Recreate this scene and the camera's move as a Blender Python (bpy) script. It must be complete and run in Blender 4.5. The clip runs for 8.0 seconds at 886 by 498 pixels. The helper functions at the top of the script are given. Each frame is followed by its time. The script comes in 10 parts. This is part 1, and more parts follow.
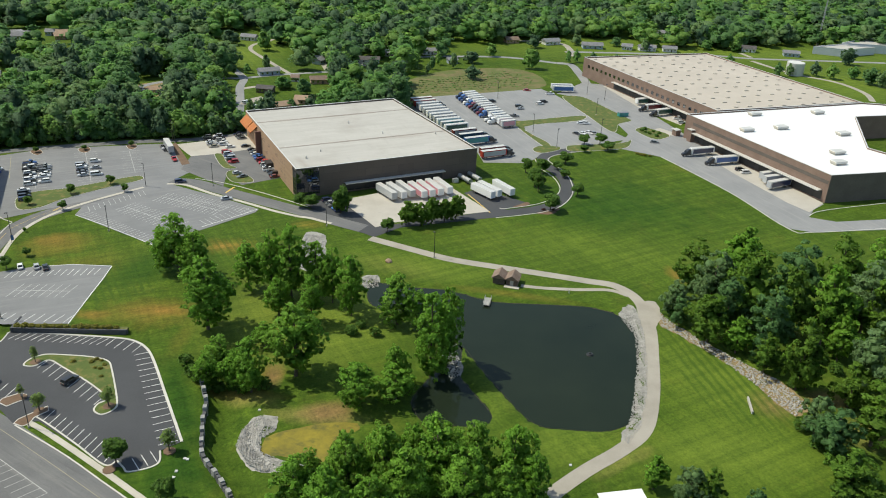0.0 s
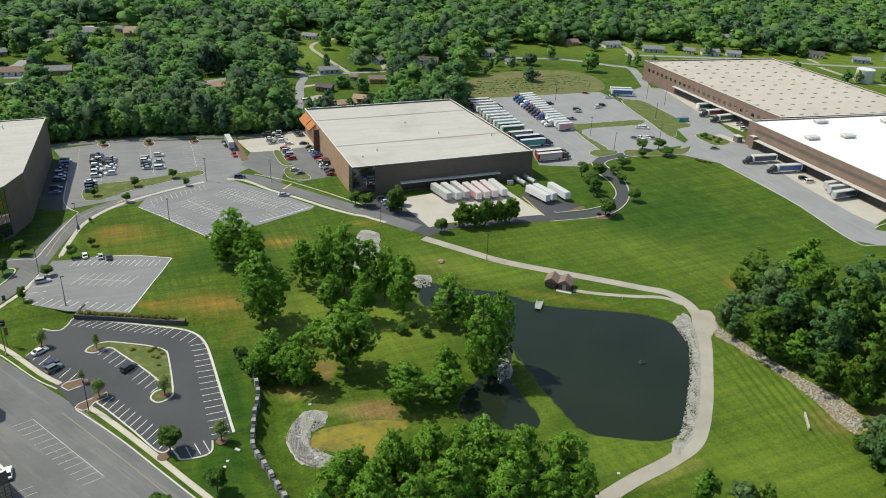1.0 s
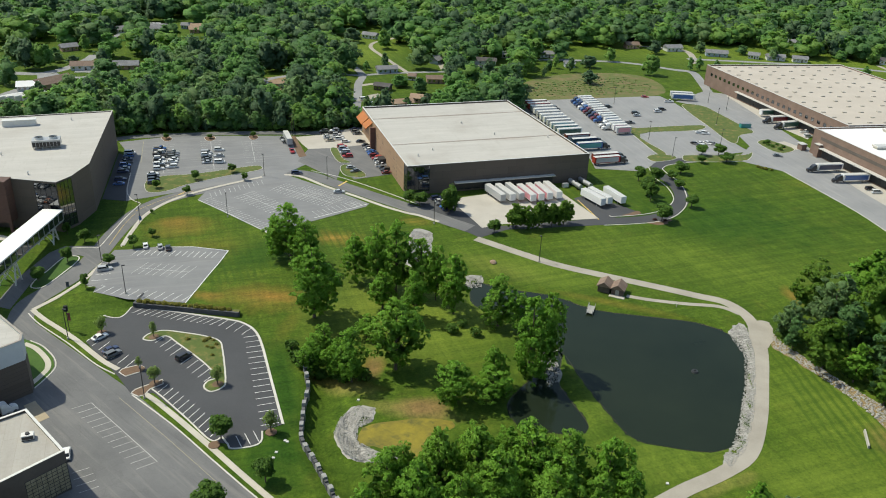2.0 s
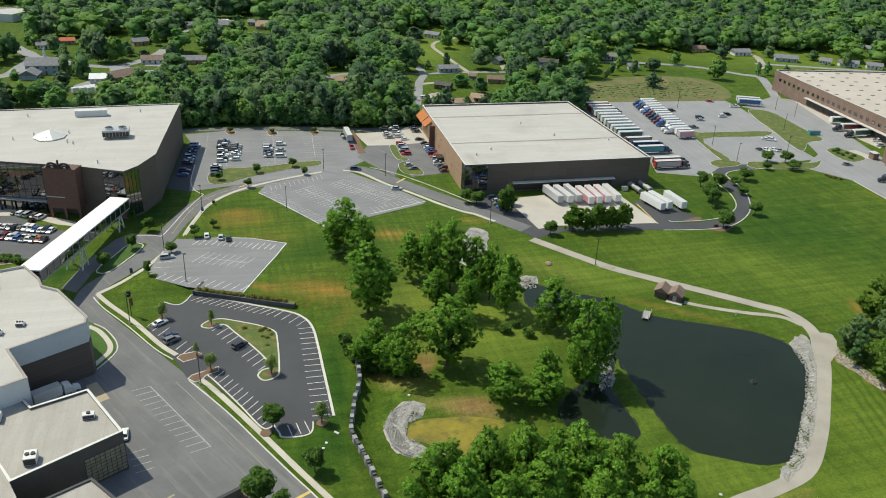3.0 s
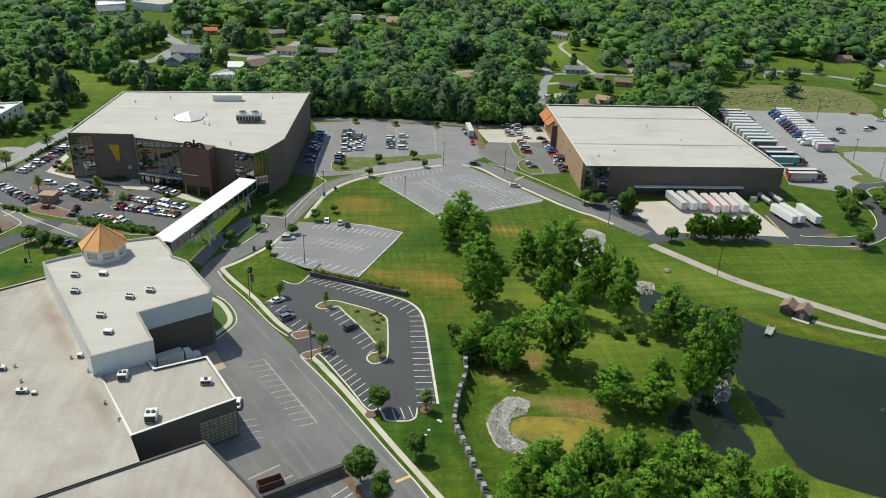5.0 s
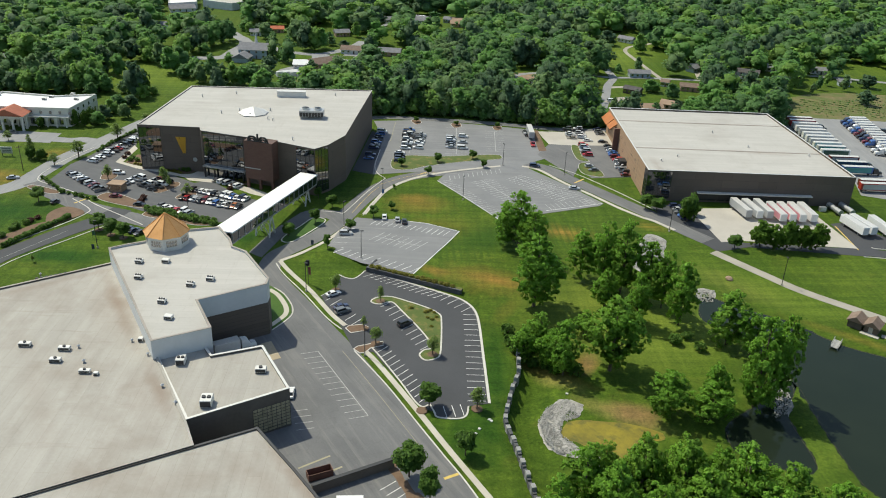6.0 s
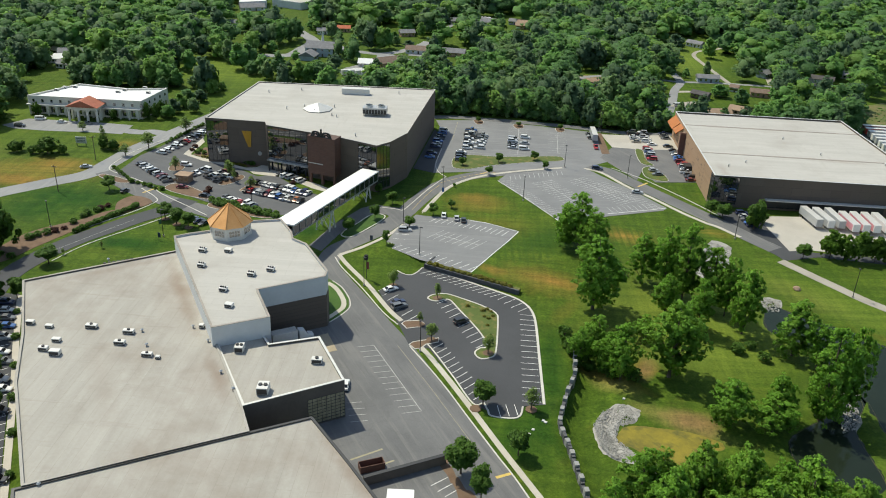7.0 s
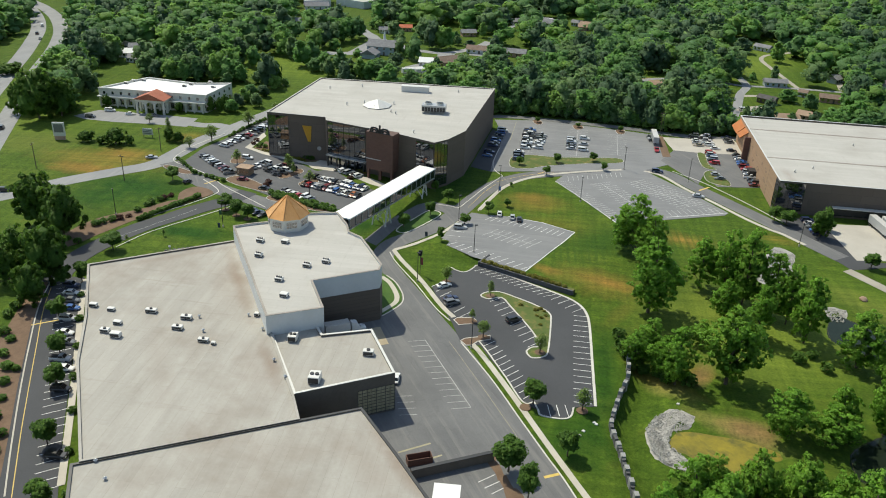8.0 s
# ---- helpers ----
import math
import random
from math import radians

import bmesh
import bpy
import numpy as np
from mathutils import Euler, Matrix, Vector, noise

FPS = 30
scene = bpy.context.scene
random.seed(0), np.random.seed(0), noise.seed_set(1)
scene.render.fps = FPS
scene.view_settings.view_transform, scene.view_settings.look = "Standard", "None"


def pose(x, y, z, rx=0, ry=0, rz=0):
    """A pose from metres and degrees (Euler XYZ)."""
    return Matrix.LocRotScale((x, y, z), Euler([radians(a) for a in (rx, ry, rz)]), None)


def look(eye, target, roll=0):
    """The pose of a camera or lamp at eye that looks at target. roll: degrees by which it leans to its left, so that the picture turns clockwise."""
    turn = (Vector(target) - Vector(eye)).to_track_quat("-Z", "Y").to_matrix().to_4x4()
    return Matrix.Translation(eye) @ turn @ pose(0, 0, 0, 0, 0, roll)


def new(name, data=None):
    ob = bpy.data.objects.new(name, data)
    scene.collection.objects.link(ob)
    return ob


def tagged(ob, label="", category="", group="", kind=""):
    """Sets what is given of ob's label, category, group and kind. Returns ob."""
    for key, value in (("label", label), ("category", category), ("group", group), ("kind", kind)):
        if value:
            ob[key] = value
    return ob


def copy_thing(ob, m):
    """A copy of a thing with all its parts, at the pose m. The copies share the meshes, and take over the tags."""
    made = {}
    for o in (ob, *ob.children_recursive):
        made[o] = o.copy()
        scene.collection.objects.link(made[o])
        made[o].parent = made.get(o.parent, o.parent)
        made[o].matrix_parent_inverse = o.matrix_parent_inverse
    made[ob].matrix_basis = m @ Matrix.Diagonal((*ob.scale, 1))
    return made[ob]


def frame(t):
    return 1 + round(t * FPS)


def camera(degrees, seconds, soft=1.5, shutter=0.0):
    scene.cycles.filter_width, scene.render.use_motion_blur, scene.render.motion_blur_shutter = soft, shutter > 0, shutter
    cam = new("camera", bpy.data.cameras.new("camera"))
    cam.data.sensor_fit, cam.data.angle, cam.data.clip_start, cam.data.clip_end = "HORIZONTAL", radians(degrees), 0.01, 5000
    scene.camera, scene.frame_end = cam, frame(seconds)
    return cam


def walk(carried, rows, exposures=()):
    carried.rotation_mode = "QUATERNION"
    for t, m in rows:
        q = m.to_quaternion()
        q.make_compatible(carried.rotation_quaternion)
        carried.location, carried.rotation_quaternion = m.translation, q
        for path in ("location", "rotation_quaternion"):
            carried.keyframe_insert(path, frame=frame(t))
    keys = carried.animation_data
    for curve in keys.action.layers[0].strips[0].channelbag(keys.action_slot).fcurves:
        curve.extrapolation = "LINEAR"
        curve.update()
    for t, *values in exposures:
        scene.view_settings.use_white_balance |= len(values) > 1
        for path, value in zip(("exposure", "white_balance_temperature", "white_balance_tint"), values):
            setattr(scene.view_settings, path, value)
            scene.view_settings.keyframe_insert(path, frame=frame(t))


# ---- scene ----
# ---- camera and its flight ----
cam = camera(57.3, 8.0, soft=1.0)
# seconds, x, y, z, yaw, pitch, lean
FLIGHT = (
    (0.0, 0.00, 0.00, 130.00, -0.000, -25.558, 2.554),
    (0.5, -0.12, -0.03, 130.18, 2.109, -25.596, 2.529),
    (1.0, -0.14, -0.05, 130.26, 4.109, -25.680, 2.483),
    (1.5, -0.13, -0.00, 130.16, 6.126, -25.727, 2.462),
    (3.0, -0.12, -0.04, 128.87, 12.537, -25.844, 2.472),
    (3.5, -0.26, -0.06, 128.38, 14.734, -25.920, 2.485),
    (4.0, -0.46, -0.07, 127.77, 16.960, -25.968, 2.487),
    (4.5, -0.53, -0.05, 126.87, 19.186, -25.988, 2.471),
    (6.0, -0.60, 0.19, 123.95, 25.808, -25.884, 2.415),
    (6.5, -0.79, 0.25, 123.01, 28.088, -25.798, 2.405),
    (7.0, -1.00, 0.27, 121.92, 30.310, -25.798, 2.335),
    (7.5, -1.01, 0.34, 121.04, 32.510, -25.772, 2.276),
    (8.0, -0.76, 0.33, 120.15, 34.628, -25.790, 2.208),
)
walk(cam, [(t, pose(x, y, z, 90 + pitch, 0, yaw) @ pose(0, 0, 0, 0, 0, lean)) for t, x, y, z, yaw, pitch, lean in FLIGHT], [(0.0, 0.23, 7000, 3.0), (8.0, 0.23, 7000, 3.0)])

# ---- daylight ----
SUN_TURN, SUN_HEIGHT = radians(-78), radians(56)
world = bpy.data.worlds.new("sky")
scene.world = world
world.use_nodes = True
sky = world.node_tree.nodes.new("ShaderNodeTexSky")
sky.sky_type, sky.sun_disc, sky.sun_elevation, sky.sun_rotation = "NISHITA", False, SUN_HEIGHT, SUN_TURN
world.node_tree.links.new(sky.outputs[0], world.node_tree.nodes["Background"].inputs[0])
world.node_tree.nodes["Background"].inputs[1].default_value = 0.14
sun = new("sun", bpy.data.lights.new("sun", "SUN"))
sun.data.energy, sun.data.angle, sun.data.color = 3.6, radians(0.53), (1.0, 0.96, 0.86)
way = Vector((math.sin(SUN_TURN) * math.cos(SUN_HEIGHT), math.cos(SUN_TURN) * math.cos(SUN_HEIGHT), math.sin(SUN_HEIGHT)))
sun.matrix_world = look(way * 500, (0, 0, 0))

# ---- materials ----
def nodes_of(name):
    m = bpy.data.materials.new(name)
    m.use_nodes = True
    t = m.node_tree
    return m, t, t.nodes["Principled BSDF"]


def node(t, kind, **values):
    n = t.nodes.new(kind)
    for key, value in values.items():
        if key in n.inputs:
            n.inputs[key].default_value = value
    return n


def ramp(t, source, low, high, a, b):
    """A smooth step of source between low and high, from colour a to colour b."""
    n = t.nodes.new("ShaderNodeValToRGB")
    n.color_ramp.elements[0].position, n.color_ramp.elements[1].position = low, high
    n.color_ramp.elements[0].color, n.color_ramp.elements[1].color = (*a, 1), (*b, 1)
    t.links.new(source, n.inputs[0])
    return n.outputs[0]


def mix(t, factor, a, b, how="MIX"):
    n = t.nodes.new("ShaderNodeMix")
    n.data_type, n.blend_type = "RGBA", how
    for source, slot in ((factor, 0), (a, 6), (b, 7)):
        if isinstance(source, (int, float)):
            n.inputs[slot].default_value = source
        elif isinstance(source, tuple):
            n.inputs[slot].default_value = (*source, 1)
        else:
            t.links.new(source, n.inputs[slot])
    return n.outputs[2]


def place(t):
    """World position, in metres."""
    return t.nodes.new("ShaderNodeNewGeometry").outputs["Position"]


def speckle(t, scale, detail=4, where=None, rough=0.6):
    n = node(t, "ShaderNodeTexNoise", Scale=scale, Detail=detail, Roughness=rough)
    t.links.new(where or place(t), n.inputs["Vector"])
    return n.outputs["Fac"]


def calc(t, how, a, b=0.0):
    n = t.nodes.new("ShaderNodeMath")
    n.operation = how
    for source, slot in ((a, 0), (b, 1)):
        if isinstance(source, (int, float)):
            n.inputs[slot].default_value = source
        else:
            t.links.new(source, n.inputs[slot])
    return n.outputs[0]


def bumped(t, bsdf, height, strength, distance):
    n = node(t, "ShaderNodeBump", Strength=strength, Distance=distance)
    t.links.new(height, n.inputs["Height"])
    t.links.new(n.outputs[0], bsdf.inputs["Normal"])


def surface(name, dark, light, grain=6.0, stain=0.12, rough=0.8, metal=0.0, relief=0.02, dirt=None, dirt_at=0.62, vary=0.0):
    """A matt surface with fine grain, broad stains and, where given, a third dirt colour."""
    m, t, b = nodes_of(name)
    fine, broad = speckle(t, grain, 5), speckle(t, stain, 6)
    c = mix(t, ramp(t, fine, 0.3, 0.7, (0, 0, 0), (1, 1, 1)), dark, light)
    c = mix(t, 0.6, c, ramp(t, broad, 0.35, 0.65, dark, light))
    if dirt:
        c = mix(t, ramp(t, speckle(t, stain * 2.3, 7), dirt_at, dirt_at + 0.16, (0, 0, 0), (0.8, 0.8, 0.8)), c, dirt)
    if vary:
        r = t.nodes.new("ShaderNodeObjectInfo").outputs["Random"]
        c = mix(t, vary, c, ramp(t, r, 0, 1, (0.25, 0.25, 0.25), (1.0, 1.0, 1.0)), "OVERLAY")
    t.links.new(c, b.inputs["Base Color"])
    b.inputs["Roughness"].default_value, b.inputs["Metallic"].default_value = rough, metal
    if relief:
        bumped(t, b, fine, 0.4, relief)
    return m


def plain(name, colour, rough=0.5, metal=0.0, coat=0.0):
    m, t, b = nodes_of(name)
    c = mix(t, ramp(t, speckle(t, 1.7, 5), 0.4, 0.8, (0, 0, 0), (0.3, 0.3, 0.3)), colour, tuple(v * 0.6 for v in colour))
    t.links.new(c, b.inputs["Base Color"])
    b.inputs["Roughness"].default_value, b.inputs["Metallic"].default_value = rough, metal
    b.inputs["Coat Weight"].default_value = coat
    return m


def foliage(name, deep, bright, olive=None, cell=0.11, through_leaf=0.42):
    """Leaves: each leaf clump a shade of its own and, where olive is given, a drift of tint from crown to crown."""
    m, t, b = nodes_of(name)
    leaf = t.nodes.new("ShaderNodeNewGeometry").outputs["Random Per Island"]
    c = ramp(t, leaf, 0, 1, deep, bright)
    if olive:
        v = node(t, "ShaderNodeTexVoronoi", Scale=cell, Randomness=1.0)
        flat = t.nodes.new("ShaderNodeVectorMath")
        flat.operation = "MULTIPLY"
        flat.inputs[1].default_value = (1, 1, 0.05)
        t.links.new(place(t), flat.inputs[0])
        t.links.new(flat.outputs[0], v.inputs["Vector"])
        part_of = t.nodes.new("ShaderNodeSeparateColor")
        t.links.new(v.outputs["Color"], part_of.inputs[0])
        c = mix(t, ramp(t, part_of.outputs[0], 0.2, 1.0, (0, 0, 0), (0.75, 0.75, 0.75)), c, olive)
        c = mix(t, ramp(t, part_of.outputs[1], 0.1, 0.9, (0.3, 0.3, 0.3), (0, 0, 0)), c, deep)
    c = mix(t, ramp(t, speckle(t, 0.02, 3), 0.4, 0.65, (0, 0, 0), (0.35, 0.35, 0.35)), c, deep)
    # noise flecks: the shade in gaps between leaves, painted into the colour
    c = mix(t, 0.8, c, ramp(t, speckle(t, 1.1, 4, rough=0.7), 0.34, 0.66, (0.5, 0.55, 0.5), (1.3, 1.25, 1.2)), "MULTIPLY")
    t.links.new(c, b.inputs["Base Color"])
    bumped(t, b, speckle(t, 0.9, 4, rough=0.7), 0.9, 0.7)
    b.inputs["Roughness"].default_value = 0.6
    b.inputs["Specular IOR Level"].default_value = 0.25
    thin = t.nodes.new("ShaderNodeBsdfTranslucent")
    t.links.new(mix(t, 0.5, c, bright), thin.inputs["Color"])
    both = node(t, "ShaderNodeMixShader", Fac=through_leaf)
    t.links.new(b.outputs[0], both.inputs[1])
    t.links.new(thin.outputs[0], both.inputs[2])
    t.links.new(both.outputs[0], t.nodes["Material Output"].inputs["Surface"])
    return m


def spot(t, x, y, rx, ry, turn=0.0, soft=0.5):
    """1 inside an ellipse on the ground, falling to 0 past an edge that a noise frays."""
    n = t.nodes.new("ShaderNodeMapping")
    n.vector_type = "TEXTURE"
    n.inputs["Location"].default_value, n.inputs["Rotation"].default_value, n.inputs["Scale"].default_value = (x, y, 0), (0, 0, radians(turn)), (rx, ry, 1e6)
    t.links.new(place(t), n.inputs["Vector"])
    size = t.nodes.new("ShaderNodeVectorMath")
    size.operation = "LENGTH"
    t.links.new(n.outputs[0], size.inputs[0])
    d = calc(t, "ADD", size.outputs["Value"], calc(t, "MULTIPLY", calc(t, "SUBTRACT", speckle(t, 0.16, 5), 0.5), 1.1))
    return ramp(t, d, max(0.0, 1 - soft), 1.0, (1, 1, 1), (0, 0, 0))


def lawn(name):
    m, t, b = nodes_of(name)
    c = ramp(t, speckle(t, 0.05, 6), 0.3, 0.7, (0.044, 0.090, 0.008), (0.080, 0.134, 0.014))
    c = mix(t, 0.42, c, ramp(t, speckle(t, 0.9, 7, rough=0.7), 0.36, 0.64, (0.023, 0.055, 0.005), (0.098, 0.152, 0.018)))
    c = mix(t, ramp(t, speckle(t, 0.3, 7, rough=0.8), 0.40, 0.60, (0.45, 0.45, 0.45), (0, 0, 0)), c, (0.036, 0.074, 0.006))
    # thin, dry and lush drifts
    c = mix(t, ramp(t, speckle(t, 0.028, 7, rough=0.7), 0.50, 0.72, (0, 0, 0), (0.5, 0.5, 0.5)), c, (0.100, 0.136, 0.017))
    c = mix(t, ramp(t, speckle(t, 0.11, 6, rough=0.7), 0.54, 0.74, (0, 0, 0), (0.4, 0.4, 0.4)), c, (0.105, 0.102, 0.02))
    c = mix(t, ramp(t, speckle(t, 0.021, 5, rough=0.6), 0.30, 0.46, (0.45, 0.45, 0.45), (0, 0, 0)), c, (0.024, 0.064, 0.006))
    for x, y, rx, ry, turn, colour, amount in PATCHES:
        c = mix(t, calc(t, "MULTIPLY", spot(t, x, y, rx, ry, turn, 0.75), amount), c, colour)
    # tufts and thin spots over everything
    c = mix(t, 0.8, c, ramp(t, speckle(t, 1.3, 7, rough=0.75), 0.34, 0.66, (0.62, 0.66, 0.6), (1.36, 1.32, 1.3)), "MULTIPLY")
    c = mix(t, 0.7, c, ramp(t, speckle(t, 0.16, 7, rough=0.7), 0.36, 0.66, (0.72, 0.78, 0.7), (1.24, 1.18, 1.2)), "MULTIPLY")
    # long faint tracks of the mower
    for turn, low in ((30, 0.80), (118, 0.86)):
        n = t.nodes.new("ShaderNodeMapping")
        n.inputs["Rotation"].default_value = (0, 0, radians(-turn))
        t.links.new(place(t), n.inputs["Vector"])
        w = t.nodes.new("ShaderNodeMapping")
        w.inputs["Scale"].default_value = (0.025, 0.42, 1.0)
        t.links.new(n.outputs[0], w.inputs["Vector"])
        c = mix(t, 0.85, c, ramp(t, speckle(t, 1.0, 4, w.outputs[0], 0.6), 0.36, 0.64, (low, low + 0.03, low), (1.22, 1.16, 1.15)), "MULTIPLY")
    # mowing bands
    for x, y, rx, ry, turn, pitch in STRIPES:
        n = t.nodes.new("ShaderNodeMapping")
        n.vector_type = "TEXTURE"
        n.inputs["Location"].default_value, n.inputs["Rotation"].default_value = (x, y, 0), (0, 0, radians(turn))
        t.links.new(place(t), n.inputs["Vector"])
        s = t.nodes.new("ShaderNodeSeparateXYZ")
        t.links.new(n.outputs[0], s.inputs[0])
        band = calc(t, "SINE", calc(t, "MULTIPLY", s.outputs[0], 2 * math.pi / pitch))
        f = calc(t, "MULTIPLY", spot(t, x, y, rx, ry, turn, 0.25), ramp(t, band, 0.35, 0.65, (0, 0, 0), (0.42, 0.42, 0.42)))
        c = mix(t, f, c, (0.036, 0.082, 0.009))
    t.links.new(c, b.inputs["Base Color"])
    b.inputs["Roughness"].default_value = 0.9
    b.inputs["Specular IOR Level"].default_value = 0.15
    bumped(t, b, speckle(t, 1.6, 6, rough=0.75), 0.8, 0.22)
    return m


DRY, CLAY, STRAW, SOIL = (0.155, 0.135, 0.024), (0.235, 0.145, 0.034), (0.18, 0.17, 0.05), (0.20, 0.13, 0.06)
LUSH = (0.016, 0.062, 0.005)
PALE_GRASS = (0.122, 0.178, 0.024)
# x, y, half sizes, turn, band width
STRIPES = (
    (*(-78.7, 264.2), 20.0, 16.0, 30.0, 2.4),
    (*(-108.5, 235.1), 22.0, 16.0, 30.0, 2.4),
    (*(-58.7, 289.3), 12.0, 9.0, 120.0, 3.0),
    (*(80.8, 209.3), 14.0, 34.0, 12.0, 2.6),
    (*(84.0, 192.0), 16.0, 26.0, 12.0, 2.6),
    (22.0, 335.0, 26.0, 24.0, 30.0, 4.0),
)
# x, y, half sizes, turn, colour, strength
PATCHES = (
    (*(-139.1, 261.7), 17.0, 12.0, 20.0, DRY, 0.9),
    (*(-142.2, 264.8), 9.0, 7.0, 20.0, CLAY, 0.5),
    (*(-120.6, 246.3), 16.0, 14.0, 0.0, DRY, 0.45),
    (*(-90.3, 216.2), 20.0, 11.0, 10.0, DRY, 1.0),
    (*(-86.3, 217.6), 10.0, 4.5, 10.0, CLAY, 0.85),
    (*(-106.6, 212.4), 7.0, 4.0, 0.0, CLAY, 0.6),
    (*(-78.2, 266.2), 13.0, 8.0, 0.0, DRY, 0.9),
    (*(-80.2, 265.9), 7.0, 3.5, 20.0, CLAY, 0.6),
    (*(-53.0, 288.3), 8.0, 5.0, 0.0, DRY, 0.8),
    (*(-45.6, 214.4), 34.0, 30.0, 0.0, STRAW, 0.35),
    (*(-46.1, 187.4), 5.0, 5.0, 0.0, CLAY, 0.6),
    (*(-30.7, 169.4), 16.0, 5.0, 0.0, STRAW, 0.9),
    (*(-53.4, 178.8), 16.0, 3.0, -10.0, CLAY, 0.5),
    (*(-16.6, 256.6), 22.0, 8.0, -20.0, STRAW, 0.35),
) + (
    (*(22.6, 239.4), 26.0, 3.0, -10.0, DRY, 0.6),
    (*(-75.9, 202.6), 3.5, 14.0, 0.0, DRY, 0.4),
    (*(-304.4, 183.4), 36.0, 15.0, 22.0, DRY, 1.0),
    (*(-299.9, 172.7), 22.0, 8.0, 22.0, CLAY, 0.9),
    (*(-302.6, 194.6), 18.0, 9.0, 22.0, CLAY, 0.7),
    (*(-301.7, 226.8), 10.0, 8.0, 22.0, CLAY, 0.45),
    (*(-346.8, 178.0), 30.0, 20.0, 22.0, STRAW, 0.3),
    (*(-267.7, 173.7), 32.0, 16.0, 22.0, LUSH, 0.95),
    (*(-268.9, 157.4), 20.0, 12.0, 22.0, LUSH, 0.8),
    (*(-218.9, 159.2), 22.0, 8.0, 22.0, LUSH, 0.95),
    (*(-154.1, 213.5), 9.0, 7.0, 22.0, LUSH, 0.6),
    (*(68.5, 322.8), 60.0, 36.0, 0.0, LUSH, 0.6),
    (-66.0, 168.0, 8.0, 34.0, 24.0, LUSH, 0.75),
    (-175.0, 203.0, 6.0, 9.0, 20.0, LUSH, 0.9),
    (-178.0, 262.0, 12.0, 26.0, 22.0, LUSH, 0.6),
    (-60.0, 142.0, 12.0, 18.0, 40.0, LUSH, 0.7),
    (-102.0, 246.0, 22.0, 14.0, 30.0, LUSH, 0.5),
    (*(16.2, 214.2), 9.0, 24.0, 0.0, STRAW, 0.3),
    (-28.0, 171.0, 9.0, 6.0, 20.0, SOIL, 0.85),
    (-45.2, 187.5, 3.5, 9.0, 10.0, SOIL, 0.85),
    (-50.0, 176.0, 12.0, 4.0, -15.0, STRAW, 0.7),
    (90.5, 183.0, 7.0, 8.0, 20.0, SOIL, 0.9),
    (108.0, 186.5, 8.0, 6.0, 0.0, SOIL, 0.8),
    (84.0, 259.0, 4.0, 9.0, 15.0, CLAY, 0.8),
    (112.0, 172.0, 12.0, 9.0, 0.0, STRAW, 0.7),
    (46.0, 156.5, 12.0, 2.5, 40.0, STRAW, 0.8),
    (52.0, 160.0, 5.0, 2.0, 50.0, SOIL, 0.6),
    (*(128.9, 375.0), 30.0, 9.0, 0.0, DRY, 0.4),
) + (
    (*(80.8, 197.3), 26.0, 34.0, 0.0, PALE_GRASS, 0.7),
    (*(72.0, 162.0), 34.0, 16.0, 0.0, PALE_GRASS, 0.75),
    (*(32.5, 161.4), 22.0, 12.0, 0.0, PALE_GRASS, 0.6),
    (*(19.7, 184.4), 8.0, 24.0, -30.0, PALE_GRASS, 0.6),
    (*(56.8, 278.2), 70.0, 24.0, -12.0, PALE_GRASS, 0.4),
    (*(204.4, 660.9), 330.0, 60.0, 0.0, PALE_GRASS, 0.7),
    (*(278.1, 567.9), 50.0, 70.0, 0.0, PALE_GRASS, 0.7),
    (*(-145.2, 581.5), 30.0, 90.0, 0.0, PALE_GRASS, 0.8),
    (*(-372.8, 355.3), 70.0, 50.0, 20.0, PALE_GRASS, 0.7),
    (*(-386.6, 201.1), 60.0, 60.0, 20.0, PALE_GRASS, 0.6),
    (*(-38.6, 215.0), 38.0, 32.0, 0.0, PALE_GRASS, 0.85),
    (*(-4.6, 257.8), 40.0, 12.0, -15.0, PALE_GRASS, 0.6),
)
GRASS = lawn("grass")


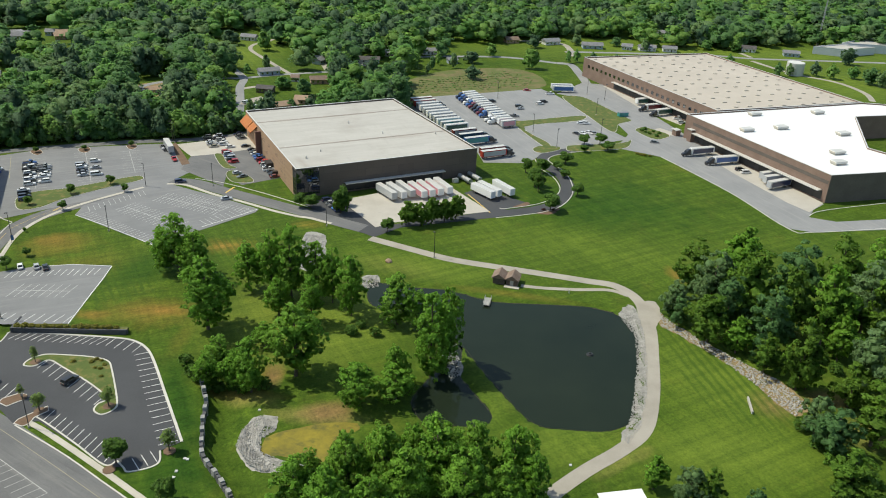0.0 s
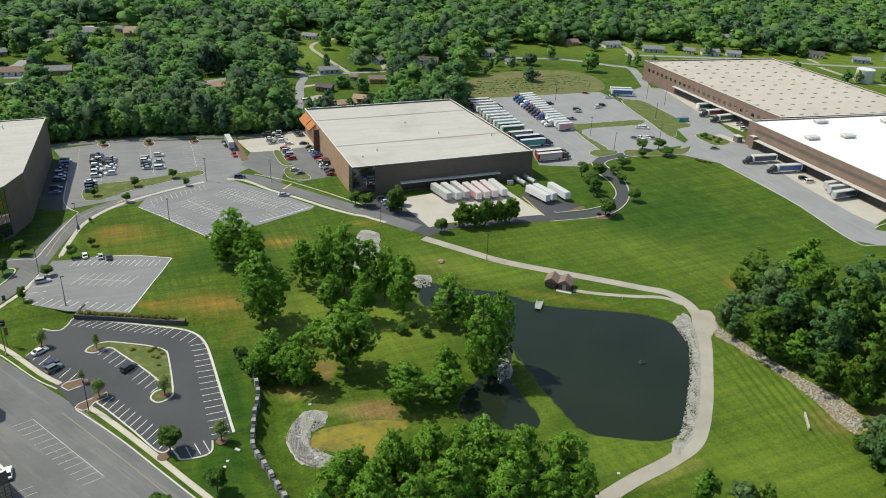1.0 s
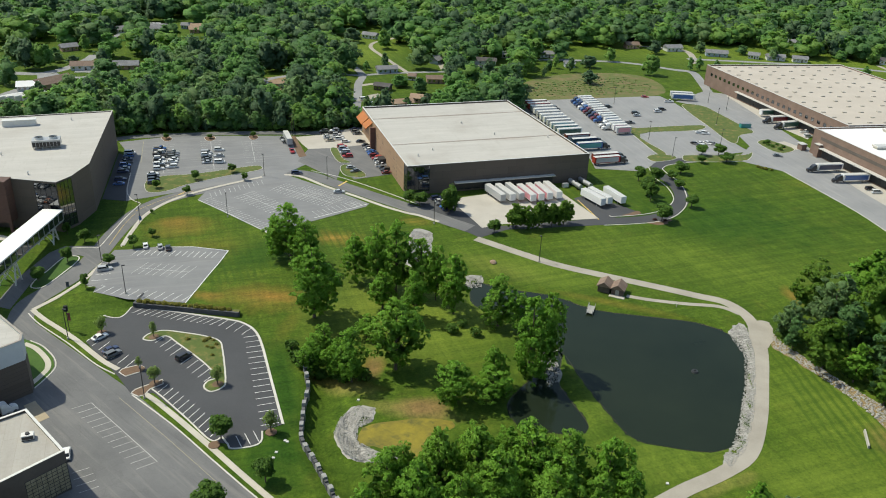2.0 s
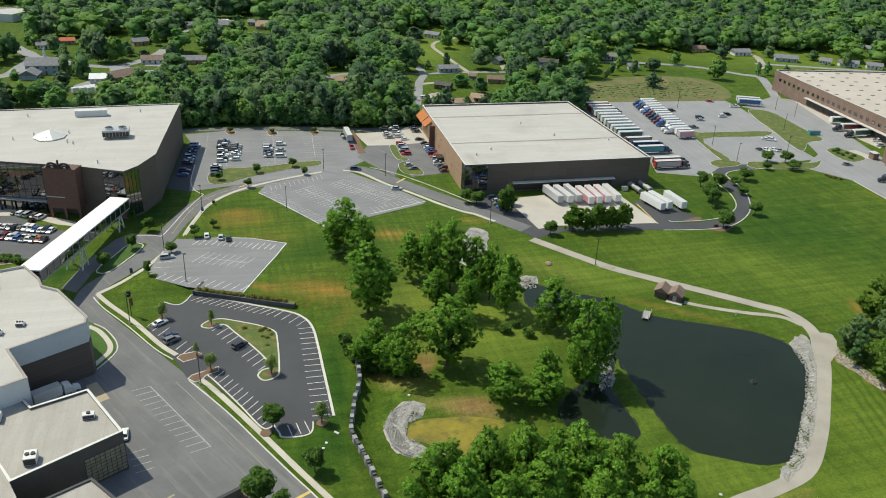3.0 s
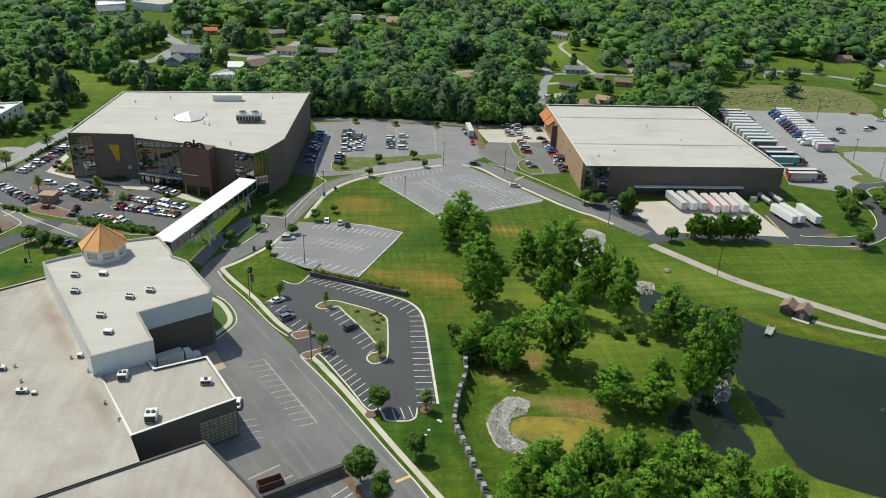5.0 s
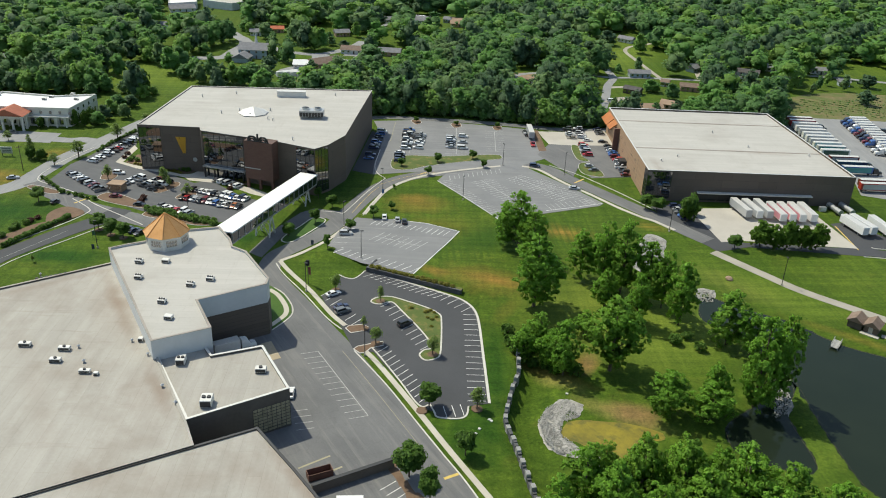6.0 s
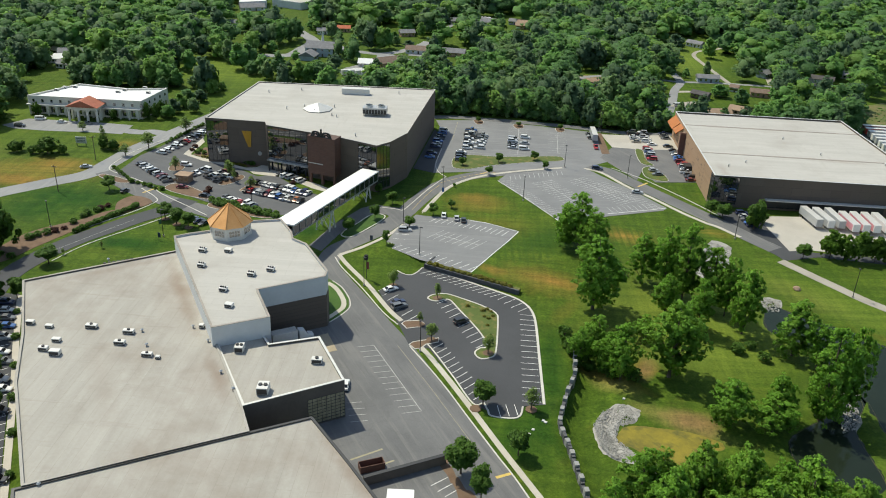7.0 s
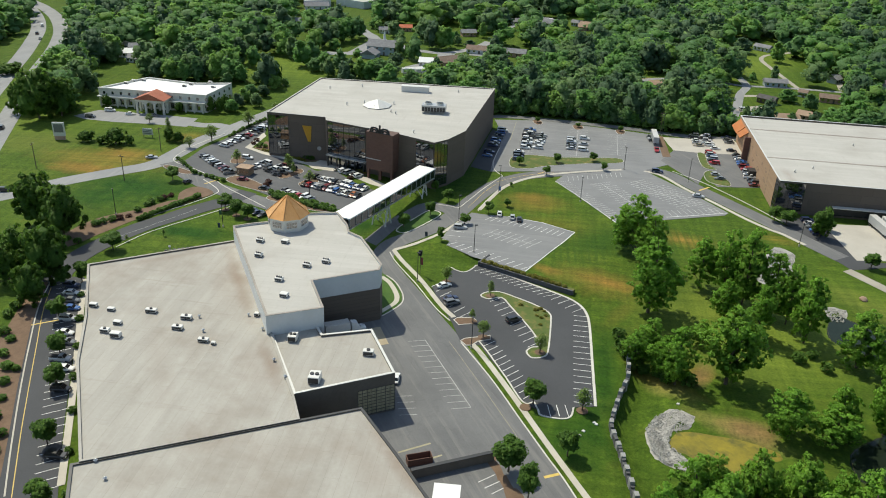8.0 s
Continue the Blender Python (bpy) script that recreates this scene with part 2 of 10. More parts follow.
def asphalt(name, dark, light, scuff, turn, crack=0.12):
    """Old asphalt: broad patches, tyre wear drawn out along the lanes, pale scuffs, thin cracks."""
    m, t, b = nodes_of(name)
    c = mix(t, ramp(t, speckle(t, 3.0, 5), 0.3, 0.7, (0, 0, 0), (1, 1, 1)), dark, light)
    c = mix(t, 0.6, c, ramp(t, speckle(t, 0.07, 6), 0.35, 0.65, dark, light))
    p = t.nodes.new("ShaderNodeMapping")
    p.inputs["Rotation"].default_value = (0, 0, radians(-turn))
    t.links.new(place(t), p.inputs["Vector"])
    for scale, low, high, amount, colour in (((0.03, 0.55, 1), 0.52, 0.72, 0.55, scuff), ((0.05, 0.9, 1), 0.56, 0.72, 0.45, tuple(v * 0.7 for v in dark)), ((0.25, 1.1, 1), 0.66, 0.76, 0.7, scuff)):
        n = t.nodes.new("ShaderNodeMapping")
        n.inputs["Scale"].default_value = scale
        t.links.new(p.outputs[0], n.inputs["Vector"])
        c = mix(t, ramp(t, speckle(t, 1.0, 6, n.outputs[0], 0.65), low, high, (0, 0, 0), (amount,) * 3), c, colour)
    bend = t.nodes.new("ShaderNodeVectorMath")
    bend.operation = "ADD"
    wob = node(t, "ShaderNodeTexNoise", Scale=0.25, Detail=4)
    t.links.new(place(t), wob.inputs["Vector"])
    big = t.nodes.new("ShaderNodeVectorMath")
    big.operation = "SCALE"
    big.inputs["Scale"].default_value = 6.0
    t.links.new(wob.outputs["Color"], big.inputs[0])
    t.links.new(place(t), bend.inputs[0])
    t.links.new(big.outputs[0], bend.inputs[1])
    v = node(t, "ShaderNodeTexVoronoi", Scale=0.11)
    v.feature = "DISTANCE_TO_EDGE"
    t.links.new(bend.outputs[0], v.inputs["Vector"])
    c = mix(t, ramp(t, v.outputs["Distance"], 0.006, 0.016, (crack,) * 3, (0, 0, 0)), c, tuple(x * 0.45 for x in dark))
    t.links.new(c, b.inputs["Base Color"])
    b.inputs["Roughness"].default_value = 0.9
    return m


ASPHALT = asphalt("worn_asphalt", (0.108, 0.109, 0.112), (0.165, 0.164, 0.164), (0.235, 0.226, 0.21), -32)
LOT_ASPHALT = asphalt("lot_asphalt", (0.080, 0.082, 0.088), (0.110, 0.112, 0.117), (0.15, 0.147, 0.14), 10, 0.08)
FRESH_ASPHALT = surface("dark_asphalt", (0.044, 0.046, 0.051), (0.064, 0.066, 0.072), 3.0, 0.05, 0.88, relief=0.01)
PALE_ASPHALT = asphalt("pale_asphalt", (0.205, 0.208, 0.213), (0.27, 0.27, 0.272), (0.33, 0.325, 0.31), -65, 0.06)
GREY_ASPHALT = asphalt("grey_asphalt", (0.160, 0.162, 0.168), (0.215, 0.217, 0.22), (0.265, 0.26, 0.25), 28, 0.08)
CONCRETE = surface("concrete", (0.37, 0.34, 0.295), (0.47, 0.44, 0.39), 3.0, 0.09, 0.85, relief=0.01, dirt=(0.33, 0.31, 0.27))
TAN_CONCRETE = surface("tan_concrete", (0.33, 0.27, 0.18), (0.42, 0.35, 0.25), 3.0, 0.2, 0.9, relief=0.01)
PATH_STONE = surface("pale_path", (0.27, 0.245, 0.205), (0.38, 0.35, 0.30), 4.0, 0.11, 0.9, relief=0.01)
def streaked_roof(name, dark, light, stain, turn, rust=()):
    """A flat roof membrane: lapped sheets each a shade of its own, streaks along the fall, ponding and rusty stains."""
    m, t, b = nodes_of(name)
    p = t.nodes.new("ShaderNodeMapping")
    p.inputs["Rotation"].default_value = (0, 0, radians(-turn))
    t.links.new(place(t), p.inputs["Vector"])
    n = t.nodes.new("ShaderNodeMapping")
    n.inputs["Scale"].default_value = (0.03, 0.30, 1.0)
    t.links.new(p.outputs[0], n.inputs["Vector"])
    c = ramp(t, speckle(t, 1.0, 6, n.outputs[0], 0.7), 0.35, 0.66, dark, light)
    c = mix(t, 0.35, c, ramp(t, speckle(t, 1.4, 6, rough=0.7), 0.3, 0.7, dark, light))
    sheet = node(t, "ShaderNodeTexBrick", Scale=1.0)
    sheet.inputs["Brick Width"].default_value, sheet.inputs["Row Height"].default_value, sheet.inputs["Mortar Size"].default_value = 15.0, 3.0, 0.05
    sheet.inputs["Color1"].default_value, sheet.inputs["Color2"].default_value, sheet.inputs["Mortar"].default_value = (0.92, 0.92, 0.92, 1), (1, 1, 1, 1), (0.80, 0.79, 0.77, 1)
    t.links.new(p.outputs[0], sheet.inputs["Vector"])
    c = mix(t, 0.75, c, sheet.outputs["Color"], "MULTIPLY")
    c = mix(t, ramp(t, speckle(t, 0.045, 8, rough=0.65), 0.50, 0.70, (0, 0, 0), (0.7, 0.7, 0.7)), c, stain)
    drip = t.nodes.new("ShaderNodeMapping")
    drip.inputs["Scale"].default_value = (0.5, 0.05, 1.0)
    t.links.new(p.outputs[0], drip.inputs["Vector"])
    c = mix(t, ramp(t, speckle(t, 1.0, 5, drip.outputs[0]), 0.60, 0.74, (0, 0, 0), (0.45, 0.45, 0.45)), c, stain)
    for x, y, rx, ry, spin, amount in rust:
        c = mix(t, calc(t, "MULTIPLY", spot(t, x, y, rx, ry, spin, 0.9), amount * 0.75), c, (0.215, 0.155, 0.115))
    t.links.new(c, b.inputs["Base Color"])
    b.inputs["Roughness"].default_value = 0.85
    return m


# rusty wash along the raised walls and the eaves
RUST = (
    (-161.3, 132.6, 27.0, 2.8, -33, 0.85),
    (-163.0, 130.4, 27.0, 6.0, -33, 0.30),
    (-124.8, 109.9, 15.0, 2.6, -33, 0.85),
    (-126.8, 107.0, 16.0, 6.0, -33, 0.35),
    (-188.9, 130.0, 24.0, 2.0, 62, 0.45),
    (-150.0, 97.0, 30.0, 4.0, -33, 0.25),
    (-78.5, 100.4, 20.0, 2.4, -25, 0.70),
    (-84.0, 97.6, 18.0, 6.0, -27, 0.40),
    (-104.0, 88.0, 22.0, 5.0, 30, 0.25),
    (-113.0, 116.0, 9.0, 3.0, 30, 0.20),
)
# grimy seams of the warehouse roof
GRIME = (
    (-37.5, 360.5, 40.0, 1.5, 26.7, 0.55),
    (-22.0, 366.5, 16.0, 2.8, 26.7, 0.45),
    (-56.5, 395.5, 40.0, 1.6, 26.7, 0.55),
    (-80.0, 384.0, 10.0, 3.0, 26.7, 0.40),
    (-60.0, 322.0, 2.5, 16.0, 26.7, 0.35),
)
ROOF = streaked_roof("stained_roof_membrane", (0.315, 0.295, 0.26), (0.41, 0.388, 0.35), (0.245, 0.208, 0.172), 118, RUST)
ROOF_PALE = streaked_roof("clean_roof_membrane", (0.395, 0.378, 0.348), (0.465, 0.447, 0.415), (0.335, 0.312, 0.28), 28, GRIME)
ROOF_SEAM = surface("dirty_roof_seam", (0.23, 0.205, 0.18), (0.36, 0.325, 0.29), 1.5, 0.1, 0.9, relief=0)
ROOF_WHITE = surface("white_roof_membrane", (0.70, 0.70, 0.69), (0.78, 0.78, 0.77), 1.0, 0.05, 0.7, relief=0.003)
ROOF_TAN = surface("tan_roof_gravel", (0.39, 0.345, 0.295), (0.48, 0.43, 0.375), 2.5, 0.04, 0.9, relief=0.01)
BROWN_WALL = surface("brown_masonry", (0.165, 0.108, 0.084), (0.235, 0.160, 0.126), 1.5, 0.2, 0.85, relief=0.01)
DARK_WALL = surface("dark_brown_panels", (0.095, 0.078, 0.066), (0.135, 0.112, 0.096), 1.5, 0.15, 0.8, relief=0.006)
WHITE_WALL = surface("white_panels", (0.52, 0.53, 0.54), (0.60, 0.61, 0.62), 1.0, 0.15, 0.6, relief=0.004)
PAINT = surface("white_road_paint", (0.62, 0.62, 0.60), (0.76, 0.76, 0.74), 5.0, 0.8, 0.7, relief=0)
SOFT_PAINT = surface("worn_road_paint", (0.36, 0.36, 0.35), (0.54, 0.54, 0.52), 5.0, 0.8, 0.75, relief=0)
FADED_PAINT = surface("faded_road_paint", (0.27, 0.27, 0.26), (0.46, 0.46, 0.44), 5.0, 0.8, 0.8, relief=0)
YELLOW_PAINT = surface("yellow_road_paint", (0.52, 0.36, 0.08), (0.62, 0.45, 0.13), 5.0, 0.8, 0.7, relief=0)
FADED_YELLOW = surface("faded_yellow_paint", (0.27, 0.245, 0.16), (0.36, 0.325, 0.215), 5.0, 0.8, 0.8, relief=0)
KERB = surface("kerb_concrete", (0.45, 0.43, 0.39), (0.59, 0.57, 0.52), 4.0, 0.2, 0.85, relief=0.005)
SIDEWALK = surface("sidewalk_concrete", (0.40, 0.365, 0.31), (0.51, 0.475, 0.41), 3.0, 0.15, 0.85, relief=0.005)
MULCH = surface("mulch", (0.115, 0.072, 0.045), (0.185, 0.118, 0.075), 3.0, 0.3, 0.95, relief=0.05)
GRASS_TUFT = surface("island_grass", (0.05, 0.085, 0.012), (0.095, 0.125, 0.022), 2.0, 0.15, 0.9, relief=0.05, dirt=(0.20, 0.155, 0.05), dirt_at=0.5)
LUSH_GRASS = surface("lush_grass", (0.028, 0.078, 0.007), (0.058, 0.122, 0.013), 2.0, 0.15, 0.9, relief=0.05)
ALGAE = surface("algae", (0.11, 0.095, 0.008), (0.27, 0.215, 0.014), 1.1, 0.12, 0.7, relief=0.05, dirt=(0.055, 0.062, 0.012), dirt_at=0.53)
BARK = surface("bark", (0.07, 0.052, 0.038), (0.14, 0.11, 0.085), 5.0, 0.6, 0.95, relief=0.05)
LEAVES = foliage("leaves", (0.125, 0.280, 0.026), (0.265, 0.525, 0.066), (0.21, 0.375, 0.050))
DARK_LEAVES = foliage("dark_green_leaves", (0.088, 0.19, 0.020), (0.19, 0.35, 0.040), (0.15, 0.25, 0.035))
ROUND_LEAVES = foliage("glossy_dark_green_leaves", (0.055, 0.125, 0.017), (0.125, 0.245, 0.034))
PALE_LEAVES = foliage("thin_fresh_green_leaves", (0.13, 0.21, 0.05), (0.25, 0.36, 0.09))
GOLD_LEAVES = foliage("gold_green_leaves", (0.14, 0.15, 0.02), (0.32, 0.30, 0.05), (0.22, 0.20, 0.04))
RED_LEAVES = foliage("dark_red_leaves", (0.05, 0.022, 0.018), (0.12, 0.045, 0.03), (0.09, 0.035, 0.03))
# kinds of woodland tree: leaf colours, share of the whole, girth against height
# Blue is raised in these leaves to put some distance haze into the colour.
WOOD_KINDS = (
    (foliage("fresh_green_woodland_leaves", (0.156, 0.324, 0.086), (0.204, 0.408, 0.108), through_leaf=0.55), 0.38, 1.0),
    (foliage("yellow_green_woodland_leaves", (0.204, 0.360, 0.083), (0.259, 0.450, 0.108), through_leaf=0.55), 0.16, 1.0),
    (foliage("deep_green_woodland_leaves", (0.122, 0.254, 0.089), (0.161, 0.314, 0.108), through_leaf=0.55), 0.20, 1.0),
    (foliage("pine_needles", (0.093, 0.175, 0.089), (0.126, 0.222, 0.110), through_leaf=0.5), 0.15, 0.8),
    (foliage("grey_green_woodland_leaves", (0.180, 0.300, 0.120), (0.233, 0.366, 0.150), through_leaf=0.55), 0.11, 0.95),
)
WOODS = WOOD_KINDS[0][0]


def glass_wall():
    """Dark mirror glass of a curtain wall."""
    m, t, b = nodes_of("dark_mirror_glass")
    b.inputs["Base Color"].default_value = (0.012, 0.014, 0.016, 1)
    b.inputs["Roughness"].default_value, b.inputs["IOR"].default_value = 0.03, 3.0
    bumped(t, b, speckle(t, 0.35, 2), 0.03, 0.05)
    return m


def panelled(name, dark, light, wide, tall, joint, rough=0.8):
    """Wall panels: courses told apart by thin darker joints, each a slightly different shade."""
    m, t, b = nodes_of(name)
    n = node(t, "ShaderNodeTexBrick", Scale=1.0)
    n.inputs["Brick Width"].default_value, n.inputs["Row Height"].default_value, n.inputs["Mortar Size"].default_value = wide, tall, 0.03
    n.inputs["Color1"].default_value, n.inputs["Color2"].default_value, n.inputs["Mortar"].default_value = (*dark, 1), (*light, 1), (*joint, 1)
    p = t.nodes.new("ShaderNodeSeparateXYZ")
    t.links.new(place(t), p.inputs[0])
    q = t.nodes.new("ShaderNodeCombineXYZ")
    t.links.new(calc(t, "ADD", calc(t, "MULTIPLY", p.outputs[0], 0.88), calc(t, "MULTIPLY", p.outputs[1], 0.47)), q.inputs[0])
    t.links.new(p.outputs[2], q.inputs[1])
    t.links.new(q.outputs[0], n.inputs["Vector"])
    c = mix(t, ramp(t, speckle(t, 0.25, 6), 0.35, 0.7, (0, 0, 0), (0.35, 0.35, 0.35)), n.outputs["Color"], light)
    t.links.new(c, b.inputs["Base Color"])
    b.inputs["Roughness"].default_value = rough
    bumped(t, b, speckle(t, 3.0, 4), 0.3, 0.01)
    return m


def water_surface():
    m, t, b = nodes_of("pond_water")
    t.links.new(mix(t, ramp(t, speckle(t, 0.03, 3), 0.3, 0.7, (0, 0, 0), (1, 1, 1)), (0.013, 0.020, 0.0125), (0.019, 0.027, 0.0165)), b.inputs["Base Color"])
    b.inputs["Roughness"].default_value = 0.09
    b.inputs["Specular IOR Level"].default_value = 0.15
    bumped(t, b, speckle(t, 0.9, 3), 0.05, 0.05)
    return m


WATER = water_surface()

MIRROR_GLASS = glass_wall()
PANELS = panelled("dark_brown_panel_wall", (0.105, 0.080, 0.064), (0.125, 0.096, 0.077), 7.5, 3.2, (0.06, 0.048, 0.04))
RED_BROWN = panelled("red_brown_brick", (0.13, 0.062, 0.045), (0.16, 0.08, 0.058), 1.2, 0.4, (0.10, 0.06, 0.05))
RIBBED = panelled("ribbed_brown_wall", (0.10, 0.078, 0.062), (0.125, 0.096, 0.078), 40.0, 1.1, (0.055, 0.044, 0.036))
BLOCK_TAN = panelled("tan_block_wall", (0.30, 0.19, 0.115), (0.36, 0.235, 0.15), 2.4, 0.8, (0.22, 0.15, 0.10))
COPING = plain("pale_metal_coping", (0.60, 0.59, 0.56), 0.45, 0.2)
DARK_METAL = plain("dark_metal", (0.05, 0.05, 0.052), 0.5, 0.5)
BLACK = plain("black_rubber", (0.012, 0.012, 0.013), 0.8)
GREY_METAL = plain("galvanised_metal", (0.42, 0.43, 0.44), 0.45, 0.6)
PALE_METAL = plain("painted_pale_metal", (0.62, 0.61, 0.58), 0.5, 0.0)
COPPER = surface("bright_copper_sheet", (0.62, 0.30, 0.10), (0.78, 0.42, 0.17), 2.0, 0.2, 0.38, 0.55, relief=0.004)
ORANGE = surface("orange_canopy", (0.33, 0.10, 0.018), (0.42, 0.14, 0.028), 2.0, 0.3, 0.7, relief=0.004)
GOLD = plain("gold_panel", (0.62, 0.36, 0.06), 0.35, 0.6)
RED_TILE = surface("red_roof_tiles", (0.30, 0.085, 0.045), (0.42, 0.14, 0.08), 3.0, 0.4, 0.8, relief=0.03)
STUCCO = surface("cream_stucco", (0.58, 0.55, 0.47), (0.68, 0.65, 0.57), 2.0, 0.2, 0.85, relief=0.005)
DOCK_DARK = plain("dark_dock_door", (0.035, 0.033, 0.032), 0.6)
BLOCK_GLASS = surface("glass_blocks", (0.22, 0.20, 0.135), (0.40, 0.36, 0.25), 1.0, 0.8, 0.25, relief=0.01)

STONE_PALE = surface("pale_riprap", (0.235, 0.225, 0.205), (0.41, 0.395, 0.365), 3.0, 0.5, 0.9, relief=0.03, vary=0.0)
BLOCK = surface("split_face_block", (0.20, 0.20, 0.195), (0.32, 0.32, 0.31), 4.0, 0.6, 0.9, relief=0.03)
DARK_BLOCK = surface("dark_block", (0.065, 0.066, 0.07), (0.11, 0.112, 0.115), 4.0, 0.6, 0.9, relief=0.03)
SHINGLE_BROWN = surface("brown_shingles", (0.15, 0.10, 0.075), (0.24, 0.175, 0.135), 3.0, 0.5, 0.9, relief=0.02)
SHINGLE_GREY = surface("grey_shingles", (0.14, 0.14, 0.15), (0.24, 0.24, 0.25), 3.0, 0.5, 0.9, relief=0.02)
TIMBER = surface("dark_timber", (0.075, 0.055, 0.042), (0.13, 0.10, 0.08), 4.0, 0.5, 0.85, relief=0.02)
GREY_TIMBER = surface("weathered_timber", (0.30, 0.29, 0.27), (0.42, 0.41, 0.38), 4.0, 0.5, 0.85, relief=0.02)
SIDING_WHITE = surface("white_siding", (0.55, 0.55, 0.53), (0.66, 0.66, 0.64), 2.0, 0.4, 0.7, relief=0.01)
SIDING_TAN = surface("tan_brick_siding", (0.36, 0.22, 0.15), (0.46, 0.30, 0.21), 2.0, 0.4, 0.8, relief=0.01)
SIDING_BLUE = surface("grey_blue_siding", (0.28, 0.33, 0.37), (0.36, 0.42, 0.46), 2.0, 0.4, 0.7, relief=0.01)
DIRT = surface("bare_clay", (0.19, 0.135, 0.062), (0.285, 0.21, 0.105), 2.0, 0.12, 0.95, relief=0.03, dirt=(0.13, 0.14, 0.035), dirt_at=0.5)
MUD = surface("pond_mud", (0.075, 0.060, 0.028), (0.135, 0.105, 0.05), 2.0, 0.12, 0.95, relief=0.03, dirt=(0.05, 0.07, 0.014), dirt_at=0.46)
SCRUB = surface("scrubby_field", (0.11, 0.10, 0.035), (0.20, 0.155, 0.07), 0.6, 0.05, 0.95, relief=0.1, dirt=(0.085, 0.115, 0.022), dirt_at=0.38)
CAR_GLASS = plain("car_glass", (0.015, 0.018, 0.02), 0.08)
TYRE = plain("tyre", (0.015, 0.015, 0.016), 0.85)
CHROME = plain("chrome", (0.55, 0.55, 0.56), 0.25, 0.9)
LAMP_RED = plain("red_lamp_glass", (0.30, 0.02, 0.015), 0.3)
CAR_PAINT = {}
for name, colour in (("white", (0.74, 0.74, 0.73)), ("silver", (0.42, 0.43, 0.44)), ("grey", (0.14, 0.145, 0.15)), ("black", (0.018, 0.018, 0.02)), ("navy", (0.022, 0.035, 0.09)), ("blue", (0.04, 0.12, 0.34)), ("red", (0.42, 0.025, 0.03)), ("maroon", (0.16, 0.022, 0.028)), ("tan", (0.38, 0.33, 0.25)), ("orange", (0.42, 0.13, 0.035)), ("green", (0.03, 0.10, 0.075)), ("teal", (0.03, 0.27, 0.27)), ("pink", (0.62, 0.28, 0.32))):
    CAR_PAINT[name] = plain(name + "_vehicle_paint", colour, 0.32, 0.0, 0.6)
SHINGLE_TAN = surface("tan_shingles", (0.27, 0.18, 0.12), (0.38, 0.27, 0.19), 3.0, 0.5, 0.9, relief=0.02)
SHINGLE_DARK = surface("dark_shingles", (0.06, 0.055, 0.055), (0.11, 0.10, 0.10), 3.0, 0.5, 0.9, relief=0.02)
SHINGLE_RED = surface("red_shingles", (0.40, 0.10, 0.05), (0.52, 0.16, 0.08), 3.0, 0.5, 0.9, relief=0.02)


# ---- building blocks ----
def mesh(name, verts, faces, material, parent=None, label="", smooth=False):
    data = bpy.data.meshes.new(name)
    data.from_pydata([tuple(v) for v in verts], [], [tuple(f) for f in faces])
    data.materials.append(material)
    if smooth:
        data.polygons.foreach_set("use_smooth", [True] * len(data.polygons))
    ob = new(name, data)
    ob.parent = parent
    return tagged(ob, label)


def part(name, bm, material, parent, label="", smooth=False):
    data = bpy.data.meshes.new(name)
    bm.to_mesh(data)
    bm.free()
    data.materials.append(material)
    if smooth:
        data.polygons.foreach_set("use_smooth", [True] * len(data.polygons))
    ob = new(name, data)
    ob.parent = parent
    return tagged(ob, label)


def base(name, label, category, m=None, group="", kind=""):
    ob = tagged(new(name), label, category, group, kind)
    ob.empty_display_size = 0.5
    if m is not None:
        ob.matrix_basis = m
    return ob


def box_into(bm, x0, x1, y0, y1, z0, z1):
    v = [bm.verts.new((x, y, z)) for z in (z0, z1) for y in (y0, y1) for x in (x0, x1)]
    for f in ((0, 2, 3, 1), (4, 5, 7, 6), (0, 1, 5, 4), (2, 6, 7, 3), (0, 4, 6, 2), (1, 3, 7, 5)):
        bm.faces.new([v[i] for i in f])
    return v


def boxes(*sizes):
    bm = bmesh.new()
    for s in sizes:
        box_into(bm, *s)
    return bm


def rounded(bm, width, segments=1):
    bmesh.ops.bevel(bm, geom=bm.edges[:], offset=width, segments=segments, affect="EDGES", profile=0.5)
    return bm


def area_of(pts):
    return sum(a[0] * b[1] - b[0] * a[1] for a, b in zip(pts, pts[1:] + pts[:1])) / 2


def ccw(pts):
    pts = [tuple(p) for p in pts]
    return pts if area_of(pts) > 0 else pts[::-1]


def curve_through(pts, closed=False, steps=6):
    """A smooth line through the points."""
    p = [Vector(q) for q in pts]
    n = len(p)
    out = []
    for i in range(n if closed else n - 1):
        a, b, c, d = (p[(i - 1) % n] if closed or i else p[0], p[i], p[(i + 1) % n], p[(i + 2) % n] if closed or i + 2 < n else p[-1])
        for k in range(steps):
            u = k / steps
            out.append(0.5 * (2 * b + (c - a) * u + (2 * a - 5 * b + 4 * c - d) * u * u + (3 * b - a - 3 * c + d) * u ** 3))
    if not closed:
        out.append(p[-1])
    return [(v.x, v.y) for v in out]


def inside(x, y, pts):
    hit = False
    for (x0, y0), (x1, y1) in zip(pts, pts[1:] + pts[:1]):
        if (y0 > y) != (y1 > y) and x < (x1 - x0) * (y - y0) / (y1 - y0) + x0:
            hit = not hit
    return hit


